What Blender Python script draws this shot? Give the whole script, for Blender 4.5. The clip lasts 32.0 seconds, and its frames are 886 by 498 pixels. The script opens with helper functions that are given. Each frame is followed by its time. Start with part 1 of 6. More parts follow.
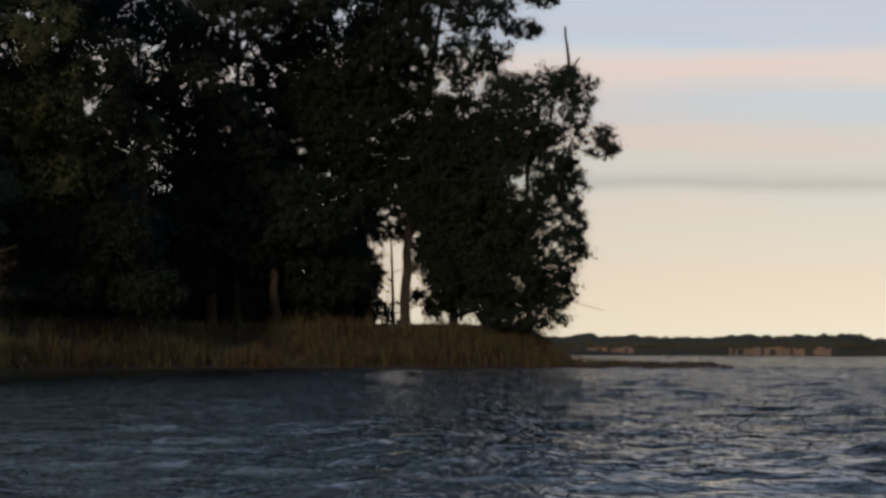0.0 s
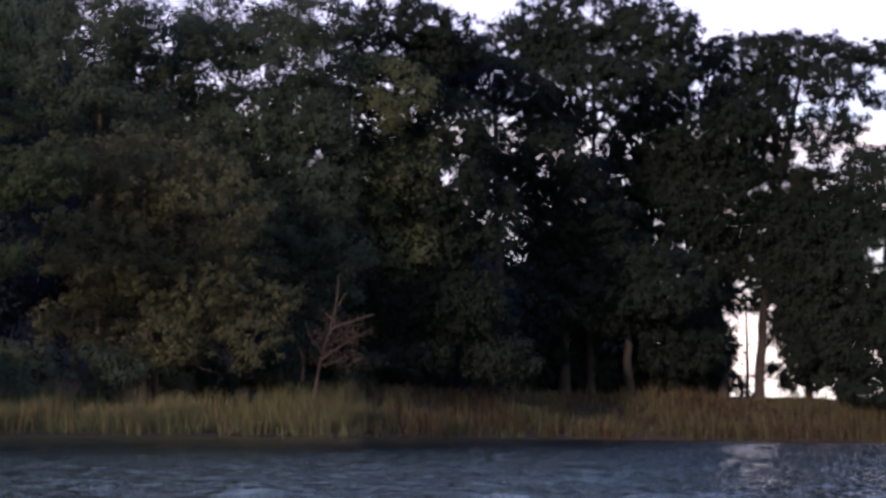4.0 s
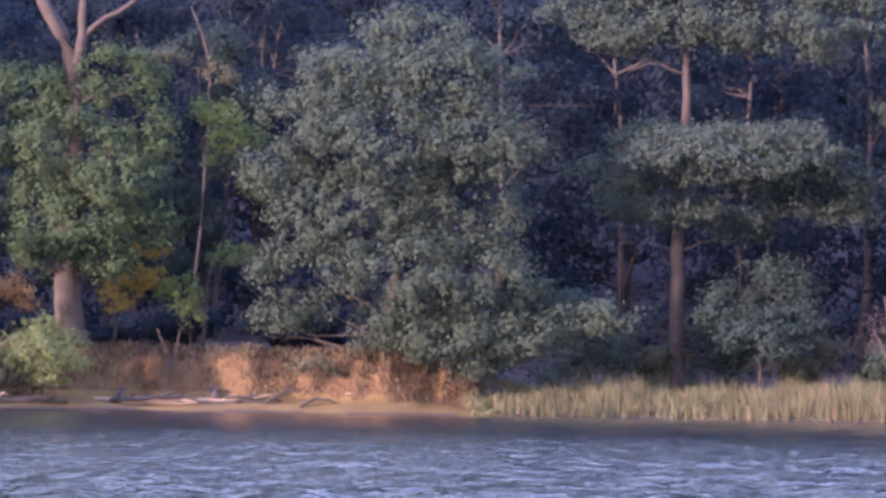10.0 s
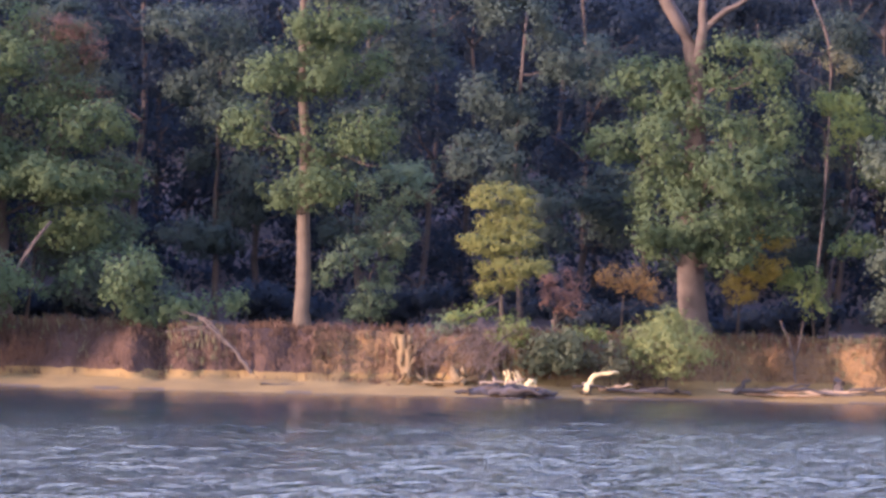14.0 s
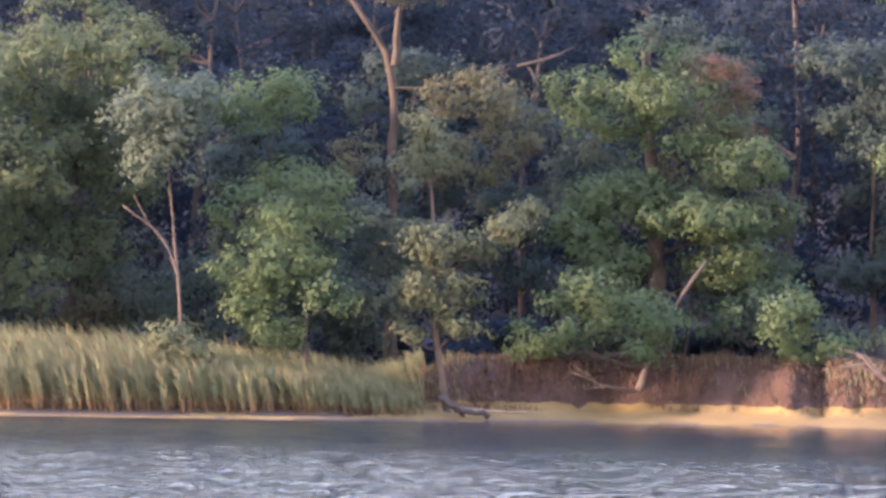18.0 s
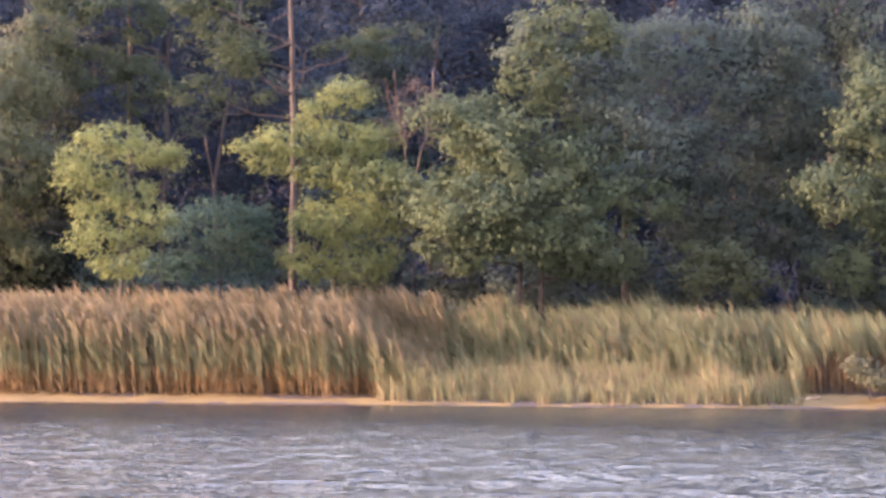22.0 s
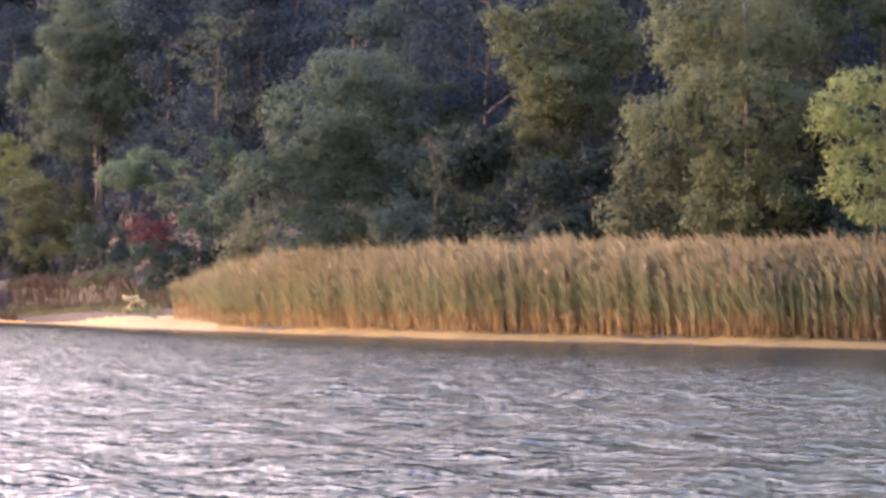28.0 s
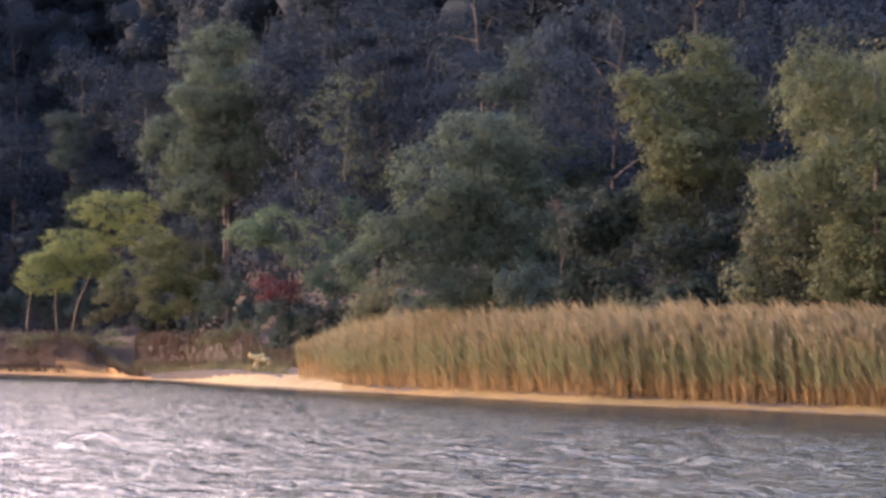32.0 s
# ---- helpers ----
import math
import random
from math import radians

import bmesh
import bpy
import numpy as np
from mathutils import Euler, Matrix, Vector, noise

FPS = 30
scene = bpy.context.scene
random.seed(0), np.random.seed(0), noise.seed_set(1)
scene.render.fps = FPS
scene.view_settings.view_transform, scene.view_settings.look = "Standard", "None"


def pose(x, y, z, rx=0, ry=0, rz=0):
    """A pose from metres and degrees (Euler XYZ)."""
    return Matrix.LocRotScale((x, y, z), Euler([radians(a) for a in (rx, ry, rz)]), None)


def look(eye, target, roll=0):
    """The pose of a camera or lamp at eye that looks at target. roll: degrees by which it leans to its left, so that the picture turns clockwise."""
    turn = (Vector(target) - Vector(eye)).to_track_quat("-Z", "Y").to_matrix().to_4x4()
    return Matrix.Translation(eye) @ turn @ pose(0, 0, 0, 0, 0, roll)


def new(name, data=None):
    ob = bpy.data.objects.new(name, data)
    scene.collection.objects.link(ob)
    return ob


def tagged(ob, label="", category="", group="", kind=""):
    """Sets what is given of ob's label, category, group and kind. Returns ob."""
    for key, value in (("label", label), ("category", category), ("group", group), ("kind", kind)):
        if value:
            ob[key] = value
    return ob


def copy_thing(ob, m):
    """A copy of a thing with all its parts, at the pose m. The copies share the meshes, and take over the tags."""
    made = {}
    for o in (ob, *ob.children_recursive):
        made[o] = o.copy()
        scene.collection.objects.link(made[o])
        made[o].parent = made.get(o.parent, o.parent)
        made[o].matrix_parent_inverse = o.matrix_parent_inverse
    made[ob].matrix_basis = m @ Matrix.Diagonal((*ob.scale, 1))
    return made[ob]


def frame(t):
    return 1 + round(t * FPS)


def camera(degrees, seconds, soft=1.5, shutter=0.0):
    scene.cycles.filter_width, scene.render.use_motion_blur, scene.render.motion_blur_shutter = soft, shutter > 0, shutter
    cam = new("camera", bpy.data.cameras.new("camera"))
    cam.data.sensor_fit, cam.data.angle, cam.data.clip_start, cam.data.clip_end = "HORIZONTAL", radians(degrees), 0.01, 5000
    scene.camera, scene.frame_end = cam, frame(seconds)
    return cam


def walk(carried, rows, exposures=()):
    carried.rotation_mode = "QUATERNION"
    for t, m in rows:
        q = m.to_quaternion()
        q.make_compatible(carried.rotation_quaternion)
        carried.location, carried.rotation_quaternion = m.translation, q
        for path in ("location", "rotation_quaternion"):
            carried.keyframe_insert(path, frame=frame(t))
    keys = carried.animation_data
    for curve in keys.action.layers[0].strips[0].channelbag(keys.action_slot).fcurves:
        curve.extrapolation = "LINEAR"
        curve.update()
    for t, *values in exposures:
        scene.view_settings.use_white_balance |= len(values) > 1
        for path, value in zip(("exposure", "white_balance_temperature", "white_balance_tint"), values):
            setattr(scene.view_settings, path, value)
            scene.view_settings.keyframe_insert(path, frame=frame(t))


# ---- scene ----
# camera and its walk
cam = camera(18.35, 32.0, soft=3.2)
EYE = (0.0, 0.0, 0.75)


def aim(az, tilt, lean):
    a, b = radians(az), radians(tilt)
    return look(EYE, (math.sin(a) * math.cos(b), math.cos(a) * math.cos(b), EYE[2] + math.sin(b)), -lean)


WALK = [
    (0, -0.000, 2.158, -0.210), (0.5, -0.198, 2.352, -0.213), (1, -0.546, 3.097, -0.236),
    (1.5, -1.341, 3.160, 0.153), (2, -2.315, 2.463, 0.145), (2.5, -3.435, 2.497, -0.400),
    (4.5, -9.229, 3.722, -1.015), (5, -11.380, 3.358, -0.755), (5.5, -13.886, 3.069, -0.592),
    (6, -17.103, 3.225, -1.120), (6.5, -19.763, 2.916, -1.420), (7, -21.869, 2.739, -1.201),
    (7.5, -23.555, 2.875, -1.323), (8, -25.302, 3.289, -1.640), (8.5, -26.687, 3.841, -1.272),
    (9, -27.870, 3.968, -1.084), (9.5, -28.932, 3.448, -1.172), (10, -29.866, 2.974, -1.135),
    (10.5, -31.393, 3.072, -1.219), (11, -33.037, 2.948, -1.015), (11.5, -34.601, 2.886, -0.870),
    (12, -36.139, 2.982, -1.036), (12.5, -37.734, 2.868, -1.168), (13, -39.186, 2.535, -1.314),
    (13.5, -40.749, 2.392, -1.162), (14, -42.820, 2.538, -1.254), (14.5, -44.555, 2.827, -0.903),
    (16.5, -50.382, 2.394, -0.576), (17, -51.757, 2.325, -0.593), (17.5, -53.979, 2.521, -0.494),
    (18, -56.492, 3.065, -0.956), (18.5, -58.570, 3.295, -0.878), (19, -61.472, 2.980, -0.601),
    (19.5, -64.960, 2.652, -0.418), (20, -67.960, 2.421, -0.152), (20.5, -70.346, 2.105, -0.275),
    (21, -72.434, 2.095, -0.336), (21.5, -74.039, 2.352, -0.302), (22, -75.737, 2.726, -0.332),
    (22.5, -76.901, 3.118, -0.238), (23, -78.204, 3.252, -0.395), (23.5, -79.601, 3.021, -0.250),
    (24, -81.300, 2.766, -0.272), (24.5, -83.137, 2.740, -0.390), (26.5, -87.485, 2.848, -0.407),
    (27, -88.612, 2.428, -0.619), (27.5, -90.009, 1.686, -0.754), (28, -91.408, 1.430, -0.828),
    (28.5, -92.564, 1.534, -1.396), (29, -93.599, 1.779, -1.246), (29.5, -94.402, 2.003, -1.309),
    (30, -94.752, 1.849, -1.351), (30.5, -94.774, 1.687, -1.821), (31, -94.730, 1.320, -1.618),
    (31.5, -94.468, 1.462, -1.237), (32, -94.069, 2.676, -1.835),
]
EXPOSURES = [(0, -1.6, 4900, 10), (1, -1.45, 4830, 10), (2.5, -1.1, 4730, 15), (4.5, -0.05, 4400, 30), (6, 0.4, 4100, 40), (9, 1.5, 4400, 51), (11, 2.28, 4530, 48), (13, 2.15, 4700, 45), (17, 2.7, 4780, 39), (19, 2.95, 5150, 37), (20.5, 3.1, 5200, 42), (22, 2.85, 5180, 43), (24, 2.98, 5000, 40), (27, 2.7, 5000, 35), (29, 2.0, 5030, 33), (32, 1.95, 5030, 33)]
walk(cam, [(t, aim(a, b, c)) for t, a, b, c in WALK], EXPOSURES)

# sky and sun: a low warm sun behind the camera's left shoulder
SUN_AZ, SUN_EL = -163.0, 10.0
world = bpy.data.worlds.new("sky")
scene.world = world
world.use_nodes = True
wn, wl = world.node_tree.nodes, world.node_tree.links
sky = wn.new("ShaderNodeTexSky")
sky.sky_type, sky.sun_disc = "NISHITA", False
sky.sun_elevation, sky.sun_rotation = radians(SUN_EL), radians(SUN_AZ)
sky.altitude, sky.air_density, sky.dust_density, sky.ozone_density = 0, 1.0, 1.0, 1.0
wn["Background"].inputs["Strength"].default_value = 0.15
# a veil of thin high cloud, bright and warm towards the horizon, with pink and grey bands
tco, sep = wn.new("ShaderNodeTexCoord"), wn.new("ShaderNodeSeparateXYZ")
wl.new(tco.outputs["Generated"], sep.inputs[0])
veil = wn.new("ShaderNodeValToRGB")
ramp = veil.color_ramp
for k, (z, c) in enumerate(((0.0, (1.36, 1.03, 0.56)), (0.05, (1.33, 1.05, 0.66)), (0.11, (1.3, 1.16, 0.92)), (0.15, (1.14, 1.06, 0.96)), (0.2, (0.46, 0.46, 0.44)), (0.27, (0.345, 0.35, 0.26)), (0.45, (0.325, 0.33, 0.19)), (0.7, (0.285, 0.33, 0.32)), (1.0, (0.5, 0.7, 1.1)))):
    e = ramp.elements[k] if k < 2 else ramp.elements.new(z)
    e.position, e.color = z, (*c, 1)
wl.new(sep.outputs["Z"], veil.inputs["Fac"])
vmap, vnoise, vrange = wn.new("ShaderNodeMapping"), wn.new("ShaderNodeTexNoise"), wn.new("ShaderNodeMapRange")
vmap.inputs["Scale"].default_value = (1.6, 1.6, 34.0)
vnoise.inputs["Scale"].default_value, vnoise.inputs["Detail"].default_value = 1.0, 5
vrange.inputs["From Min"].default_value, vrange.inputs["From Max"].default_value = 0.46, 0.60
wl.new(tco.outputs["Generated"], vmap.inputs[0])
wl.new(vmap.outputs[0], vnoise.inputs["Vector"])
wl.new(vnoise.outputs["Fac"], vrange.inputs["Value"])
band, scale_up, both = wn.new("ShaderNodeMix"), wn.new("ShaderNodeMix"), wn.new("ShaderNodeMix")
for q in (band, scale_up, both):
    q.data_type = "RGBA"
band.blend_type = scale_up.blend_type = "MULTIPLY"
band.inputs["B"].default_value = (1.10, 0.94, 0.88, 1)
wl.new(vrange.outputs[0], band.inputs["Factor"])
# two long pink banks of cloud low over the water and a thin grey streak under the lower one
streak, ripple, level = wn.new("ShaderNodeValToRGB"), wn.new("ShaderNodeMath"), wn.new("ShaderNodeMix")
ripple.operation = "MULTIPLY_ADD"
ripple.inputs[1].default_value = 0.009
rmap, rnoise, rdown = wn.new("ShaderNodeMapping"), wn.new("ShaderNodeTexNoise"), wn.new("ShaderNodeMath")
rmap.inputs["Scale"].default_value = (14.0, 14.0, 60.0)
rnoise.inputs["Scale"].default_value, rnoise.inputs["Detail"].default_value = 1.0, 4
wl.new(tco.outputs["Generated"], rmap.inputs[0])
wl.new(rmap.outputs[0], rnoise.inputs["Vector"])
rdown.operation = "SUBTRACT"
wl.new(sep.outputs["Z"], rdown.inputs[0])
rdown.inputs[1].default_value = 0.0115
wl.new(rnoise.outputs["Fac"], ripple.inputs[0])
wl.new(rdown.outputs[0], ripple.inputs[2])
wl.new(ripple.outputs[0], streak.inputs["Fac"])
for k, (z, c) in enumerate(((0.0, (1, 1, 1)), (0.049, (1, 1, 1)), (0.0535, (0.92, 0.91, 0.92)), (0.056, (0.52, 0.50, 0.54)), (0.059, (1.0, 0.93, 0.88)), (0.073, (1.04, 0.95, 0.88)), (0.078, (0.94, 0.95, 0.97)), (0.088, (0.95, 0.96, 0.98)), (0.092, (1.17, 1.02, 0.88)), (0.101, (1.18, 1.04, 0.91)), (0.106, (0.94, 0.96, 1.0)), (0.13, (1, 1, 1)))):
    e = streak.color_ramp.elements[k] if k < 2 else streak.color_ramp.elements.new(z)
    e.position, e.color = z, (*c, 1)
level.data_type, level.blend_type = "RGBA", "MULTIPLY"
level.inputs["Factor"].default_value = 1.0
wl.new(veil.outputs[0], level.inputs["A"])
wl.new(streak.outputs[0], level.inputs["B"])
wl.new(level.outputs["Result"], band.inputs["A"])
scale_up.inputs["Factor"].default_value, scale_up.inputs["B"].default_value = 1.0, (10.5, 10.5, 10.5, 1)
wl.new(band.outputs["Result"], scale_up.inputs["A"])
both.inputs["Factor"].default_value = 0.92
wl.new(sky.outputs["Color"], both.inputs["A"])
wl.new(scale_up.outputs["Result"], both.inputs["B"])
# the haze glows low down across the open water
glow = both.outputs["Result"]
# an unseen warm lobe sunward and a blue lobe, added to colour the water
for az, el, power, flat, tone in ((16.0, 2.0, 9.0, 14.0, (8.0, 6.6, 3.7)), (-130.0, 24.0, 7.0, 0.0, (13.6, 8.7, 4.7)), (14.0, 36.0, 16.0, 0.0, (0.0, 0.5, 2.4))):
    dot, powr, drop, tint_it, plus = wn.new("ShaderNodeVectorMath"), wn.new("ShaderNodeMath"), wn.new("ShaderNodeMath"), wn.new("ShaderNodeVectorMath"), wn.new("ShaderNodeVectorMath")
    dot.operation, powr.operation, drop.operation, tint_it.operation, plus.operation = "DOT_PRODUCT", "POWER", "MULTIPLY", "SCALE", "ADD"
    norm = wn.new("ShaderNodeVectorMath")
    norm.operation = "NORMALIZE"
    wl.new(tco.outputs["Generated"], norm.inputs[0])
    wl.new(norm.outputs[0], dot.inputs[0])
    dot.inputs[1].default_value = (math.sin(radians(az)) * math.cos(radians(el)), math.cos(radians(az)) * math.cos(radians(el)), math.sin(radians(el)))
    clip = wn.new("ShaderNodeMath")
    clip.operation = "MAXIMUM"
    clip.inputs[1].default_value = 0.0
    wl.new(dot.outputs["Value"], clip.inputs[0])
    wl.new(clip.outputs[0], powr.inputs[0])
    powr.inputs[1].default_value = power
    fall = wn.new("ShaderNodeMath")
    fall.operation = "MULTIPLY"
    fall.inputs[1].default_value = -flat
    wl.new(sep.outputs["Z"], fall.inputs[0])
    ex = wn.new("ShaderNodeMath")
    ex.operation = "EXPONENT"
    wl.new(fall.outputs[0], ex.inputs[0])
    wl.new(powr.outputs[0], drop.inputs[0])
    wl.new(ex.outputs[0], drop.inputs[1])
    tint_it.inputs[0].default_value = tone
    wl.new(drop.outputs[0], tint_it.inputs["Scale"])
    wl.new(glow, plus.inputs[0])
    wl.new(tint_it.outputs[0], plus.inputs[1])
    glow = plus.outputs[0]
wl.new(glow, wn["Background"].inputs["Color"])
sun = new("sun", bpy.data.lights.new("sun", "SUN"))
sun.data.energy, sun.data.angle, sun.data.color = 5.4, radians(4.0), (1.0, 0.65, 0.31)
s_dir = Vector((math.sin(radians(SUN_AZ)) * math.cos(radians(SUN_EL)), math.cos(radians(SUN_AZ)) * math.cos(radians(SUN_EL)), math.sin(radians(SUN_EL))))
sun.matrix_world = look(s_dir * 300, (0, 0, 0))


# materials
def material(name, colour, rough=0.8, spread=0.25, scale=3.0, fine=25.0, bump=0.3, dist=0.02, metal=0.0, second=None, island=0.0, translucent=0.0, objects=0.0):
    """Two-scale noise between a darker and a lighter shade, with fine relief."""
    m = bpy.data.materials.new(name)
    m.use_nodes = True
    n, l = m.node_tree.nodes, m.node_tree.links
    b = n["Principled BSDF"]
    b.inputs["Roughness"].default_value, b.inputs["Metallic"].default_value = rough, metal
    b.inputs["Specular IOR Level"].default_value = 0.15
    tc = n.new("ShaderNodeTexCoord")
    n1, n2 = n.new("ShaderNodeTexNoise"), n.new("ShaderNodeTexNoise")
    n1.inputs["Scale"].default_value, n2.inputs["Scale"].default_value = scale, fine
    n1.inputs["Detail"].default_value = n2.inputs["Detail"].default_value = 4
    for q in (n1, n2):
        l.new(tc.outputs["Object"], q.inputs["Vector"])
    mix = n.new("ShaderNodeMix")
    mix.data_type = "RGBA"
    lo = tuple(c * (1 - spread) for c in colour)
    hi = second or tuple(min(1, c * (1 + spread)) for c in colour)
    mix.inputs["A"].default_value, mix.inputs["B"].default_value = (*lo, 1), (*hi, 1)
    add = n.new("ShaderNodeMath")
    add.operation = "MULTIPLY_ADD"
    l.new(n1.outputs["Fac"], add.inputs[0])
    add.inputs[1].default_value = 1.3
    add.inputs[2].default_value = -0.15
    fac = add.outputs[0]
    if island:
        geo = n.new("ShaderNodeNewGeometry")
        mi = n.new("ShaderNodeMix")
        mi.inputs["Factor"].default_value = island
        l.new(fac, mi.inputs["A"])
        l.new(geo.outputs["Random Per Island"], mi.inputs["B"])
        fac = mi.outputs["Result"]
    l.new(fac, mix.inputs["Factor"])
    out = mix.outputs["Result"]
    if objects:
        info = n.new("ShaderNodeObjectInfo")
        hsv = n.new("ShaderNodeHueSaturation")
        mr = n.new("ShaderNodeMapRange")
        mr.inputs["To Min"].default_value, mr.inputs["To Max"].default_value = 1 - objects, 1 + objects
        l.new(info.outputs["Random"], mr.inputs["Value"])
        l.new(mr.outputs["Result"], hsv.inputs["Value"])
        l.new(out, hsv.inputs["Color"])
        out = hsv.outputs["Color"]
    l.new(out, b.inputs["Base Color"])
    if bump:
        bp = n.new("ShaderNodeBump")
        bp.inputs["Strength"].default_value, bp.inputs["Distance"].default_value = bump, dist
        l.new(n2.outputs["Fac"], bp.inputs["Height"])
        l.new(bp.outputs["Normal"], b.inputs["Normal"])
    if translucent:
        tr, ms = n.new("ShaderNodeBsdfTranslucent"), n.new("ShaderNodeMixShader")
        ms.inputs[0].default_value = translucent
        l.new(out, tr.inputs["Color"])
        l.new(b.outputs[0], ms.inputs[1])
        l.new(tr.outputs[0], ms.inputs[2])
        l.new(ms.outputs[0], n["Material Output"].inputs["Surface"])
    return m


def leaf(name, lo, hi, mixed=0.12, through_light=0.48):
    # more blue in every leaf, standing in for the veil of haze
    lo, hi = (lo[0], lo[1], lo[2] * 1.2), (hi[0] * 0.97, hi[1] * 0.95, hi[2] * 1.1)
    lo, hi = tuple(a + 0.22 * (b - a) for a, b in zip(lo, hi)), tuple(b - 0.14 * (b - a) for a, b in zip(lo, hi))
    m = material(name, lo, 0.7, 0.0, 0.5, 8.0, 0.0, second=hi, island=mixed, translucent=through_light, objects=0.12)
    m.node_tree.nodes["Principled BSDF"].inputs["Specular IOR Level"].default_value = 0.04
    return m


LEAF = {
    "dark": leaf("leaf_dark_green", (0.030, 0.042, 0.030), (0.085, 0.105, 0.06)),
    # dark even leaves: the deep wood's shade is put into their colour
    "deep": leaf("leaf_deep_shade", (0.017, 0.023, 0.025), (0.023, 0.031, 0.034), 0.05, 0.45),
    # green leaves blackened in colour to stand for unlit trees and undergrowth
    "isle": leaf("leaf_shade_black_green", (0.013, 0.020, 0.014), (0.039, 0.047, 0.030)),
    "green": leaf("leaf_green", (0.036, 0.056, 0.022), (0.102, 0.135, 0.050)),
    # leaf colour dimmed to stand for the half-shade before the deep wood
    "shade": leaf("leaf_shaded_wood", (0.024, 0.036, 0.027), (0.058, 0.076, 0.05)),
    "vine": leaf("leaf_vine_hung", (0.038, 0.052, 0.024), (0.098, 0.118, 0.047)),
    "broad": leaf("leaf_oak", (0.036, 0.049, 0.032), (0.094, 0.116, 0.063)),
    "fresh": leaf("leaf_fresh_green", (0.045, 0.070, 0.034), (0.115, 0.150, 0.070)),
    "olive": leaf("leaf_olive", (0.049, 0.063, 0.030), (0.128, 0.137, 0.059)),
    "brownolive": leaf("leaf_brown_olive", (0.050, 0.053, 0.027), (0.125, 0.125, 0.056)),
    "greyolive": leaf("leaf_grey_olive", (0.039, 0.047, 0.020), (0.101, 0.110, 0.044)),
    "sparse": leaf("leaf_thin_crown", (0.03, 0.04, 0.022), (0.08, 0.09, 0.045)),
    "pine": leaf("pine_needles", (0.024, 0.035, 0.018), (0.065, 0.08, 0.034)),
    "bluegreen": leaf("cedar_scales", (0.022, 0.038, 0.024), (0.056, 0.084, 0.046)),
    "yellowgreen": leaf("leaf_yellow_green", (0.062, 0.086, 0.019), (0.157, 0.187, 0.047)),
    "yellow2": leaf("leaf_locust", (0.075, 0.095, 0.025), (0.175, 0.19, 0.058)),
    "yellow": leaf("leaf_yellowing", (0.068, 0.079, 0.017), (0.156, 0.158, 0.040)),
    "gold": leaf("leaf_gold", (0.144, 0.120, 0.016), (0.336, 0.256, 0.040)),
    "orange": leaf("leaf_orange_brown", (0.15, 0.09, 0.025), (0.32, 0.20, 0.05)),
    "russet": leaf("leaf_russet", (0.085, 0.052, 0.03), (0.19, 0.115, 0.065)),
    "twig": leaf("bare_twigs", (0.085, 0.064, 0.043), (0.165, 0.125, 0.083)),
    "red": leaf("leaf_red", (0.062, 0.027, 0.024), (0.115, 0.047, 0.04)),
}
BARK = material("bark_grey_brown", (0.044, 0.035, 0.026), 0.9, 0.6, 2.0, 22.0, 1.0, 0.03, objects=0.15)
BARK_PALE = material("bark_pale", (0.06, 0.047, 0.036), 0.9, 0.35, 2.5, 30.0, 0.6, 0.03)
BARK_WHITE = material("bark_light", (0.062, 0.048, 0.033), 0.9, 0.35, 2.5, 30.0, 0.6, 0.03)
BARK_PINE = material("bark_orange_pine", (0.062, 0.039, 0.027), 0.9, 0.4, 2.5, 25.0, 0.7, 0.04)
SAND = material("wet_and_dry_sand", (0.115, 0.075, 0.022), 0.9, 0.4, 0.9, 30.0, 0.4, 0.02)
SAND_DRY = material("dry_pale_sand", (0.15, 0.11, 0.05), 0.9, 0.25, 0.9, 30.0, 0.4, 0.02)
OCHRE = material("ochre_clay", (0.20, 0.115, 0.035), 0.95, 0.3, 0.6, 5.0, 0.8, 0.15, second=(0.30, 0.165, 0.05))
CLAY = material("eroded_clay", (0.054, 0.034, 0.019), 0.95, 0.3, 0.6, 5.0, 1.0, 0.2, second=(0.135, 0.08, 0.026))
# rooty brown earth, darkened further for the overhanging trees' shade
BANK_BROWN = material("rooty_brown_bank_with_shade", (0.029, 0.018, 0.012), 0.95, 0.45, 1.2, 6.0, 1.0, 0.15, second=(0.058, 0.034, 0.021))
SOIL = material("leaf_litter_soil", (0.04, 0.03, 0.023), 0.95, 0.4, 1.5, 14.0, 0.7, 0.05)
MUD = material("brown_mud", (0.052, 0.038, 0.026), 0.8, 0.35, 1.0, 12.0, 0.5, 0.03)
DRIFT = material("bleached_driftwood", (0.22, 0.155, 0.09), 0.85, 0.35, 3.0, 30.0, 0.5, 0.02)
DRIFT_WHITE = material("sun_bleached_wood", (0.36, 0.27, 0.115), 0.85, 0.25, 3.0, 30.0, 0.5, 0.02)
ROOT = material("torn_root", (0.1, 0.072, 0.034), 0.9, 0.4, 3.0, 25.0, 0.6, 0.03)
# wet driftwood and rocks; on living trunks its darkness stands for shade
WOOD_DARK = material("dark_wet_or_shaded_wood", (0.045, 0.036, 0.03), 0.8, 0.4, 3.0, 30.0, 0.5, 0.02)
REED_GREEN = material("reed_green_blade", (0.112, 0.12, 0.052), 0.7, 0.2, 0.25, 5.0, 0.0, second=(0.185, 0.19, 0.095), island=0.3, translucent=0.55)
REED_FRESH = material("reed_fresh_blade", (0.132, 0.143, 0.066), 0.7, 0.2, 0.25, 5.0, 0.0, second=(0.225, 0.225, 0.108), island=0.3, translucent=0.55)
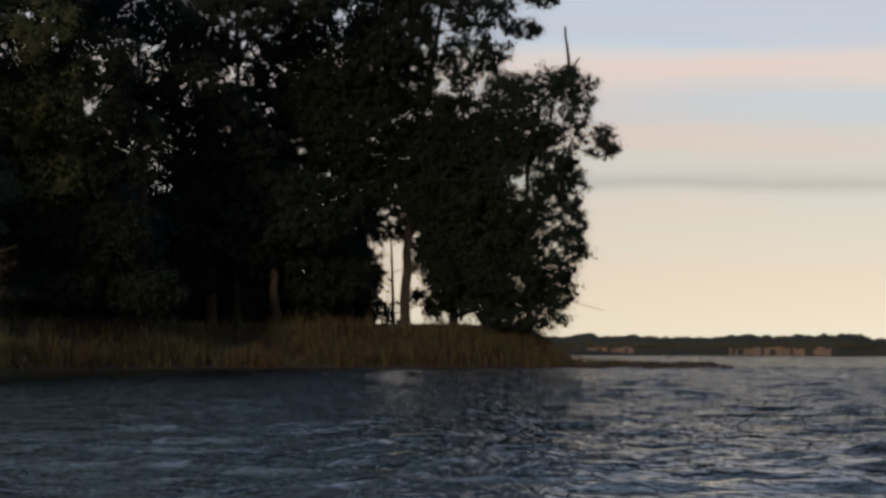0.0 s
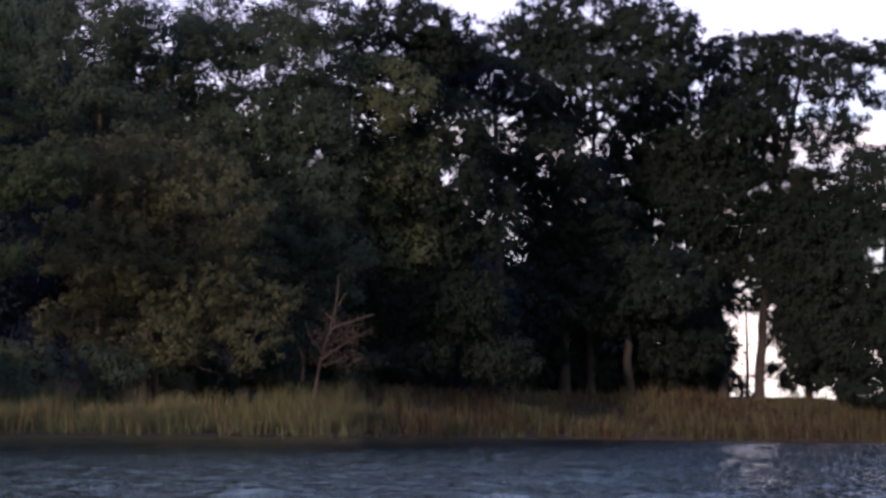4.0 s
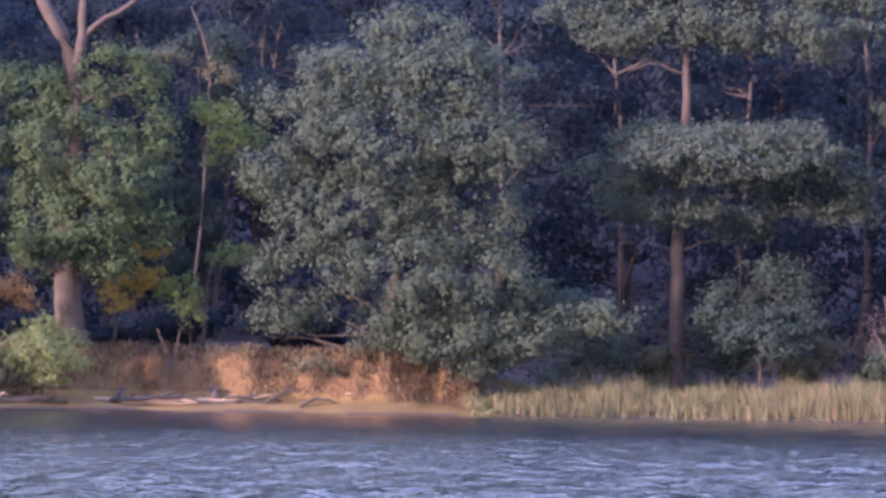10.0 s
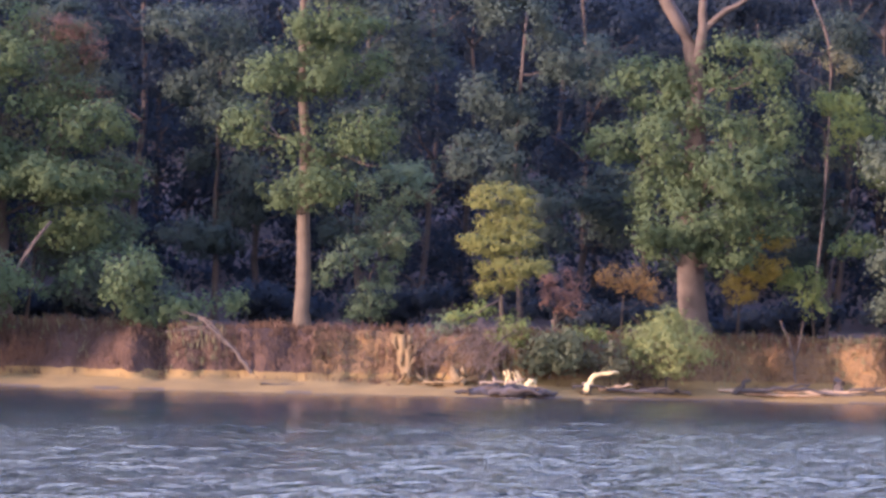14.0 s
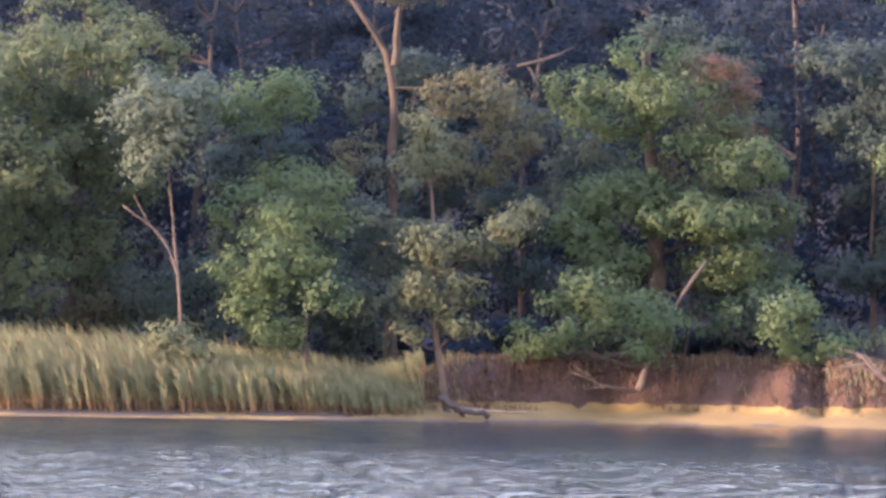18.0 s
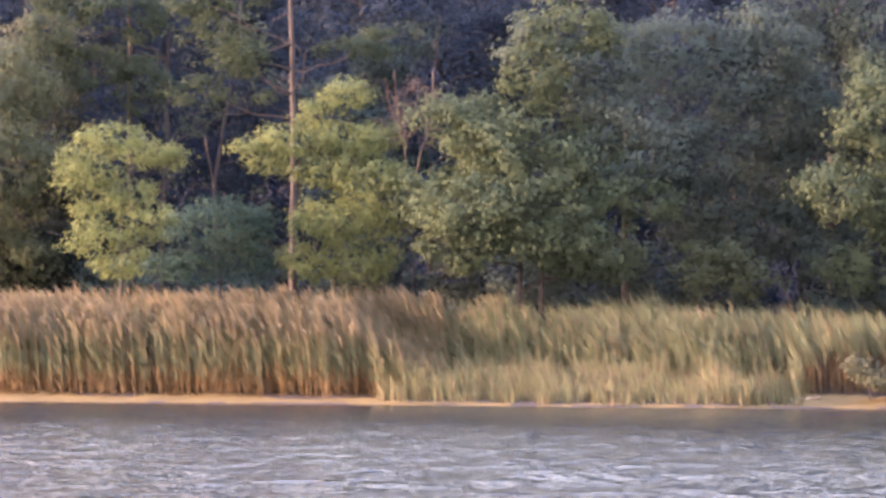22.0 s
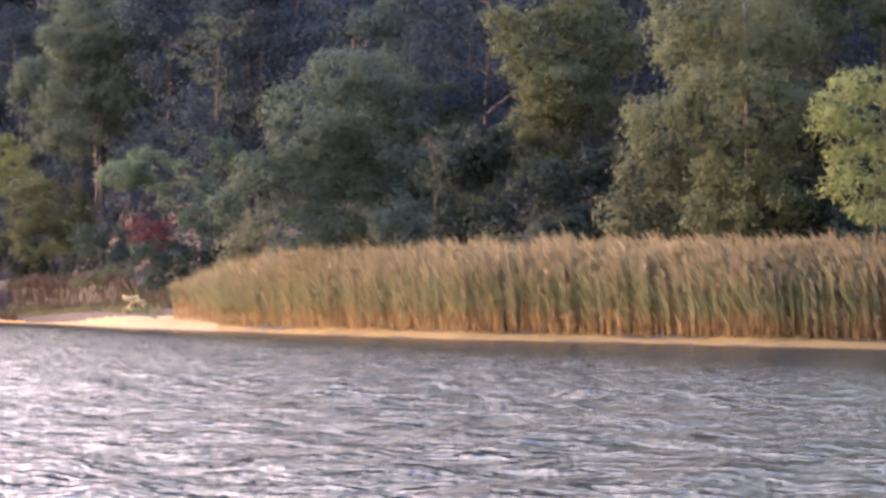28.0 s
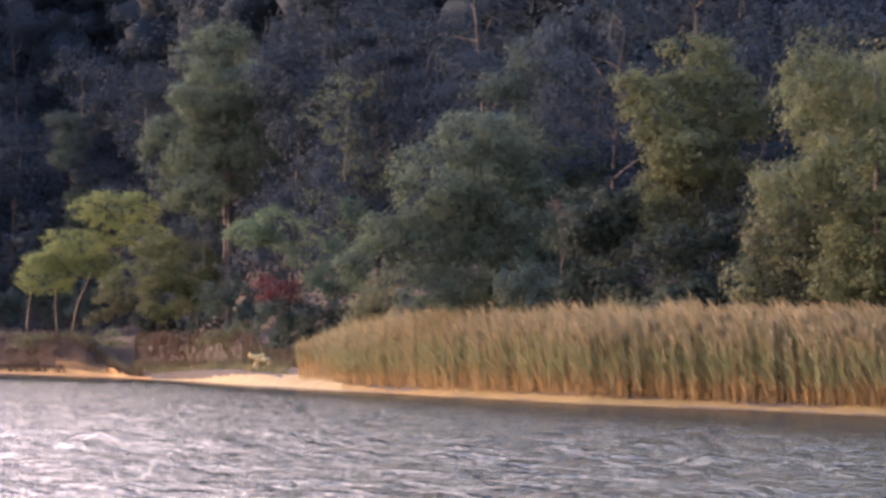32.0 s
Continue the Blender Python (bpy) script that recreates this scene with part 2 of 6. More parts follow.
REED_TAN = material("reed_dry_stalk", (0.175, 0.118, 0.05), 0.8, 0.3, 0.3, 5.0, 0.0, second=(0.26, 0.175, 0.075), island=0.3, translucent=0.5)
REED_BROWN = material("reed_brown_leaf", (0.16, 0.126, 0.06), 0.8, 0.3, 0.3, 5.0, 0.0, second=(0.25, 0.198, 0.095), island=0.3, translucent=0.55)
PLUME = material("reed_plume", (0.168, 0.132, 0.075), 0.9, 0.3, 0.3, 5.0, 0.0, second=(0.25, 0.2, 0.114), island=0.35, translucent=0.55)
GRASS = material("marsh_grass_blade", (0.068, 0.076, 0.034), 0.8, 0.2, 0.2, 5.0, 0.0, second=(0.15, 0.145, 0.066), island=0.5, translucent=0.2)
GRASS_FRESH = material("marsh_grass_fresh", (0.12, 0.125, 0.052), 0.8, 0.2, 0.2, 5.0, 0.0, second=(0.22, 0.205, 0.092), island=0.4, translucent=0.45)
GRASS_TAN = material("marsh_grass_dry", (0.11, 0.078, 0.042), 0.8, 0.3, 0.2, 5.0, 0.0, second=(0.19, 0.135, 0.068), island=0.5, translucent=0.15)
BRUSH = material("dead_brush", (0.042, 0.026, 0.016), 0.9, 0.2, 0.3, 5.0, 0.0, second=(0.088, 0.052, 0.03), island=0.4)
FAR_LEAF = material("far_woods", (0.035, 0.036, 0.028), 0.95, 0.4, 0.02, 0.3, 0.0)
BLUFF = material("far_bluff", (0.16, 0.11, 0.075), 0.95, 0.4, 0.02, 0.2, 0.0)


def water_material():
    m = bpy.data.materials.new("choppy_water")
    m.use_nodes = True
    n, l = m.node_tree.nodes, m.node_tree.links
    b = n["Principled BSDF"]
    b.inputs["Base Color"].default_value = (0.010, 0.014, 0.017, 1)
    b.inputs["Roughness"].default_value, b.inputs["IOR"].default_value = 0.12, 1.333
    tc, mp = n.new("ShaderNodeTexCoord"), n.new("ShaderNodeMapping")
    mp.inputs["Rotation"].default_value = (0, 0, radians(35))
    mp.inputs["Scale"].default_value = (1.0, 0.8, 1.0)
    l.new(tc.outputs["Object"], mp.inputs["Vector"])
    n1, n2 = n.new("ShaderNodeTexNoise"), n.new("ShaderNodeTexNoise")
    n1.inputs["Scale"].default_value, n2.inputs["Scale"].default_value = 2.6, 8.0
    n1.inputs["Detail"].default_value, n2.inputs["Detail"].default_value = 3, 2
    l.new(mp.outputs[0], n1.inputs["Vector"])
    l.new(mp.outputs[0], n2.inputs["Vector"])
    b1, b2 = n.new("ShaderNodeBump"), n.new("ShaderNodeBump")
    l.new(n1.outputs["Fac"], b1.inputs["Height"])
    l.new(n2.outputs["Fac"], b2.inputs["Height"])
    l.new(b1.outputs[0], b2.inputs["Normal"])
    chop = n.new("ShaderNodeAttribute")
    chop.attribute_name = "chop"
    l.new(chop.outputs["Fac"], b1.inputs["Strength"])
    l.new(chop.outputs["Fac"], b2.inputs["Strength"])
    for bump, rise in ((b1, 0.12), (b2, 0.05)):  # steeper ripples where the chop is above one
        more, high = n.new("ShaderNodeMath"), n.new("ShaderNodeMath")
        more.operation, high.operation = "MAXIMUM", "MULTIPLY"
        more.inputs[1].default_value, high.inputs[1].default_value = 1.0, rise
        l.new(chop.outputs["Fac"], more.inputs[0])
        l.new(more.outputs[0], high.inputs[0])
        l.new(high.outputs[0], bump.inputs["Distance"])
    l.new(b2.outputs[0], b.inputs["Normal"])
    return m


WATER = water_material()


# mesh helpers
def mesh_quads(name, verts, quads, mats, index=None, smooth=False):
    """A mesh from arrays of vertices and faces of three or four corners."""
    me = bpy.data.meshes.new(name)
    verts, quads = np.asarray(verts, np.float32), np.asarray(quads, np.int32)
    me.vertices.add(len(verts))
    me.vertices.foreach_set("co", verts.ravel())
    me.loops.add(quads.size)
    me.loops.foreach_set("vertex_index", quads.ravel())
    me.polygons.add(len(quads))
    me.polygons.foreach_set("loop_start", np.arange(0, quads.size, quads.shape[1], dtype=np.int32))
    me.polygons.foreach_set("loop_total", np.full(len(quads), quads.shape[1], np.int32))
    for m in mats if isinstance(mats, (list, tuple)) else [mats]:
        me.materials.append(m)
    if index is not None:
        me.polygons.foreach_set("material_index", np.asarray(index, np.int32))
    if smooth:
        me.polygons.foreach_set("use_smooth", np.ones(len(quads), bool))
    me.update(calc_edges=True)
    return me


def part(name, mesh, parent=None, label=""):
    ob = new(name, mesh)
    if parent:
        ob.parent = parent
    return tagged(ob, label)


def lattice(x, y, seed=0):
    """Smooth value noise on arrays, 0 to 1."""
    xi, yi = np.floor(x).astype(np.int64), np.floor(y).astype(np.int64)
    fx, fy = x - xi, y - yi
    fx, fy = fx * fx * (3 - 2 * fx), fy * fy * (3 - 2 * fy)

    def at(i, j):
        k = (i * 374761393 + j * 668265263 + seed * 1442695) & 0x7FFFFFFF
        k = ((k ^ (k >> 13)) * 1274126177) & 0x7FFFFFFF
        return ((k ^ (k >> 16)) & 0xFFFF) / 65535.0
    return (at(xi, yi) * (1 - fx) + at(xi + 1, yi) * fx) * (1 - fy) + (at(xi, yi + 1) * (1 - fx) + at(xi + 1, yi + 1) * fx) * fy


def tubes(runs, sides=7):
    """Tapered tubes along runs of (points, radii): vertices and quads."""
    vs, qs, base = [], [], 0
    ang = np.linspace(0, 2 * np.pi, sides, endpoint=False)
    for pts, rad in runs:
        pts = np.asarray(pts, float)
        d = np.gradient(pts, axis=0)
        d /= np.linalg.norm(d, axis=1, keepdims=True) + 1e-9
        ref = np.where(np.abs(d[:, 2:]) < 0.9, np.array([[0, 0, 1.0]]), np.array([[0, 1.0, 0]]))
        u = np.cross(d, ref)
        u /= np.linalg.norm(u, axis=1, keepdims=True) + 1e-9
        w = np.cross(d, u)
        ring = pts[:, None] + np.asarray(rad)[:, None, None] * (np.cos(ang)[None, :, None] * u[:, None] + np.sin(ang)[None, :, None] * w[:, None])
        k = len(pts)
        vs.append(ring.reshape(-1, 3))
        i, j = np.meshgrid(np.arange(k - 1), np.arange(sides), indexing="ij")
        a, b = i * sides + j, i * sides + (j + 1) % sides
        qs.append(np.stack([a, b, b + sides, a + sides], -1).reshape(-1, 4) + base)
        tip = base + (k - 1) * sides + np.arange(sides)
        half = sides // 2
        qs.append(np.array([[tip[q], tip[q + 1], tip[sides - 2 - q], tip[sides - 1 - q]] for q in range(half - 1)] or [[tip[0], tip[1], tip[2], tip[2]]])[:max(1, half - 1)])
        base += k * sides
    return np.concatenate(vs), np.concatenate(qs)


def smooth_path(pts, n, wob, rng):
    """A path through points, resampled, with a little wander."""
    pts = np.asarray(pts, float)
    s = np.concatenate([[0], np.cumsum(np.linalg.norm(np.diff(pts, axis=0), axis=1))])
    q = np.linspace(0, s[-1], n)
    out = np.stack([np.interp(q, s, pts[:, k]) for k in range(3)], 1)
    out[1:-1] = out[1:-1] * 0.5 + (out[:-2] + out[2:]) * 0.25
    out[1:] += rng.normal(0, wob, (n - 1, 3))
    return out


# the lie of the land: distance of the waterline by bearing, and heights behind it
BEARING = [-130, -112, -104, -101, -99.5, -98, -96, -94, -91, -85, -80, -75, -70, -65, -59, -53, -48, -42, -36, -31, -25, -18, -9.5, -5, 0, 3, 8]
REACH = [230, 215, 200, 190, 170, 140, 120, 108, 96, 86, 83, 80, 78, 78, 79, 85, 82, 81, 87, 86, 89, 87, 104, 122, 132, 136, 138]


def shore(az):
    return np.interp(az, BEARING, REACH)


def step(x, a, b):
    q = np.clip((np.asarray(x, float) - a) / (b - a), 0, 1)
    return q * q * (3 - 2 * q)


def wander(az, off):
    """How far the bank's foot swings in and out along the beach."""
    az = np.asarray(az, float)
    w = (lattice(az * 1.3 + 50, az * 0 + 3, 5) - 0.5) * 1.1 + (lattice(az * 5 + 90, az * 0 + 9, 6) - 0.5) * 0.5
    return w * step(off, 0.8, 2.0) * (1 - step(off, 6, 10))


def height(az, off):
    """Height of the ground off metres behind the waterline."""
    az, off = np.asarray(az, float), np.asarray(off, float)
    bed = np.maximum(-1.5, off * 0.07)
    bo = np.maximum(off + wander(az, off), 0)
    bank = np.interp(bo, [0, 1.2, 2.1, 2.4, 3.0, 3.5, 8, 20, 42, 62, 95, 4000], [0, 0.24, 0.4, 0.8, 1.55, 1.92, 2.05, 2.6, 7.5, 13, 17, 18])
    cove = 0.45 * step(az, -100.3, -98.6) * step(off, 0, 5) * (1 - step(off, 8, 12)) + np.interp(np.maximum(off, 0), [0, 3, 6, 8, 12, 13.2, 16, 30, 60, 95, 4000], [0, 0.16, 0.36, 0.46, 0.7, 2.3, 2.9, 3.4, 15, 21, 22])
    marsh = np.interp(off, [0, 1.5, 4, 8, 14, 22, 42, 62, 95, 4000], [0, 0.25, 0.46, 0.82, 1.4, 2.2, 7.5, 13, 17, 18])
    isle = np.interp(off, [0, 1.0, 3, 5, 8, 12, 30, 60, 4000], [0, 0.30, 0.95, 1.6, 2.0, 2.2, 2.4, 2.4, 2.4])
    wb = step(az, -58, -56) * (1 - step(az, -30.3, -27.6))
    wi = step(az, -13, -8)
    wc = 1 - step(az, -98.6, -97.2)
    inner = np.interp(np.maximum(off + wander(az, off), 0), [0, 1.5, 2.5, 3.4, 5, 16, 30, 60, 95, 4000], [0, 0.22, 0.6, 2.2, 2.8, 3.1, 3.6, 15, 21, 22])
    far = 1 - step(az, -101.8, -100.4)
    cove = inner * far + cove * (1 - far)
    z = marsh * (1 - wb - wi - wc) + bank * wb + isle * wi + cove * wc
    z = z * (1 - step(az, 1.6, 3.4)) * step(az, -140, -128)
    spit = 0.16 * step(off, 0, 0.8) * (1 - step(off, 2.5, 4)) * step(az, 2, 3) * (1 - step(az, 5.4, 6.4))
    rough = (lattice(az * 9, off * 1.5, 7) - 0.5) * 0.12 * step(off, 0.6, 2)
    gone = 1 - step(az, 1.6, 3.4) * 1.0
    land = step(az, -140, -128) * gone
    out = np.where(off <= 0, bed, z + rough * land)
    out = np.where((off > 0) & (land < 1), out * 1.0 - (1 - land) * np.minimum(1.5, off * 0.3) * (1 - step(spit, 0.02, 0.1)), out)
    return np.where((off > 0) & (spit > 0.005), np.maximum(out, spit), out)


def spot(az, off):
    """The point of the ground at a bearing, off metres behind the waterline."""
    d = float(shore(az)) + off
    return d * math.sin(radians(az)), d * math.cos(radians(az)), float(height(az, off))


def facing(az, off, lift=0.0):
    """A pose on the ground there, whose x runs across and y runs away from the open water."""
    x, y, z = spot(az, off)
    return pose(x, y, z + lift, 0, 0, -az)


def build_ground():
    az = np.concatenate([np.arange(-113, 9, 0.18), np.arange(9, 247, 4.0)])
    offs = np.concatenate([[-28, -15, -8, -4, -2, -1, -0.4, 0], np.arange(0.25, 5.1, 0.25), np.arange(5.75, 14, 0.75), [15, 17, 20, 25, 32, 40, 60, 100, 180, 400, 760, 790, 1500, 4200]])
    inner = np.array([0.0, 0.35, 0.7])
    A = np.where(az > 180, az - 360, az)
    S = shore(A)
    S = np.where(az > 9, np.interp(az, [9, 225, 246], [138, 230, 222]), S)
    rows = [(S - 28) * k for k in inner] + [S + o - np.where(az > 180, 0, wander(A, np.full(len(az), o))) * (o > 0) for o in offs]
    zz = [np.full(len(az), -1.5)] * 3 + [height(A, o - wander(A, np.full(len(az), o)) * (o > 0)) for o in offs]
    for k, o in enumerate(offs):
        if o >= 790:
            zz[3 + k] = np.maximum(zz[3 + k], 1.5)
    R, Z = np.array(rows), np.array(zz)
    for k, o in enumerate(offs):
        if 2.2 < o < 4.2:
            R[3 + k] += ((lattice(A * 7, A * 0 + o * 3, 21) - 0.5) * 0.4 + (lattice(A * 1.5, A * 0 + o, 22) - 0.5) * 0.35) * (az < 9)
    X, Y = R * np.sin(np.radians(az)), R * np.cos(np.radians(az))
    n, k = len(az), len(rows)
    i, j = np.meshgrid(np.arange(k - 1), np.arange(n), indexing="ij")
    a, b = i * n + j, i * n + (j + 1) % n
    quads = np.stack([a, a + n, b + n, b], -1).reshape(-1, 4)
    off_all = np.concatenate([[-50, -45, -40], offs])
    fo = (off_all[:-1] + off_all[1:])[i.ravel()] / 2
    fa = A[j.ravel()]
    fz = ((Z[:-1] + Z[1:]) / 2).ravel()
    beach = ((fa < -28.6) & (fa > -58) & (fo < 2.2 - 1.2 * step(fa, -31.5, -28.6))) | ((fa < -58) & (fa > -96.5) & (fo < (0.25 + 1.5 * lattice(fa * 0.8, fo * 0 + 2, 33)) * np.interp(fa, [-97, -86, -78, -74, -58], [1.7, 1.8, 1.6, 0.5, 0.9]))) | ((fa < -65.9) & (fa > -68.4) & (fo < 2.8)) | ((fa < -96.0) & (fa > -100.2) & (fo < np.interp(fa, [-100.2, -99, -98, -96.6, -96], [0.5, 2.0, 5.0, 6.0, 2.0]))) | ((fa <= -100) & (fo < 0.9))
    clay = ((fa < -29.2) & (fa > -45.6) & (fo < 4.2) & ~beach) | ((fa < -100.2) & (fa > -102.1) & (fo > 0.8) & (fo < 2.7))
    brown = ((fa <= -45.6) & (fa > -58.5) & (fo < 4.2) & ~beach) | ((fa < -100.2) & (fo < 5) & ~beach & ~clay)
    wet = 0.05 + 0.25 * lattice(fa * 1.7, fo * 0 + 1, 31) ** 2
    spit = (fa < -96.2) & (fa > -100.3) & (fo < 6.4)
    ochre = ((fa < -100.1) & (fa > -103.4) & (fo < 2.3)) | ((fa < -100.2) & (fa > -101.0) & (fo < 3.3))
    idx = np.where(fo < wet, 3, np.where(beach, 0, np.where(clay, 1, np.where(brown, 4, np.where(fo < 1.6, 3, 2)))))
    idx = np.where(ochre & (fo > 0.2), 6, np.where(spit & beach & (fo > 0.2), 5, idx))
    me = mesh_quads("ground", np.stack([X, Y, Z], -1).reshape(-1, 3), quads, [SAND, CLAY, SOIL, MUD, BANK_BROWN, SAND_DRY, OCHRE], idx, True)
    tagged(new("ground", me), "sandy shore with eroded clay bank and dark forest floor", "ground", kind="structure")


def build_water():
    az = np.concatenate([np.arange(-112, 11, 0.3), np.arange(11, 248, 3.0)])
    r = np.concatenate([[0.0, 2, 5, 8], 9.5 * np.exp(np.arange(0, 1.85, 0.0085)), np.arange(60.5, 150, 0.45), np.arange(150, 380, 3.0), [400, 460, 700, 1000, 4200]])
    R, T = np.meshgrid(r, np.radians(az), indexing="ij")
    X, Y = R * np.sin(T), R * np.cos(T)
    rng = np.random.default_rng(4)
    Z = np.zeros_like(X)
    wind = radians(250)
    for q in range(34):
        lam = 0.36 * (1.075 ** q) * rng.uniform(0.9, 1.1)
        th = wind + rng.normal(0, 0.7)
        k = 2 * np.pi / lam
        amp = (0.0068 if lam < 1.0 else 0.0054) * lam * (1.0 if lam < 1.9 else (1.9 / lam) ** 2.2)
        ph = k * (X * math.cos(th) + Y * math.sin(th)) + rng.uniform(0, 6.28)
        fade = np.clip(lam / (R * 0.007 * 2.0) - 0.3, 0, 1)
        Z += amp * fade * (2 * (0.5 + 0.5 * np.sin(ph)) ** 1.6 - 0.9)
    deg = np.degrees(T)
    lee = 0.16 + 0.84 * step(shore(deg) - R, 10 + 10 * step(deg, -80, -60), 66)  # calmer under the land, rougher out in the open past the point
    lee *= 1 - 0.7 * (1 - step(deg, -101.5, -99.5)) * (1 - step(shore(deg) - R, 50, 100))  # still water in the cove
    lee *= 1 - 0.4 * step(deg, -60, -54) * (1 - step(deg, -46, -40))  # a lull in the bight of the bank
    lee = lee + (1.15 - lee) * step(deg, -9, 0)
    lee = lee + 1.9 * step(deg, -5, 3) * step(R, 9, 30)
    lee = lee + 1.6 * step(deg, 0, 4) * step(R, 120, 200)
    Z *= 1 + 0.2 * step(deg, -9, 3)
    Z *= (1 + 0.35 * step(R, 22, 60) + 1.5 * step(R, 90, 150) * step(np.degrees(T), 1.5, 4)) * (1 - step(R, 360, 400)) * step(R, 8, 10) * (0.5 + 0.35 * lattice(X / 7, Y / 7, 2)) * (0.2 + 0.8 * np.minimum(lee, 1.0))
    n, k = len(az), len(r)
    i, j = np.meshgrid(np.arange(k - 1), np.arange(n), indexing="ij")
    a, b = i * n + j, i * n + (j + 1) % n
    quads = np.stack([a, a + n, b + n, b], -1).reshape(-1, 4)
    me = mesh_quads("water", np.stack([X, Y, Z], -1).reshape(-1, 3), quads, WATER, None, True)
    me.attributes.new("chop", "FLOAT", "POINT").data.foreach_set("value", lee.ravel().astype(np.float32))
    tagged(new("water", me), "choppy blue-grey river water with small wind waves", "water", kind="structure")


build_ground()
build_water()


# foliage
SHAPE = {  # leaf length, width, leaves a clump, clumps a square metre, clump radius, flatness
    "deep": (0.24, 0.18, 24, 2.8, 0.34, 0.6), "isle": (0.25, 0.19, 26, 3.6, 0.33, 0.6),
    "twig": (0.3, 0.02, 10, 3.6, 0.26, 0.8), "fresh": (0.16, 0.11, 30, 3.2, 0.3, 0.5), "yellowgreen": (0.14, 0.1, 28, 4.0, 0.26, 0.5), "pine": (0.26, 0.10, 24, 3.0, 0.33, 0.30), "bluegreen": (0.18, 0.10, 16, 6.0, 0.22, 0.8), "sparse": (0.20, 0.13, 10, 1.8, 0.30, 0.6),
    "yellow2": (0.26, 0.075, 16, 4.6, 0.30, 0.45), "yellow": (0.12, 0.085, 24, 6.5, 0.22, 0.25), "gold": (0.11, 0.08, 22, 7.0, 0.2, 0.35),
    "orange": (0.11, 0.075, 22, 6.0, 0.2, 0.45), "russet": (0.11, 0.075, 20, 6.0, 0.2, 0.5), "brownolive": (0.20, 0.14, 24, 2.4, 0.34, 0.4),
}


def foliage(lobes, kind, rng, grow=1.0, thin=1.0, cull=False, fine=None):
    """Leaves in clumps over the skins of the lobes (x, y, z, rx, ry, rz): one pointed leaf of three corners each."""
    ln, wd, per, dens, cr, flat = SHAPE.get(kind, (0.2, 0.145, 44, 1.75, 0.44, 0.55))
    fine = fine or (0.8 if ln < 0.15 or kind == "twig" else 0.72)
    per, dens, cr = int(per / fine), dens / fine, cr * (0.4 + 0.6 * fine)
    if not cull or grow == 1.0:  # tighter rosettes of leaves, more of them
        per, dens, cr = max(6, int(per * 0.8)), dens * (1.3 if kind == "isle" else 1.75), cr * 0.66
    C, N = [], []
    for x, y, z, rx, ry, rz in lobes:
        area = 4 * math.pi * ((rx * ry) ** 1.6 / 3 + (rx * rz) ** 1.6 / 3 + (ry * rz) ** 1.6 / 3) ** (1 / 1.6)
        m = max(10, int(area * dens * thin / grow ** 2))
        d = rng.normal(size=(m, 3))
        d /= np.linalg.norm(d, axis=1, keepdims=True)
        if cull:
            away = np.array([x, y, 0]) / math.hypot(x, y) if cull == "world" else np.array([0, 1.0, 0])
            d = d[(d @ away < 0.35) | (rng.uniform(0, 1, m) < 0.08)]
            m = len(d)
        r = rng.uniform(0.35, 1.1, m) ** 0.6
        r *= 0.82 + 0.36 * lattice(d[:, 0] * 2.2 + x * 3 + 40, d[:, 2] * 2.2 + z * 3 + 40, 3)
        c = np.array([x, y, z]) + d * r[:, None] * np.array([rx, ry, rz])
        if kind not in ("isle", "deep", "twig", "yellow2", "yellow"):  # boughs with gaps between them
            full = lattice(c[:, 0] * 0.95 + 0.3 * c[:, 1] + 70, c[:, 2] * 1.5 + 0.5 * c[:, 1] + 70, 12) + rng.normal(0, 0.07, len(c)) > 0.30
            c, d = c[full], d[full]
        C.append(c)
        N.append(d)
    C, N = np.concatenate(C), np.concatenate(N)
    cl = np.repeat(np.arange(len(C)), per)
    n = len(cl)
    p = C[cl] + rng.normal(size=(n, 3)) * np.array([1, 1, 0.4 + 0.6 * flat]) * cr * grow * rng.uniform(0.6, 1.3, len(C))[cl][:, None]
    off = p - C[cl]
    nor = N[cl] * 0.4 + off / (cr * grow) * 0.6 + np.array([0, -0.1, 0.35]) + rng.normal(size=(n, 3)) * 0.09
    nor /= np.linalg.norm(nor, axis=1, keepdims=True)
    t = np.cross(nor, rng.normal(size=(n, 3)))
    t /= np.linalg.norm(t, axis=1, keepdims=True) + 1e-9
    b = np.cross(nor, t)
    s = rng.uniform(0.65, 1.3, n)[:, None] * grow * fine
    L, W = t * s * ln * 0.5, b * s * wd * 0.5
    v = np.stack([p - L - W, p - L * 0.7 + W, p + L - nor * s * ln * 0.1], 1).reshape(-1, 3)
    return v, np.arange(n * 3).reshape(-1, 3)


WHERE = ((-97.5, "by the far cove"), (-57.5, "behind the tall reeds"), (-31, "on the eroded clay bank"), (-12, "behind the marsh grass"), (9, "on the wooded point"))
LOOK = {"shade": "shade-dulled teal", "vine": "dark green vine-hung", "dark": "dark green", "green": "green", "broad": "dense green", "fresh": "bright green", "olive": "olive green", "brownolive": "dull brownish-green", "greyolive": "grey-green",
        "sparse": "thin dark green", "pine": "dark needled", "bluegreen": "blue-green", "yellowgreen": "yellow-green", "yellow2": "yellow-green", "yellow": "yellowing", "gold": "golden yellow",
        "orange": "orange-brown", "russet": "russet", "red": "red-leaved", "deep": "shade-darkened blue-green", "isle": "shade-blackened green", "twig": "bare twiggy"}
seed = [100]


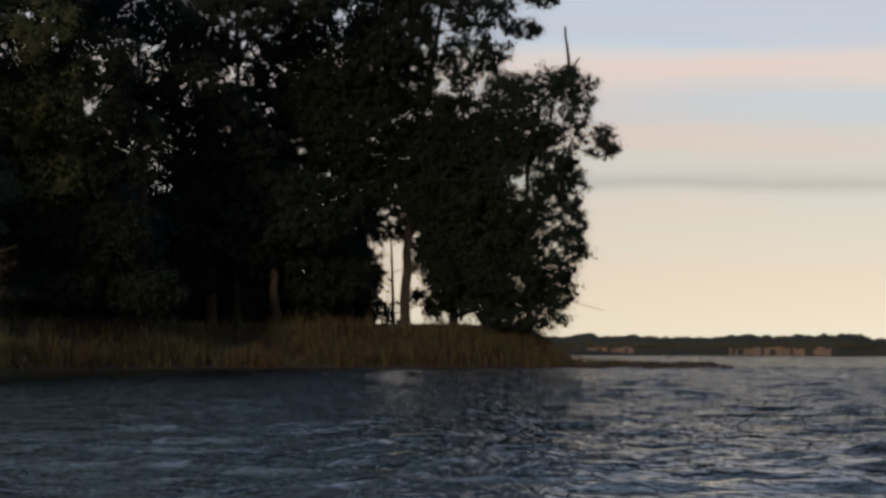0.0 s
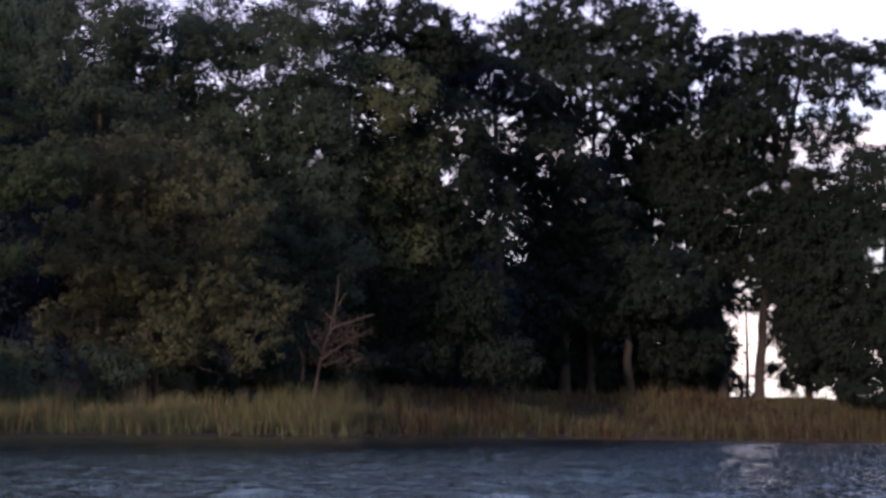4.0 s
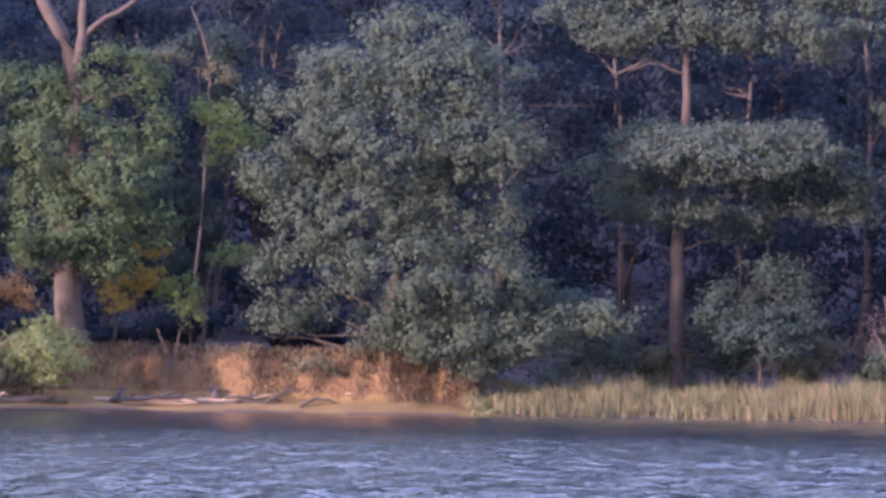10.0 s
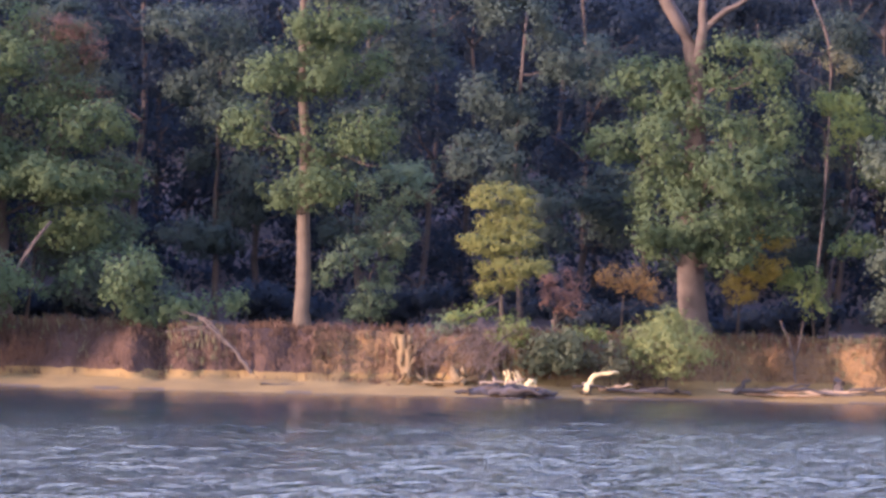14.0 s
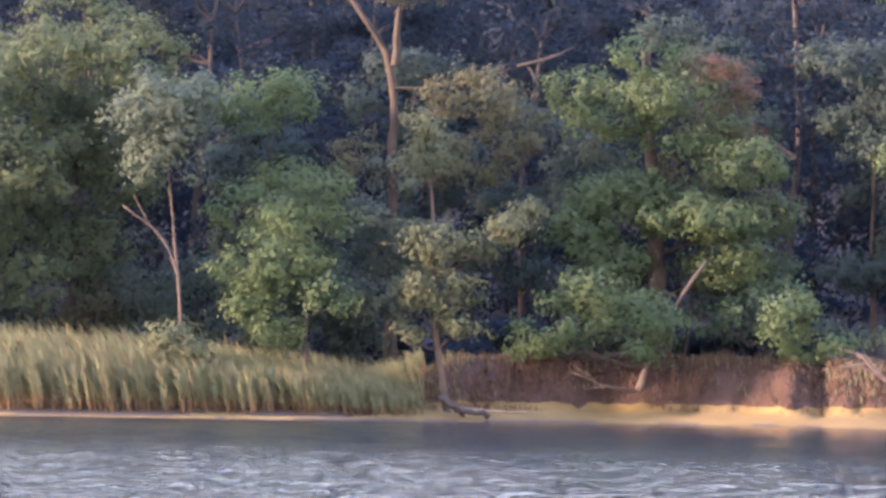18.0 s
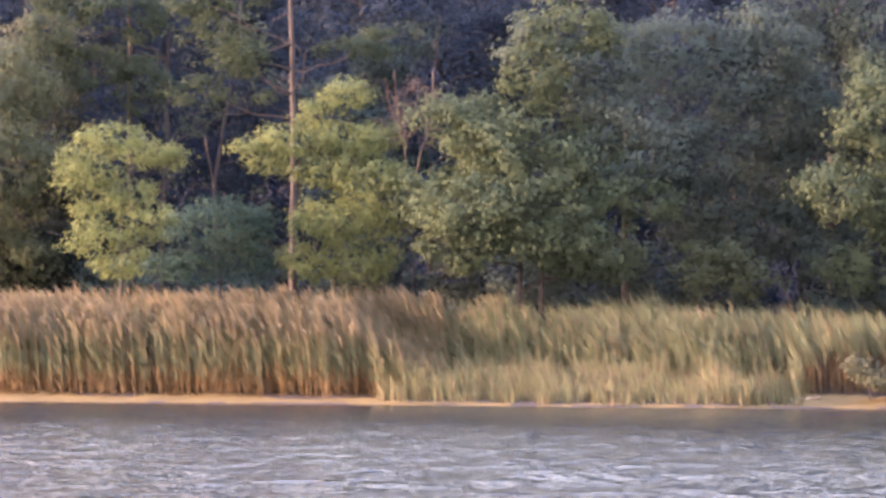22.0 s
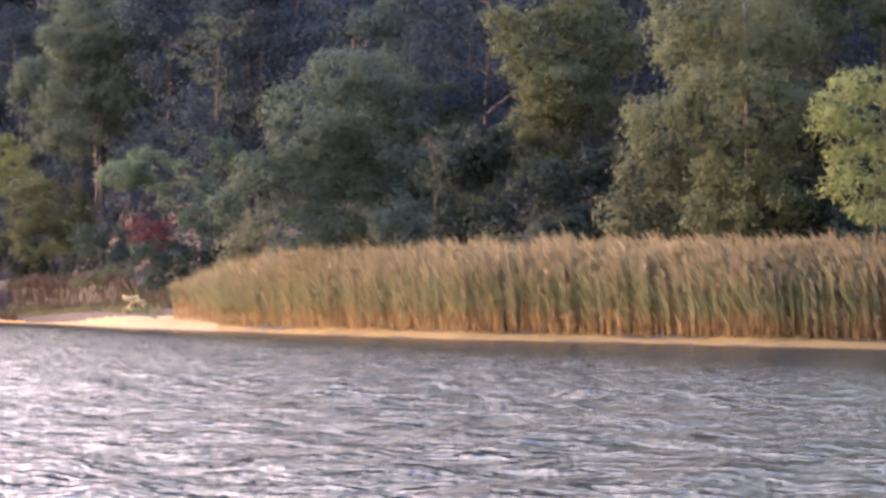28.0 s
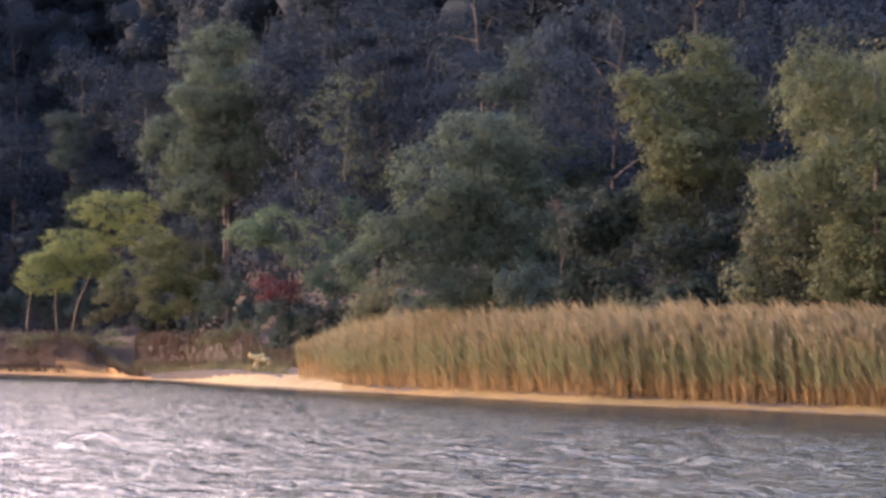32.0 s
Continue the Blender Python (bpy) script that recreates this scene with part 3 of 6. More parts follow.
def tree(name, kind, az, off, r, path, lobes, bark=None, bare=()):
    """A tree or shrub: trunk with limbs to every lobe of its crown, and the crown's leaves. Lobes: across, height, half width, half height."""
    seed[0] += 1
    rng = np.random.default_rng(seed[0])
    x, y, gz = spot(az, off)
    where = next(w for a, w in WHERE if az < a)
    noun = name.replace("_", " ")
    top = new(name)
    top.matrix_world = pose(x, y, gz, 0, 0, -az)
    tagged(top, f"{LOOK[kind]} {noun} {where}", "shrub" if name == "shrub" else "tree")
    low = [(path[0][0], 0, -0.2)] + [(a, 0, max(0.05, b - gz)) for a, b in path[1:]]
    n = max(5, int(abs(low[-1][2]) * 1.2) + 3)
    stem = smooth_path(low, n, min(0.03, r * 0.1), rng)
    rad = r * np.linspace(1, 0.35, n)
    rad[0] *= 1.35
    runs = [(stem, rad)]
    full, limbs = [], []
    for a, b, rx, rz in lobes:
        yy = rng.uniform(-1.0, 0.1) * rx
        full.append((a, yy, b - gz, rx, min(rx, 2.4) * 0.75, rz))
        c = np.array([a, yy, b - gz])
        k = int(np.argmin(np.abs(stem[:, 2] - (c[2] - 0.28 * abs(c[0] - stem[:, 0]) - 0.3))))
        s0 = stem[k]
        if np.linalg.norm(c - s0) > 0.4 and r > 0.03 and abs(c[0] - s0[0]) < 3.2:
            midp = (s0 + c) / 2 + np.array([0, 0, -0.08 * np.linalg.norm(c - s0)])
            r0 = min(rad[k] * 0.4, 0.07)
            limb = [(smooth_path([s0, midp, c], 6, 0.05, rng), np.linspace(r0, 0.015, 6))]
            for _ in range(2):
                e = c + rng.normal(size=3) * np.array([rx, rx * 0.6, rz]) * 0.7
                limb.append((smooth_path([midp, (midp + e) / 2 + rng.normal(0, 0.1, 3), e], 5, 0.04, rng), np.linspace(r0 * 0.5, 0.01, 5)))
            limbs.append(limb)
    for rb, pts in bare:
        n2 = max(5, 2 * len(pts))
        limbs.append([(smooth_path([(a, -0.25, b - gz) for a, b in pts], n2, rb * 0.2, rng), np.linspace(rb, rb * 0.45, n2))])
    v, q = tubes(runs)
    part("trunk", mesh_quads("trunk", v, q, bark or BARK, None, True), top)
    for limb in limbs:
        v, q = tubes(limb[:1], 6)
        branch = part("branch", mesh_quads("branch", v, q, bark or BARK, None, True), top)
        for twig in limb[1:]:
            v, q = tubes([twig], 5)
            part("twig", mesh_quads("twig", v, q, bark or BARK, None, True), branch)
    v, q = foliage(full, kind, rng, cull=True)
    part("crown", mesh_quads("crown", v, q, LEAF[kind]), top)
    return top



def wood(name, label, mat, az, off, runs, category="driftwood", depth=0.3, lift=0.0):
    """Logs, roots and branches lying or standing on the shore: tapered, knotty tubes (radius, radius, points across and up)."""
    seed[0] += 1
    rng = np.random.default_rng(seed[0])
    x, y, gz = spot(az, off)
    top = new(name)
    top.matrix_world = pose(x, y, gz, 0, 0, -az)
    tagged(top, label, category)
    rest = max(0.0, min(b for _, _, pts in runs for _, b in pts) - gz - 0.02)
    for r0, r1, pts in runs:
        n = max(6, 3 * len(pts))
        ys = rng.uniform(-depth, depth)
        p = smooth_path([(a, ys + 0.15 * k, max(b - gz - rest, 0.0) + lift) for k, (a, b) in enumerate(pts)], n, r0 * 0.35, rng)
        v, q = tubes([(p, np.linspace(r0, r1, n) * rng.uniform(0.85, 1.15, n))], 7)
        part("stem", mesh_quads("stem", v, q, mat, None, True), top)
    return top


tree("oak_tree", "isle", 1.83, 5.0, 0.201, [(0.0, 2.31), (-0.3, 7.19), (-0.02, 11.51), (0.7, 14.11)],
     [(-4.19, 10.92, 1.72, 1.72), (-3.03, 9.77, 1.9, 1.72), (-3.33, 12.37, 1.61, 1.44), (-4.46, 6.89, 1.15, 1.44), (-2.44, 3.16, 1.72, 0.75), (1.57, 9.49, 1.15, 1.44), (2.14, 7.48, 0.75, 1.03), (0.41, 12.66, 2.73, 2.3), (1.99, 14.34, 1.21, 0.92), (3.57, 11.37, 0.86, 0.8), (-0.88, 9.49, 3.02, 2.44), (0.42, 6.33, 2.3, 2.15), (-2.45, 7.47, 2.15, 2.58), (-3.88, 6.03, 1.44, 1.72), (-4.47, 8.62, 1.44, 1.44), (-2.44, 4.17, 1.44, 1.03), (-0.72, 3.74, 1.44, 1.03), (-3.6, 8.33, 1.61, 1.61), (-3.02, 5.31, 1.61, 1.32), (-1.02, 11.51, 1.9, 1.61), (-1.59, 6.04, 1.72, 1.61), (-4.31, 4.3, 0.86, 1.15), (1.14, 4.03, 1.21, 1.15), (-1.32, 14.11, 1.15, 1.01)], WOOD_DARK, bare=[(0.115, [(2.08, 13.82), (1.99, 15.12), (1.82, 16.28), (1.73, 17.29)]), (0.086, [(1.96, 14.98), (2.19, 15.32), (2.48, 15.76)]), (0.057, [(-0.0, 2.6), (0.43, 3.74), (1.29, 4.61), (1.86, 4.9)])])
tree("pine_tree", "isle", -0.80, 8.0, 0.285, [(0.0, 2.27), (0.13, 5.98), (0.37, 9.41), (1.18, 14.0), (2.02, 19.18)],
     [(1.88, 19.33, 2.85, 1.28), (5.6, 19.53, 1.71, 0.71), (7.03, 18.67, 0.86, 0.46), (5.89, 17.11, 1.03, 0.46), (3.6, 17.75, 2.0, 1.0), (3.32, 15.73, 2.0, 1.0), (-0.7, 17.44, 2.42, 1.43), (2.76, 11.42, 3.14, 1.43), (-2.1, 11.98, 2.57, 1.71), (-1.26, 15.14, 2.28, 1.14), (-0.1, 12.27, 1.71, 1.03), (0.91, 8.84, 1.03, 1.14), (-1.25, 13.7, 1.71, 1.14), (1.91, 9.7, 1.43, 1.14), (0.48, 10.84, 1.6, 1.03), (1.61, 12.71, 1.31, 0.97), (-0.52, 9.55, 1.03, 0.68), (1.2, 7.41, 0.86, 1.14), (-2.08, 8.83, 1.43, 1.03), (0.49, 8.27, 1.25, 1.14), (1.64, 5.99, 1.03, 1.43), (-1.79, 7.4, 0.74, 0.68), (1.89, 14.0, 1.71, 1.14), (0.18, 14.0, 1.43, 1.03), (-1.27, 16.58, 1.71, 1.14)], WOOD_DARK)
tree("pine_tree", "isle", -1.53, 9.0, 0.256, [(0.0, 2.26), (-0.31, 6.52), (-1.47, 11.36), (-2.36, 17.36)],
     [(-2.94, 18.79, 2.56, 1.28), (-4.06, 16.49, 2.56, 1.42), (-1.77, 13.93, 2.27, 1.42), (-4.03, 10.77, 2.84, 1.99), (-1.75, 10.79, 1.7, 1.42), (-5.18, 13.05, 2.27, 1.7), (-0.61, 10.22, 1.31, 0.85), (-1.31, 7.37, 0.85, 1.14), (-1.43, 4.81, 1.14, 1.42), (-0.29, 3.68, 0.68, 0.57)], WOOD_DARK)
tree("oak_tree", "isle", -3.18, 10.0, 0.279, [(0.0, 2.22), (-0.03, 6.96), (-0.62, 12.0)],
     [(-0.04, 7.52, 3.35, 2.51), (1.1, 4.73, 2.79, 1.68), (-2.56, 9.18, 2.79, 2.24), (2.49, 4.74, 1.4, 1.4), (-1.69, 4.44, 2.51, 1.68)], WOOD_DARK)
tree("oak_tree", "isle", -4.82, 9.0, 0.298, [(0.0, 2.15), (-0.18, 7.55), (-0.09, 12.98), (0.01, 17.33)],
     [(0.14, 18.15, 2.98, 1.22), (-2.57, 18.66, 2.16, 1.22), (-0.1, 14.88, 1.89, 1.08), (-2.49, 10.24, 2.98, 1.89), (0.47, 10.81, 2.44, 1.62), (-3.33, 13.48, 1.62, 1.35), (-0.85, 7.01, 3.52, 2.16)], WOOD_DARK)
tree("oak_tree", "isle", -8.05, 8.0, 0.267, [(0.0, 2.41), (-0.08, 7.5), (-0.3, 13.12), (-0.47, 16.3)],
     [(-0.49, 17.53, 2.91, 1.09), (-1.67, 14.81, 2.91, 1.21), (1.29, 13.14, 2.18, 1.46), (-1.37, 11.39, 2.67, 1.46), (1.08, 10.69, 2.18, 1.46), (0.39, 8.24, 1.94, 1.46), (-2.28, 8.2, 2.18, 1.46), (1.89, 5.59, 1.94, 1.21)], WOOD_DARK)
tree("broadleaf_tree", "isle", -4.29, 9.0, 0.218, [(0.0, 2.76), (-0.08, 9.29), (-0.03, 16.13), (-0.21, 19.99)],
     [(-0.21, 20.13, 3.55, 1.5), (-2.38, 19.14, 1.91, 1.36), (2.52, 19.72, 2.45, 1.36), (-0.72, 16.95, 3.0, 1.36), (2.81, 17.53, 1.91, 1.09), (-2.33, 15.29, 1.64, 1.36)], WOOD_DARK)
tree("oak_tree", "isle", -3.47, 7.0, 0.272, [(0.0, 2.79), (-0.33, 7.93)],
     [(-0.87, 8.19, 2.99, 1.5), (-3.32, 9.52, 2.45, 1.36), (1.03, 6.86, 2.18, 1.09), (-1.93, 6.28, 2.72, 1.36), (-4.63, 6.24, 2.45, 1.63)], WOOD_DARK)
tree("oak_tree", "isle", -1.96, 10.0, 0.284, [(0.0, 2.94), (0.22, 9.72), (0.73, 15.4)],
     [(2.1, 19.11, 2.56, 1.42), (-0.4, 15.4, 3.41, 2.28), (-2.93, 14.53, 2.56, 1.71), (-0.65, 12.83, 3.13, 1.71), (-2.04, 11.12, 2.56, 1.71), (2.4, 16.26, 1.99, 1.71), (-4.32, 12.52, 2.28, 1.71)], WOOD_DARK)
tree("broadleaf_tree", "brownolive", -12.87, 8.0, 0.195, [(0.0, 2.07), (-0.1, 6.61), (-0.17, 9.88)],
     [(-0.4, 10.52, 2.38, 1.41), (-1.65, 8.32, 2.6, 1.73), (0.95, 7.94, 2.6, 1.73), (-2.02, 5.49, 2.38, 1.52), (0.59, 4.89, 2.38, 1.52), (-3.78, 7.4, 1.73, 1.3), (2.74, 5.37, 1.73, 1.3)])
tree("broadleaf_tree", "dark", -10.87, 11.0, 0.254, [(0.0, 2.23), (-0.13, 8.94), (-0.22, 13.6)],
     [(-0.25, 15.24, 2.77, 1.39), (-2.15, 16.83, 2.54, 1.16), (1.11, 16.9, 2.08, 1.16), (-1.14, 12.88, 2.54, 1.39), (1.19, 12.69, 2.08, 1.39), (-4.9, 15.59, 2.54, 1.39), (-5.79, 13.93, 2.08, 1.39), (0.33, 8.95, 2.08, 1.85), (0.87, 5.25, 1.85, 1.85)])
tree("broadleaf_tree", "dark", -14.51, 13.0, 0.242, [(0.0, 2.04), (-0.15, 8.4), (-0.28, 13.93)],
     [(-0.11, 15.94, 2.42, 1.32), (-2.04, 13.88, 2.42, 1.32), (-0.24, 12.38, 2.42, 1.1), (-3.82, 15.37, 2.64, 1.54), (-6.17, 13.74, 2.42, 1.76)])
tree("pine_tree", "pine", -19.70, 6.0, 0.289, [(0.0, 2.1), (0.4, 4.03), (0.8, 5.19), (1.35, 6.17), (2.21, 6.96), (3.26, 7.41)],
     [(2.94, 8.91, 2.31, 0.81), (6.02, 9.21, 2.02, 0.5), (0.98, 10.13, 2.5, 1.06), (2.49, 12.01, 3.08, 1.06), (-0.18, 10.3, 1.54, 0.87), (3.62, 13.59, 2.31, 0.87), (1.29, 13.93, 2.7, 0.77), (5.22, 10.71, 1.16, 0.58), (4.5, 8.17, 2.12, 0.69), (2.18, 8.12, 1.35, 0.69), (6.42, 8.4, 1.16, 0.46)], BARK_PINE, bare=[(0.058, [(0.7, 5.38), (0.4, 5.61), (0.15, 5.76)])])
tree("oak_tree", "olive", -8.90, 10.0, 0.240, [(0.0, 2.6), (-0.07, 8.54)],
     [(-0.13, 14.28, 2.64, 1.68), (-0.8, 10.92, 2.64, 1.92), (0.88, 7.84, 2.16, 1.44), (-1.95, 8.04, 1.92, 1.44), (1.31, 11.18, 1.44, 1.44)])
tree("broadleaf_tree", "brownolive", -13.33, 7.0, 0.170, [(0.0, 2.25), (-0.28, 6.5), (-0.54, 9.69)],
     [(-0.55, 9.91, 3.19, 1.49), (-3.1, 9.65, 2.34, 1.28), (1.6, 8.44, 2.34, 1.49), (-1.98, 6.68, 2.77, 1.7), (1.0, 5.88, 2.55, 1.7), (-3.0, 4.11, 1.7, 1.06), (3.36, 3.58, 1.92, 1.06), (-0.02, 3.52, 2.13, 1.06)])
tree("broadleaf_tree", "dark", -12.40, 14.0, 0.254, [(0.0, 2.41), (-0.32, 8.17), (-0.64, 14.67)],
     [(2.12, 14.7, 1.85, 1.39), (1.23, 12.37, 2.31, 1.39), (3.02, 16.1, 2.08, 1.16), (3.64, 12.85, 1.85, 1.62), (3.1, 10.07, 2.08, 1.39), (4.05, 7.77, 1.85, 1.39), (-2.92, 12.43, 2.08, 0.92), (-1.55, 13.73, 1.39, 0.69)])
tree("oak_tree", "dark", -24.97, 6.0, 0.313, [(0.0, 2.12), (0.01, 5.09), (0.1, 8.23), (0.16, 10.59), (0.31, 14.15)],
     [(1.56, 8.74, 3.33, 0.78), (-1.56, 8.2, 1.66, 0.82), (4.69, 7.7, 1.66, 0.82), (-0.37, 7.14, 2.15, 0.59), (1.98, 6.69, 1.57, 0.47), (3.13, 8.27, 1.76, 0.59), (1.3, 13.57, 2.93, 0.94), (0.09, 15.14, 3.33, 0.98), (3.82, 14.98, 1.76, 0.98), (-2.04, 13.13, 1.57, 0.59), (-0.61, 9.6, 1.76, 0.59), (5.27, 8.29, 1.57, 0.7), (-2.74, 8.38, 1.17, 0.63), (5.86, 7.23, 0.98, 0.51), (4.09, 9.26, 1.96, 0.67), (-3.05, 14.51, 1.76, 1.1), (5.77, 14.99, 1.76, 1.1), (6.76, 13.61, 1.17, 0.78), (3.46, 13.2, 2.15, 0.98), (2.33, 9.44, 1.96, 0.59)], WOOD_DARK)
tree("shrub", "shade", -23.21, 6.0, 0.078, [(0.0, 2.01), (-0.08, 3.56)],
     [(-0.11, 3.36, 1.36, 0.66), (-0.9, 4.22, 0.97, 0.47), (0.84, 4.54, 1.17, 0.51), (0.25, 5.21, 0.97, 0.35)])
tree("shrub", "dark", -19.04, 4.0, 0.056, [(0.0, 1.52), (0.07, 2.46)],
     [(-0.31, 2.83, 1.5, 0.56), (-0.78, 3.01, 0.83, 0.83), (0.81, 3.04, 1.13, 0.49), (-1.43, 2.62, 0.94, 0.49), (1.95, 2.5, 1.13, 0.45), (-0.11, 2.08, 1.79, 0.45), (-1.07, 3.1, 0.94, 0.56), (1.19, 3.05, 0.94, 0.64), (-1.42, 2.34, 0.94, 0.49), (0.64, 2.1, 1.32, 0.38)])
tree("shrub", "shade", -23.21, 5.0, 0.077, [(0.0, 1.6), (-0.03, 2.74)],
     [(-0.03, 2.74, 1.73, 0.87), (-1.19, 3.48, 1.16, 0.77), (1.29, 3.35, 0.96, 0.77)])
tree("oak_tree", "broad", -31.21, 4.0, 0.204, [(0.0, 0.82), (0.25, 2.49), (0.76, 5.28), (1.28, 8.08), (1.42, 10.88)],
     [(1.02, 12.56, 1.85, 0.83), (-0.82, 11.22, 2.23, 1.02), (2.16, 10.89, 2.23, 1.3), (-2.66, 9.7, 2.04, 1.11), (-0.04, 8.99, 2.78, 1.48), (3.3, 8.85, 1.85, 1.48), (-3.18, 7.82, 1.48, 0.93), (-0.74, 6.56, 2.97, 1.3), (2.6, 6.61, 2.23, 1.48), (-2.2, 4.67, 2.04, 1.11), (0.78, 4.35, 2.78, 1.3), (3.55, 4.58, 2.04, 1.11), (-3.0, 3.17, 1.21, 0.63), (-0.31, 2.67, 2.23, 0.82), (2.29, 2.52, 2.04, 0.78), (4.31, 2.74, 1.67, 0.93), (5.77, 3.32, 1.67, 0.93), (7.6, 3.35, 1.11, 0.56), (-0.1, 1.56, 0.7, 0.45), (3.22, 1.61, 0.93, 0.37)])
tree("broadleaf_tree", "yellowgreen", -34.82, 7.0, 0.077, [(0.0, 2.26), (0.14, 4.97), (0.89, 6.34)],
     [(1.02, 9.44, 1.06, 0.77), (0.23, 10.21, 0.77, 0.5), (1.83, 7.71, 0.87, 0.58), (1.1, 5.18, 0.97, 0.58), (0.46, 8.46, 0.58, 0.46)], WOOD_DARK)
tree("broadleaf_tree", "brownolive", -35.17, 12.0, 0.061, [(0.0, 2.53), (0.43, 6.62), (0.64, 11.53), (0.51, 12.97), (-0.02, 14.19)],
     [(-1.01, 12.32, 0.92, 0.53), (1.04, 12.16, 0.61, 0.45)], WOOD_DARK, bare=[(0.061, [(0.64, 11.53), (0.53, 12.97), (-0.13, 14.4)]), (0.041, [(-1.82, 12.26), (-0.19, 12.38), (0.62, 12.36)])])
tree("oak_tree", "green", -37.49, 4.5, 0.519, [(0.0, 2.22), (-0.23, 4.07), (-0.17, 7.41), (-0.1, 11.24), (-1.22, 13.0), (-1.85, 14.29)],
     [(-1.57, 10.18, 1.39, 0.93), (1.39, 10.8, 1.39, 0.93), (-0.6, 8.52, 1.85, 1.11), (2.18, 8.95, 1.21, 0.93), (-2.83, 8.29, 0.89, 0.78), (-1.12, 6.83, 1.39, 0.83), (1.28, 7.26, 1.58, 0.93), (-0.17, 5.74, 1.85, 0.93), (2.42, 6.16, 1.02, 0.83), (-1.46, 5.15, 0.83, 0.63), (0.96, 4.83, 1.02, 0.63), (0.0, 15.08, 2.78, 1.02)], BARK_PALE, bare=[(0.185, [(-0.1, 11.15), (-0.01, 12.27), (0.07, 13.4), (0.16, 14.71)]), (0.13, [(-0.12, 11.89), (0.43, 12.47), (1.35, 13.04), (2.08, 13.62)])])
tree("oak_tree", "green", -45.69, 4.5, 0.266, [(0.0, 1.95), (-0.03, 4.15), (-0.06, 6.81), (-0.21, 9.99), (-0.26, 13.19)],
     [(0.85, 11.36, 1.51, 0.67), (-0.25, 9.81, 1.86, 0.74), (-1.7, 8.34, 1.06, 0.64), (1.58, 10.32, 0.98, 0.64), (0.16, 7.7, 0.98, 0.8), (1.73, 8.1, 0.98, 0.89), (0.46, 6.29, 1.15, 0.6), (-0.76, 6.08, 0.53, 0.43), (-0.27, 13.73, 2.31, 0.89)], BARK_WHITE)
tree("sapling", "fresh", -44.31, 7.0, 0.073, [(0.0, 2.03), (-0.05, 3.76)],
     [(-0.41, 3.93, 1.37, 1.09), (0.7, 6.51, 1.09, 0.66), (0.64, 5.23, 0.91, 0.91), (-0.11, 2.76, 0.82, 0.47), (1.22, 7.07, 0.91, 0.36)])
tree("sapling", "yellow", -41.53, 4.2, 0.071, [(0.0, 2.09), (-0.11, 3.77), (-0.21, 5.53)],
     [(-0.13, 6.07, 1.15, 0.49), (-0.37, 4.73, 1.24, 0.42), (0.36, 3.96, 1.15, 0.35), (0.06, 5.36, 0.97, 0.39), (-0.16, 3.41, 0.71, 0.28)])
tree("sapling", "russet", -40.42, 4.2, 0.107, [(0.0, 2.1), (0.01, 3.13)],
     [(0.13, 3.5, 0.75, 0.57), (0.5, 2.88, 0.54, 0.36), (-0.49, 3.12, 0.43, 0.36)])
tree("sapling", "orange", -39.08, 4.4, 0.055, [(0.0, 2.22), (0.07, 3.23)],
     [(0.15, 3.77, 0.95, 0.47), (0.89, 3.28, 0.47, 0.25), (-0.58, 3.67, 0.55, 0.25)])
tree("sapling", "gold", -36.66, 4.4, 0.056, [(0.0, 2.29), (0.06, 3.75), (0.6, 4.89)],
     [(-0.12, 3.47, 0.78, 0.34), (0.96, 5.27, 0.82, 0.34), (0.8, 4.33, 0.82, 0.37), (0.25, 3.94, 0.75, 0.3)])
tree("sapling", "yellowgreen", -35.06, 4.2, 0.056, [(0.0, 2.32), (-0.13, 3.44)],
     [(-0.42, 3.81, 0.82, 0.64), (-0.13, 3.06, 0.52, 0.34), (-0.89, 3.98, 0.45, 0.37)])
tree("shrub", "yellow2", -38.11, 2.0, 0.045, [(0.0, 0.62), (-0.01, 1.25)],
     [(-0.02, 1.52, 1.36, 0.79), (-0.65, 1.86, 0.89, 0.61), (0.69, 1.89, 0.79, 0.64), (-0.04, 2.47, 0.72, 0.43)])
tree("shrub", "brownolive", -40.24, 2.6, 0.044, [(0.0, 0.73), (-0.01, 1.34)],
     [(-0.9, 1.5, 0.98, 0.56), (-0.01, 1.17, 1.05, 0.49), (0.86, 1.54, 0.88, 0.56), (-1.61, 1.83, 0.53, 0.35), (1.4, 1.03, 0.7, 0.35)])
tree("shrub", "yellowgreen", -42.38, 3.2, 0.026, [(0.0, 2.13), (-0.01, 2.39)],
     [(-0.09, 2.44, 0.45, 0.21), (0.59, 2.58, 0.35, 0.17)])
tree("maple_tree", "green", -51.89, 6.0, 0.372, [(0.0, 1.98), (-0.2, 3.65), (-0.21, 5.89), (-0.52, 9.25), (-0.73, 12.25)],
     [(-1.55, 9.99, 1.86, 0.67), (-0.05, 8.51, 1.12, 0.82), (1.44, 9.63, 1.04, 0.63), (-1.53, 7.37, 1.67, 0.78), (1.64, 6.55, 2.05, 0.67), (3.5, 6.84, 1.04, 0.74), (-1.7, 5.13, 1.49, 0.82), (2.6, 8.3, 1.4, 0.8), (-2.6, 6.2, 1.2, 0.8), (0.4, 6.9, 1.6, 0.9), (2.2, 5.2, 1.5, 0.8), (-2.68, 10.92, 1.12, 0.67), (-0.63, 11.87, 1.3, 0.67), (-0.06, 10.56, 1.49, 0.67)])
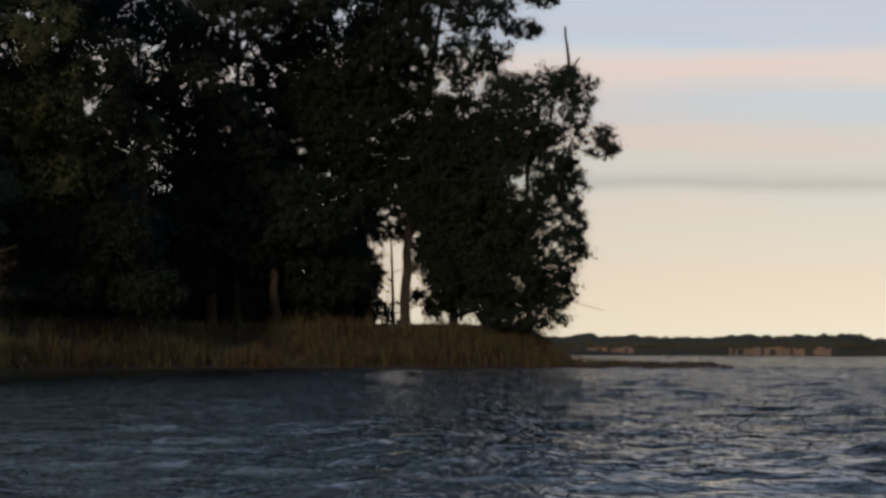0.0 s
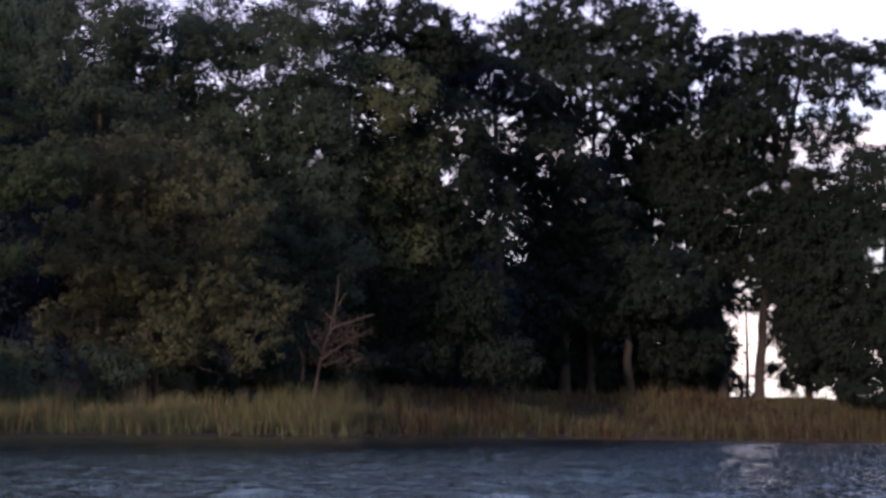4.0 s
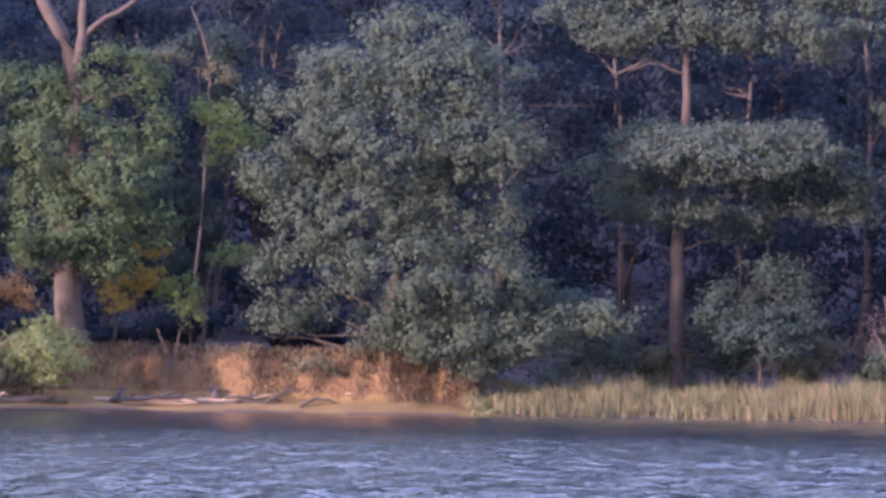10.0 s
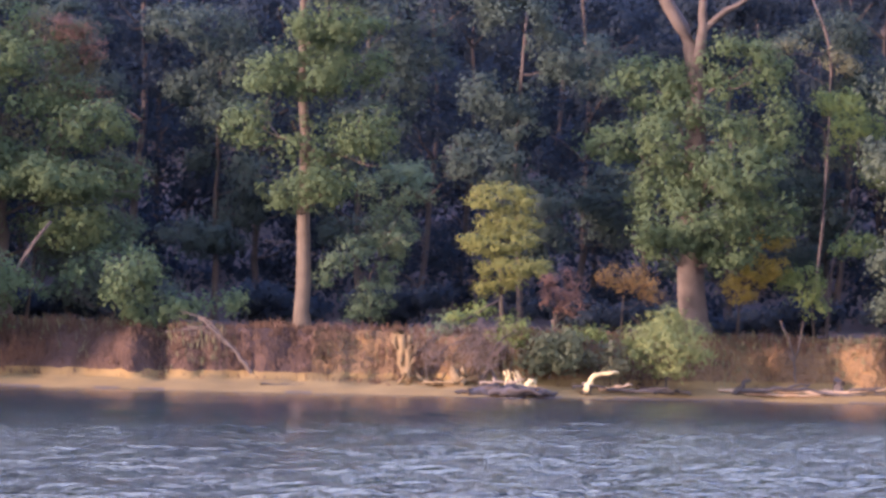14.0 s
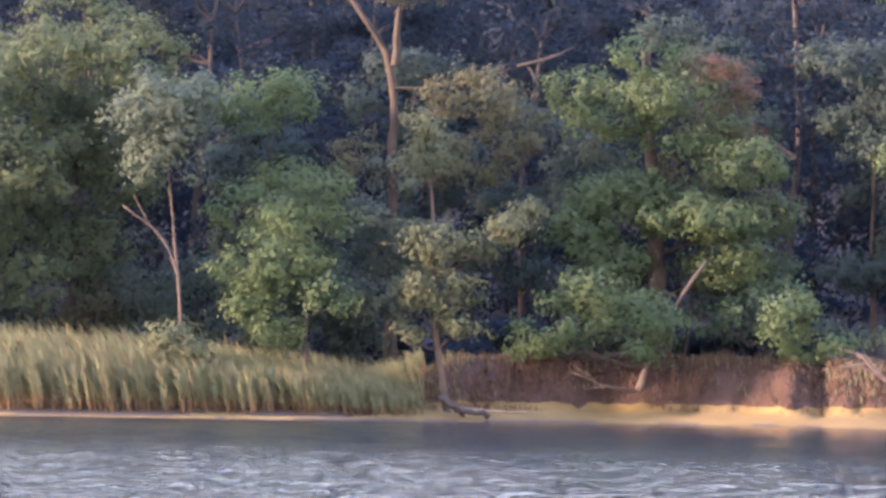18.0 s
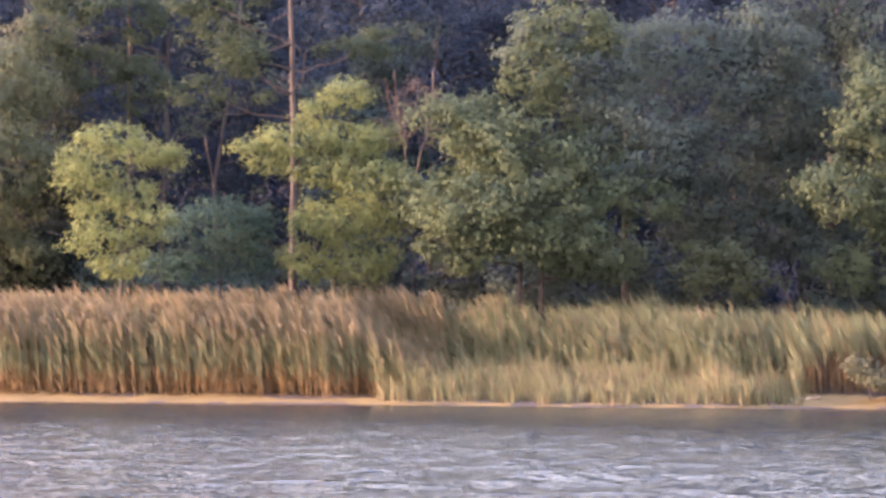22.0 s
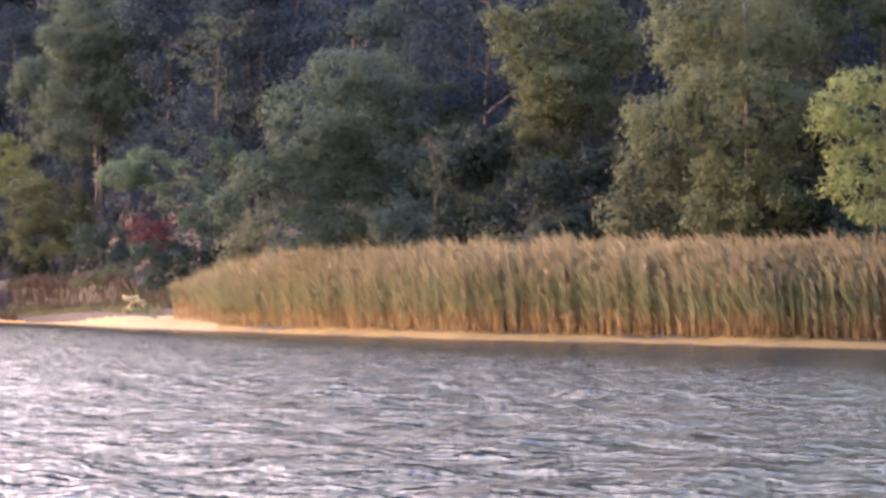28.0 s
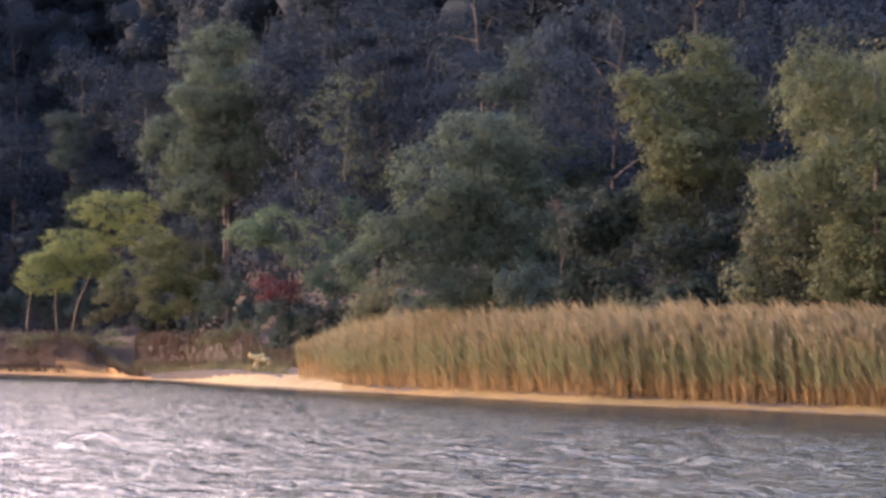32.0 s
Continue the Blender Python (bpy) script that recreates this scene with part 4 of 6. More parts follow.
tree("maple_tree", "russet", -51.44, 6.5, 0.056, [(0.0, 8.34), (0.92, 10.78), (1.47, 11.54)],
     [(1.01, 11.63, 0.97, 0.41), (1.94, 10.97, 0.56, 0.41), (1.95, 9.47, 0.67, 0.41)])
tree("sapling", "green", -52.35, 2.4, 0.125, [(0.0, 0.64), (0.21, 1.93), (0.7, 2.83), (1.14, 3.91), (2.12, 5.17)],
     [(-1.28, 3.89, 1.79, 0.75), (-2.7, 2.8, 1.51, 0.54), (-2.16, 1.59, 0.82, 0.32), (0.16, 3.19, 1.25, 0.72), (-0.73, 2.28, 1.25, 0.43), (-3.59, 2.26, 0.72, 0.36)], BARK_PALE)
tree("shrub", "green", -49.65, 4.0, 0.054, [(0.0, 1.96), (0.08, 2.86)],
     [(0.17, 3.57, 1.52, 0.9), (-1.25, 2.85, 0.99, 0.61), (1.6, 2.51, 1.08, 0.43), (0.8, 2.24, 0.72, 0.32), (3.37, 2.79, 0.65, 0.29)])
tree("sapling", "fresh", -50.71, 9.0, 0.076, [(0.0, 2.12), (0.09, 3.74)],
     [(-0.01, 4.31, 1.14, 0.95), (-0.96, 3.35, 0.95, 0.76), (1.12, 5.08, 1.53, 0.76)])
tree("broadleaf_tree", "olive", -56.30, 1.6, 0.120, [(0.0, 0.72), (-0.34, 1.66), (-0.45, 3.03), (-0.51, 5.08), (-0.76, 8.01)],
     [(-0.46, 3.88, 1.46, 0.62), (-0.48, 5.34, 1.2, 0.69), (0.41, 2.9, 0.72, 0.27), (-1.47, 2.59, 0.79, 0.38), (0.9, 5.19, 0.45, 0.27), (1.75, 5.88, 0.69, 0.34), (2.26, 6.4, 0.45, 0.21), (-0.76, 8.01, 0.79, 0.69), (-0.86, 8.87, 0.69, 0.41)], BARK_PALE)
tree("oak_tree", "brownolive", -57.55, 8.0, 0.255, [(0.0, 1.88), (-0.02, 7.16), (-0.04, 11.56), (-0.85, 12.64), (-1.59, 13.73)],
     [(2.46, 10.49, 1.64, 0.91), (2.84, 8.48, 1.46, 0.91), (1.39, 8.09, 0.91, 0.73), (3.93, 9.41, 1.09, 0.73), (-0.32, 14.31, 2.73, 1.09), (-1.16, 8.24, 0.91, 0.91)], BARK, bare=[(0.146, [(-0.03, 11.37), (0.06, 12.47), (0.12, 13.76)]), (0.064, [(3.91, 11.43), (5.0, 11.71), (5.73, 12.09)]), (0.055, [(-0.03, 10.64), (1.36, 10.66), (3.91, 11.39)])])
tree("sapling", "green", -59.30, 3.5, 0.076, [(0.0, 1.66), (-0.02, 3.3), (-0.21, 4.99)],
     [(-0.06, 6.18, 1.27, 0.85), (-0.88, 4.64, 1.7, 0.85), (-1.11, 2.61, 0.93, 0.51), (0.65, 3.65, 0.78, 0.58), (0.44, 6.87, 0.85, 0.51), (-1.7, 3.45, 0.85, 0.68)])
tree("broadleaf_tree", "broad", -61.85, 3.0, 0.075, [(0.0, 2.89), (-0.16, 3.89), (-0.31, 4.72), (-0.44, 6.05), (-0.59, 7.39)],
     [(-0.59, 7.22, 0.92, 0.84), (-0.95, 9.05, 1.43, 1.01), (-0.28, 8.23, 0.84, 0.67), (-1.42, 7.7, 0.67, 0.67), (0.2, 9.58, 0.84, 0.5)], BARK_PALE, bare=[(0.059, [(-0.22, 4.22), (-0.64, 5.22), (-1.14, 5.71), (-1.89, 6.19)]), (0.034, [(-1.14, 5.71), (-1.57, 6.53)])])
tree("oak_tree", "vine", -65.88, 7.0, 0.175, [(0.0, 2.97), (-0.0, 5.07), (-0.01, 8.58)],
     [(-1.06, 8.76, 1.58, 1.23), (0.7, 7.53, 1.75, 1.23), (-2.11, 6.47, 1.75, 0.88), (1.4, 4.19, 1.23, 0.88), (-1.4, 4.36, 1.75, 0.77), (-0.01, 10.17, 1.93, 0.88), (1.83, 11.04, 1.23, 0.88), (1.75, 8.4, 0.88, 0.7), (-0.35, 5.59, 1.58, 0.7), (4.19, 11.03, 1.58, 1.05), (5.06, 9.79, 1.05, 0.7)])
tree("oak_tree", "green", -60.49, 8.0, 0.143, [(0.0, 2.31), (0.01, 6.92)],
     [(-0.33, 9.96, 1.61, 0.89), (0.54, 6.39, 1.61, 1.07), (0.01, 4.26, 1.25, 0.89), (1.08, 9.94, 1.07, 0.89), (0.7, 2.66, 1.07, 0.46), (1.24, 7.45, 1.07, 0.71)])
tree("broadleaf_tree", "dark", -71.90, 8.0, 0.179, [(0.0, 3.34), (-0.03, 8.71)],
     [(-2.72, 11.19, 1.43, 0.98), (-0.93, 10.31, 1.79, 1.43), (1.92, 11.24, 1.97, 1.25), (3.36, 10.17, 1.43, 1.25), (4.43, 11.26, 1.61, 1.07), (0.33, 7.99, 2.14, 1.43)])
tree("broadleaf_tree", "vine", -73.65, 6.0, 0.123, [(0.0, 3.29), (-0.02, 5.92)],
     [(2.25, 6.29, 1.76, 0.88), (-0.55, 7.67, 1.94, 1.23), (-1.93, 5.9, 2.11, 1.23), (0.51, 5.05, 1.94, 0.88), (5.25, 4.55, 1.06, 0.6), (2.09, 4.53, 1.23, 0.6), (-2.82, 8.52, 1.41, 0.88), (-3.67, 6.76, 1.06, 1.06)])
tree("oak_tree", "dark", -69.66, 10.0, 0.181, [(0.0, 3.39), (-0.01, 7.02)],
     [(-0.74, 7.75, 2.18, 1.45), (1.44, 7.39, 1.81, 1.45), (0.72, 5.57, 1.99, 1.09), (1.98, 9.4, 1.63, 1.27), (2.9, 4.85, 1.45, 1.09), (-1.46, 5.93, 1.63, 0.91)])
tree("pine_tree", "pine", -78.85, 7.0, 0.166, [(0.0, 3.35), (-0.02, 6.02), (-0.04, 8.79), (-0.12, 11.76), (-0.31, 14.74)],
     [(-2.24, 11.74, 1.29, 0.66), (-3.06, 9.97, 0.88, 0.48), (2.01, 11.41, 1.4, 0.37), (-0.75, 10.27, 0.81, 0.48), (-2.44, 12.85, 1.47, 0.66), (-1.68, 11.0, 1.1, 0.48), (-0.24, 15.49, 2.39, 0.92), (3.12, 11.97, 0.92, 0.29)], BARK_PALE, bare=[(0.046, [(-0.17, 11.67), (-0.76, 11.48), (-1.5, 10.82)]), (0.037, [(-0.31, 12.6), (-0.77, 12.41)])])
tree("locust_tree", "yellow2", -78.01, 5.0, 0.063, [(0.0, 3.55), (0.08, 5.7), (0.51, 7.5)],
     [(0.35, 9.75, 0.89, 0.5), (-1.2, 8.21, 1.36, 0.54), (0.51, 8.22, 1.18, 0.61), (1.09, 7.0, 1.43, 0.72), (-0.38, 7.32, 1.07, 0.54), (-0.01, 5.7, 1.43, 0.72), (-2.0, 7.57, 0.79, 0.39), (1.77, 5.89, 0.89, 0.64), (-0.72, 4.44, 1.18, 0.61), (0.89, 4.45, 1.25, 0.64), (-0.58, 9.11, 0.79, 0.43), (-2.63, 8.02, 0.61, 0.29), (1.4, 8.41, 0.72, 0.43)], bare=[(0.036, [(2.21, 8.23), (2.03, 9.31), (1.84, 10.39)]), (0.036, [(2.84, 8.41), (3.1, 9.49), (3.09, 10.57)]), (0.027, [(2.03, 9.22), (1.57, 10.21)]), (0.027, [(3.05, 9.4), (2.65, 10.21)]), (0.036, [(0.61, 5.71), (0.48, 6.96), (0.44, 7.68)]), (0.027, [(-0.02, 5.88), (0.16, 6.78)])])
tree("locust_tree", "yellow2", -82.37, 4.5, 0.073, [(0.0, 3.57), (-0.11, 5.21), (-0.22, 6.86)],
     [(-0.42, 8.33, 1.1, 0.55), (0.68, 8.01, 0.92, 0.4), (-1.1, 7.22, 1.03, 0.55), (0.15, 6.59, 1.03, 0.55), (-0.89, 5.2, 1.03, 0.59), (0.89, 5.77, 0.92, 0.55), (-1.69, 7.76, 0.62, 0.37), (1.42, 7.89, 0.62, 0.29), (-0.01, 4.39, 1.03, 0.51), (-1.3, 6.11, 0.55, 0.37)], bare=[(0.046, [(2.89, 6.89), (2.66, 7.81), (2.55, 8.55)])])
tree("cedar_tree", "bluegreen", -80.37, 4.0, 0.072, [(0.0, 3.54), (-0.01, 4.62)],
     [(-0.02, 5.52, 1.55, 0.79), (0.71, 4.44, 1.26, 0.54), (-1.08, 4.25, 1.26, 0.5), (0.88, 5.7, 0.9, 0.61)])
tree("oak_tree", "vine", -74.12, 6.0, 0.123, [(0.0, 3.55), (-0.01, 7.25)],
     [(-1.43, 8.67, 1.59, 0.85), (0.51, 10.27, 1.16, 1.23), (1.74, 11.68, 1.76, 1.15), (0.34, 6.37, 2.12, 1.41), (2.45, 7.61, 1.59, 1.41), (-0.89, 7.25, 1.59, 0.88), (1.93, 4.61, 1.59, 0.78), (-1.59, 4.95, 1.41, 0.78)])
tree("oak_tree", "greyolive", -85.05, 8.0, 0.174, [(0.0, 3.69), (-0.06, 7.74), (-0.2, 11.61)],
     [(-1.82, 11.0, 1.84, 1.36), (0.87, 10.66, 1.55, 1.28), (-0.06, 7.93, 2.71, 1.55), (-2.73, 8.08, 1.36, 1.16), (0.0, 9.6, 1.5, 1.2), (-0.1, 6.0, 1.6, 1.1), (0.6, 4.7, 1.5, 0.9), (-0.9, 4.6, 1.4, 0.9)], WOOD_DARK)
tree("poplar_tree", "greyolive", -88.70, 15.0, 0.16, [(0.0, 3.4), (-0.1, 8.0), (0.1, 12.6)],
     [(-0.3, 13.1, 1.6, 1.4), (0.9, 11.6, 1.7, 1.5), (-1.2, 10.9, 1.6, 1.5), (0.2, 9.2, 2.0, 1.5), (-1.0, 7.4, 1.7, 1.4)], WOOD_DARK)
tree("poplar_tree", "brownolive", -84.60, 15.0, 0.16, [(0.0, 3.4), (0.2, 8.0), (0.4, 12.4)],
     [(0.9, 12.9, 1.5, 1.3), (-0.8, 12.2, 1.6, 1.3), (0.6, 10.6, 2.0, 1.5), (-1.4, 9.8, 1.6, 1.4), (0.1, 8.2, 2.1, 1.4)], WOOD_DARK)
tree("shrub", "brownolive", -87.00, 9.0, 0.05, [(0.0, 2.2), (0.05, 4.2)],
     [(-0.9, 4.4, 1.3, 0.9), (0.9, 4.8, 1.3, 1.0), (0.0, 6.0, 1.2, 0.9), (2.2, 4.2, 1.1, 0.8)])
tree("oak_tree", "vine", -64.20, 10.0, 0.18, [(0.0, 2.4), (0.1, 7.0), (0.0, 11.0)],
     [(0.0, 12.6, 1.8, 1.3), (-1.3, 10.9, 1.6, 1.2), (1.2, 10.2, 1.7, 1.3), (-0.2, 8.6, 1.9, 1.3), (1.5, 7.4, 1.4, 1.1), (-1.4, 6.8, 1.5, 1.1), (0.2, 5.2, 1.7, 1.1)], WOOD_DARK)
tree("oak_tree", "dark", -67.60, 12.0, 0.2, [(0.0, 2.6), (-0.1, 8.0), (0.1, 13.0)],
     [(0.0, 14.0, 1.9, 1.3), (-1.5, 12.4, 1.7, 1.3), (1.4, 11.8, 1.8, 1.3), (-0.3, 10.2, 2.0, 1.4), (1.6, 8.6, 1.6, 1.2), (-1.5, 8.2, 1.6, 1.2), (0.2, 6.4, 1.9, 1.2)], WOOD_DARK)
tree("pine_tree", "pine", -82.25, 14.0, 0.162, [(0.0, 3.87), (-0.08, 11.17), (-0.12, 15.26)],
     [(-0.31, 13.62, 1.82, 0.91), (-1.3, 11.77, 1.62, 1.01), (0.53, 11.18, 1.22, 1.01), (-2.34, 14.4, 1.42, 0.81), (-2.93, 12.96, 1.01, 1.01)])
tree("oak_tree", "broad", -92.40, 11.0, 0.139, [(0.0, 3.56), (-0.26, 5.18), (-0.74, 6.79), (-1.47, 8.64)],
     [(-1.5, 10.62, 2.32, 0.97), (-1.4, 8.3, 2.5, 1.7), (0.9, 7.4, 1.9, 1.5), (-2.6, 7.4, 2.2, 1.5), (0.6, 5.2, 1.9, 1.2), (-3.33, 8.84, 2.32, 1.16), (0.49, 9.37, 2.09, 1.16), (-5.19, 9.27, 1.21, 0.97), (-3.75, 6.28, 2.55, 1.28), (-1.2, 6.32, 1.62, 1.16), (-6.27, 5.08, 1.39, 0.97), (2.24, 9.4, 1.16, 0.97), (-3.26, 4.32, 2.32, 0.83), (-5.61, 6.94, 1.16, 0.97)], bare=[(0.046, [(3.33, 6.16), (3.09, 6.74), (2.78, 7.08), (3.19, 7.6)]), (0.046, [(1.59, 5.78), (1.62, 6.83), (1.45, 7.64), (1.21, 8.1)]), (0.046, [(-0.24, 4.25), (-0.35, 5.06), (-0.5, 5.64)]), (0.035, [(0.92, 3.8), (0.8, 4.5)])])
tree("poplar_tree", "greyolive", -89.10, 14.0, 0.154, [(0.0, 3.5), (0.05, 7.68), (-0.33, 11.43)],
     [(-0.77, 11.43, 1.76, 1.32), (0.03, 9.45, 1.76, 1.32), (-0.49, 7.46, 1.67, 1.32), (1.64, 12.33, 1.32, 1.1), (-1.88, 12.3, 1.1, 0.88)], WOOD_DARK)
tree("poplar_tree", "olive", -85.46, 13.0, 0.144, [(0.0, 3.4), (-0.25, 7.28), (-0.49, 10.77)],
     [(-0.49, 10.16, 2.26, 1.44), (0.72, 11.6, 1.85, 1.23), (-1.89, 7.68, 1.85, 1.44), (1.16, 8.32, 1.64, 1.44), (-0.64, 5.85, 1.85, 1.23), (-1.93, 11.18, 1.23, 1.03)], WOOD_DARK)
tree("poplar_tree", "broad", -98.50, 24.0, 0.251, [(0.0, 4.07), (-0.13, 11.55), (-0.59, 17.6)],
     [(-1.31, 18.29, 2.51, 2.15), (-1.94, 14.36, 2.15, 1.97), (1.51, 18.73, 2.87, 1.79), (-1.9, 11.86, 1.79, 1.43), (0.87, 14.78, 2.15, 2.15), (4.02, 17.36, 2.51, 2.15)], WOOD_DARK)
tree("cedar_tree", "bluegreen", -96.05, 16.0, 0.112, [(0.0, 4.01), (-0.03, 5.7)],
     [(-0.05, 7.1, 1.24, 1.01), (-0.58, 5.41, 1.69, 0.84), (0.2, 8.79, 0.84, 0.84)])
tree("sapling", "fresh", -97.22, 20.0, 0.094, [(0.0, 3.71), (-0.04, 6.21)],
     [(-0.71, 8.69, 1.88, 1.13), (-2.25, 8.35, 1.57, 0.81), (0.56, 7.47, 1.25, 0.81)])
tree("sapling", "red", -97.47, 16.0, 0.095, [(0.0, 2.79), (-0.03, 4.36)],
     [(-0.11, 5.3, 1.08, 0.76), (-0.44, 4.67, 0.63, 0.44), (0.35, 4.6, 0.7, 0.4)])
tree("locust_tree", "yellow2", -101.97, 6.0, 0.164, [(0.0, 3.24), (-0.37, 5.46), (0.02, 7.92)],
     [(3.51, 11.93, 2.95, 1.4), (-0.94, 6.86, 2.13, 1.15), (5.81, 9.97, 2.13, 1.07), (1.18, 9.39, 2.46, 1.15), (-1.59, 8.06, 1.23, 0.82), (2.44, 8.01, 2.05, 0.98), (-0.0, 8.53, 1.64, 0.82)], bare=[(0.164, [(1.01, 3.27), (1.32, 5.52), (2.26, 7.59), (3.17, 10.07)]), (0.164, [(-2.21, 3.16), (-2.19, 4.79), (-1.94, 6.62)])])
tree("shrub", "greyolive", -99.12, 15.0, 0.110, [(0.0, 3.08), (-0.07, 4.9)],
     [(-0.88, 7.42, 2.41, 1.83), (-1.89, 5.2, 2.19, 1.46), (0.98, 6.03, 1.83, 1.68), (-4.45, 6.2, 1.68, 1.31), (-2.73, 8.44, 1.46, 1.1)])
tree("oak_tree", "broad", -98.53, 26.0, 0.255, [(0.0, 3.31), (-0.3, 11.84), (-0.74, 19.13)],
     [(-0.5, 17.31, 2.91, 2.55), (-0.99, 20.94, 2.55, 1.82), (-2.5, 12.49, 2.18, 1.82), (2.3, 10.12, 2.18, 1.09), (0.72, 13.7, 2.18, 1.82), (-4.04, 14.98, 2.18, 2.18)], WOOD_DARK)
tree("birch_sapling", "twig", -20.56, 2.5, 0.065, [(0.0, 1.37), (-0.0, 2.39), (-0.12, 3.5), (-0.21, 4.15)],
     [(-0.34, 3.31, 0.56, 0.63), (0.03, 3.51, 0.41, 0.56), (-0.61, 2.75, 0.37, 0.45), (0.33, 2.4, 0.3, 0.37)], BARK_PALE, bare=[(0.037, [(0.0, 2.02), (0.23, 2.77), (0.36, 3.51)]), (0.037, [(-0.01, 1.84), (-0.32, 2.57), (-0.61, 3.12)]), (0.028, [(0.26, 1.29), (0.39, 2.03), (0.45, 2.59)])])
tree("dead_shrub", "twig", -10.11, 3.0, 0.065, [(0.0, 2.06), (0.35, 3.26), (0.68, 4.14), (0.97, 5.13), (0.95, 6.22)],
     [(0.72, 4.14, 0.87, 0.65), (1.59, 4.16, 0.78, 0.52), (-0.13, 3.26, 0.52, 0.52), (1.18, 3.06, 0.87, 0.52)], BARK_PALE, bare=[(0.044, [(0.35, 3.26), (-0.14, 3.87), (-0.26, 4.34)]), (0.044, [(0.68, 4.14), (1.59, 4.49), (2.35, 4.72)]), (0.044, [(0.35, 2.94), (1.17, 3.61), (2.36, 4.17)]), (0.033, [(0.97, 5.02), (1.24, 5.57)]), (0.044, [(-0.33, 2.06), (-0.34, 3.03), (-0.57, 3.68)]), (0.033, [(0.83, 4.36), (0.27, 5.01)])])
tree("shrub", "olive", -62.01, 2.5, 0.033, [(0.0, 1.7), (0.0, 2.04)],
     [(-0.16, 2.12, 0.92, 0.6), (0.5, 2.2, 0.6, 0.43), (-0.83, 1.7, 0.67, 0.33)])
tree("shrub", "brownolive", -66.88, 1.5, 0.033, [(0.0, 0.53), (-0.0, 0.77)],
     [(-0.08, 0.94, 0.59, 0.39), (0.41, 0.69, 0.49, 0.23), (-0.41, 1.21, 0.39, 0.29)])
tree("shrub", "greyolive", -69.66, 7.0, 0.035, [(0.0, 3.3), (-0.0, 3.65)],
     [(-0.35, 4.35, 0.98, 0.7), (0.52, 3.83, 0.88, 0.53), (-1.05, 3.82, 0.53, 0.42)])
tree("shrub", "brownolive", -98.29, 16.0, 0.050, [(0.0, 2.62), (-0.01, 2.95)],
     [(0.15, 2.96, 1.13, 0.6), (-1.33, 2.74, 1.0, 0.47), (-6.93, 2.39, 1.33, 0.47)])
tree("shrub", "brownolive", -102.25, 5.0, 0.062, [(0.0, 2.59), (-0.01, 2.8)],
     [(-0.79, 2.32, 1.64, 0.57), (2.41, 2.67, 1.64, 0.57)])
tree("broadleaf_tree", "dark", -53.23, 7.0, 0.113, [(0.0, 2.04), (0.03, 4.84), (0.22, 8.6)],
     [(0.25, 7.1, 1.7, 0.95), (-0.06, 4.47, 1.51, 1.13), (-0.52, 8.58, 1.51, 0.95), (1.09, 2.81, 1.51, 0.64), (-0.2, 2.78, 1.13, 0.57), (3.85, 4.55, 1.32, 0.95), (4.81, 3.25, 1.13, 0.68), (7.06, 2.91, 1.13, 0.57), (5.92, 3.65, 0.95, 0.57)])
tree("broadleaf_tree", "brownolive", -50.57, 8.0, 0.132, [(0.0, 2.11), (-0.08, 5.86), (-0.53, 9.62)],
     [(-0.95, 11.69, 1.51, 0.64), (0.01, 10.77, 0.94, 0.57), (0.41, 9.27, 0.94, 0.68), (-0.71, 9.43, 1.13, 0.68), (1.02, 7.02, 1.32, 0.75), (-1.42, 7.71, 1.32, 0.94)])
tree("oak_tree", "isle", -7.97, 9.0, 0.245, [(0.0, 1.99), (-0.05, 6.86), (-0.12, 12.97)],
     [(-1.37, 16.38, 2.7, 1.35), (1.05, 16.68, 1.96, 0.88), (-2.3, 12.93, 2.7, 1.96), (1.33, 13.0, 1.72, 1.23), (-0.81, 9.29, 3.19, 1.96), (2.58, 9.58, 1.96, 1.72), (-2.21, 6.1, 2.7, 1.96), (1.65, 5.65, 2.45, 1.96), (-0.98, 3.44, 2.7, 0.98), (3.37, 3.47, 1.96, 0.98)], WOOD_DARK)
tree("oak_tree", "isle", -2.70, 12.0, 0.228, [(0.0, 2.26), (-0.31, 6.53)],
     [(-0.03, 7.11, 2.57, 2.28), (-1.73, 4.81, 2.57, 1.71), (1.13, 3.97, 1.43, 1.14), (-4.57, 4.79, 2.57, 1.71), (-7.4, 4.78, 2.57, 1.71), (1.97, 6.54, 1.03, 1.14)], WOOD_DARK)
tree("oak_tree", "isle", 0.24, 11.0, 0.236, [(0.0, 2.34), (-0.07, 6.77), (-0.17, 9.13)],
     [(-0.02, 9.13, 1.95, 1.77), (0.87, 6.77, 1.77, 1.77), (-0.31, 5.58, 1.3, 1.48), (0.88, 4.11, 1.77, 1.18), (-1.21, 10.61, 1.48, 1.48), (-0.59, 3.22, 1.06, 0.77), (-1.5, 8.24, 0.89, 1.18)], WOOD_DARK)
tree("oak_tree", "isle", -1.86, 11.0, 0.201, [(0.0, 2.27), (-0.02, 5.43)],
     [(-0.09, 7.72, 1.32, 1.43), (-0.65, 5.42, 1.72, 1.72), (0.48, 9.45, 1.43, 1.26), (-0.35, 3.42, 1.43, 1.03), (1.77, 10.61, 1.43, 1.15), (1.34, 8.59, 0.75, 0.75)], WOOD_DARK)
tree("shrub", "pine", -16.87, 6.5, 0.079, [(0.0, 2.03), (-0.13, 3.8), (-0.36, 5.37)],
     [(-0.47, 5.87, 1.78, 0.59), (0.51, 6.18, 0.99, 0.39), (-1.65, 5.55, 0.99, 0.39)])
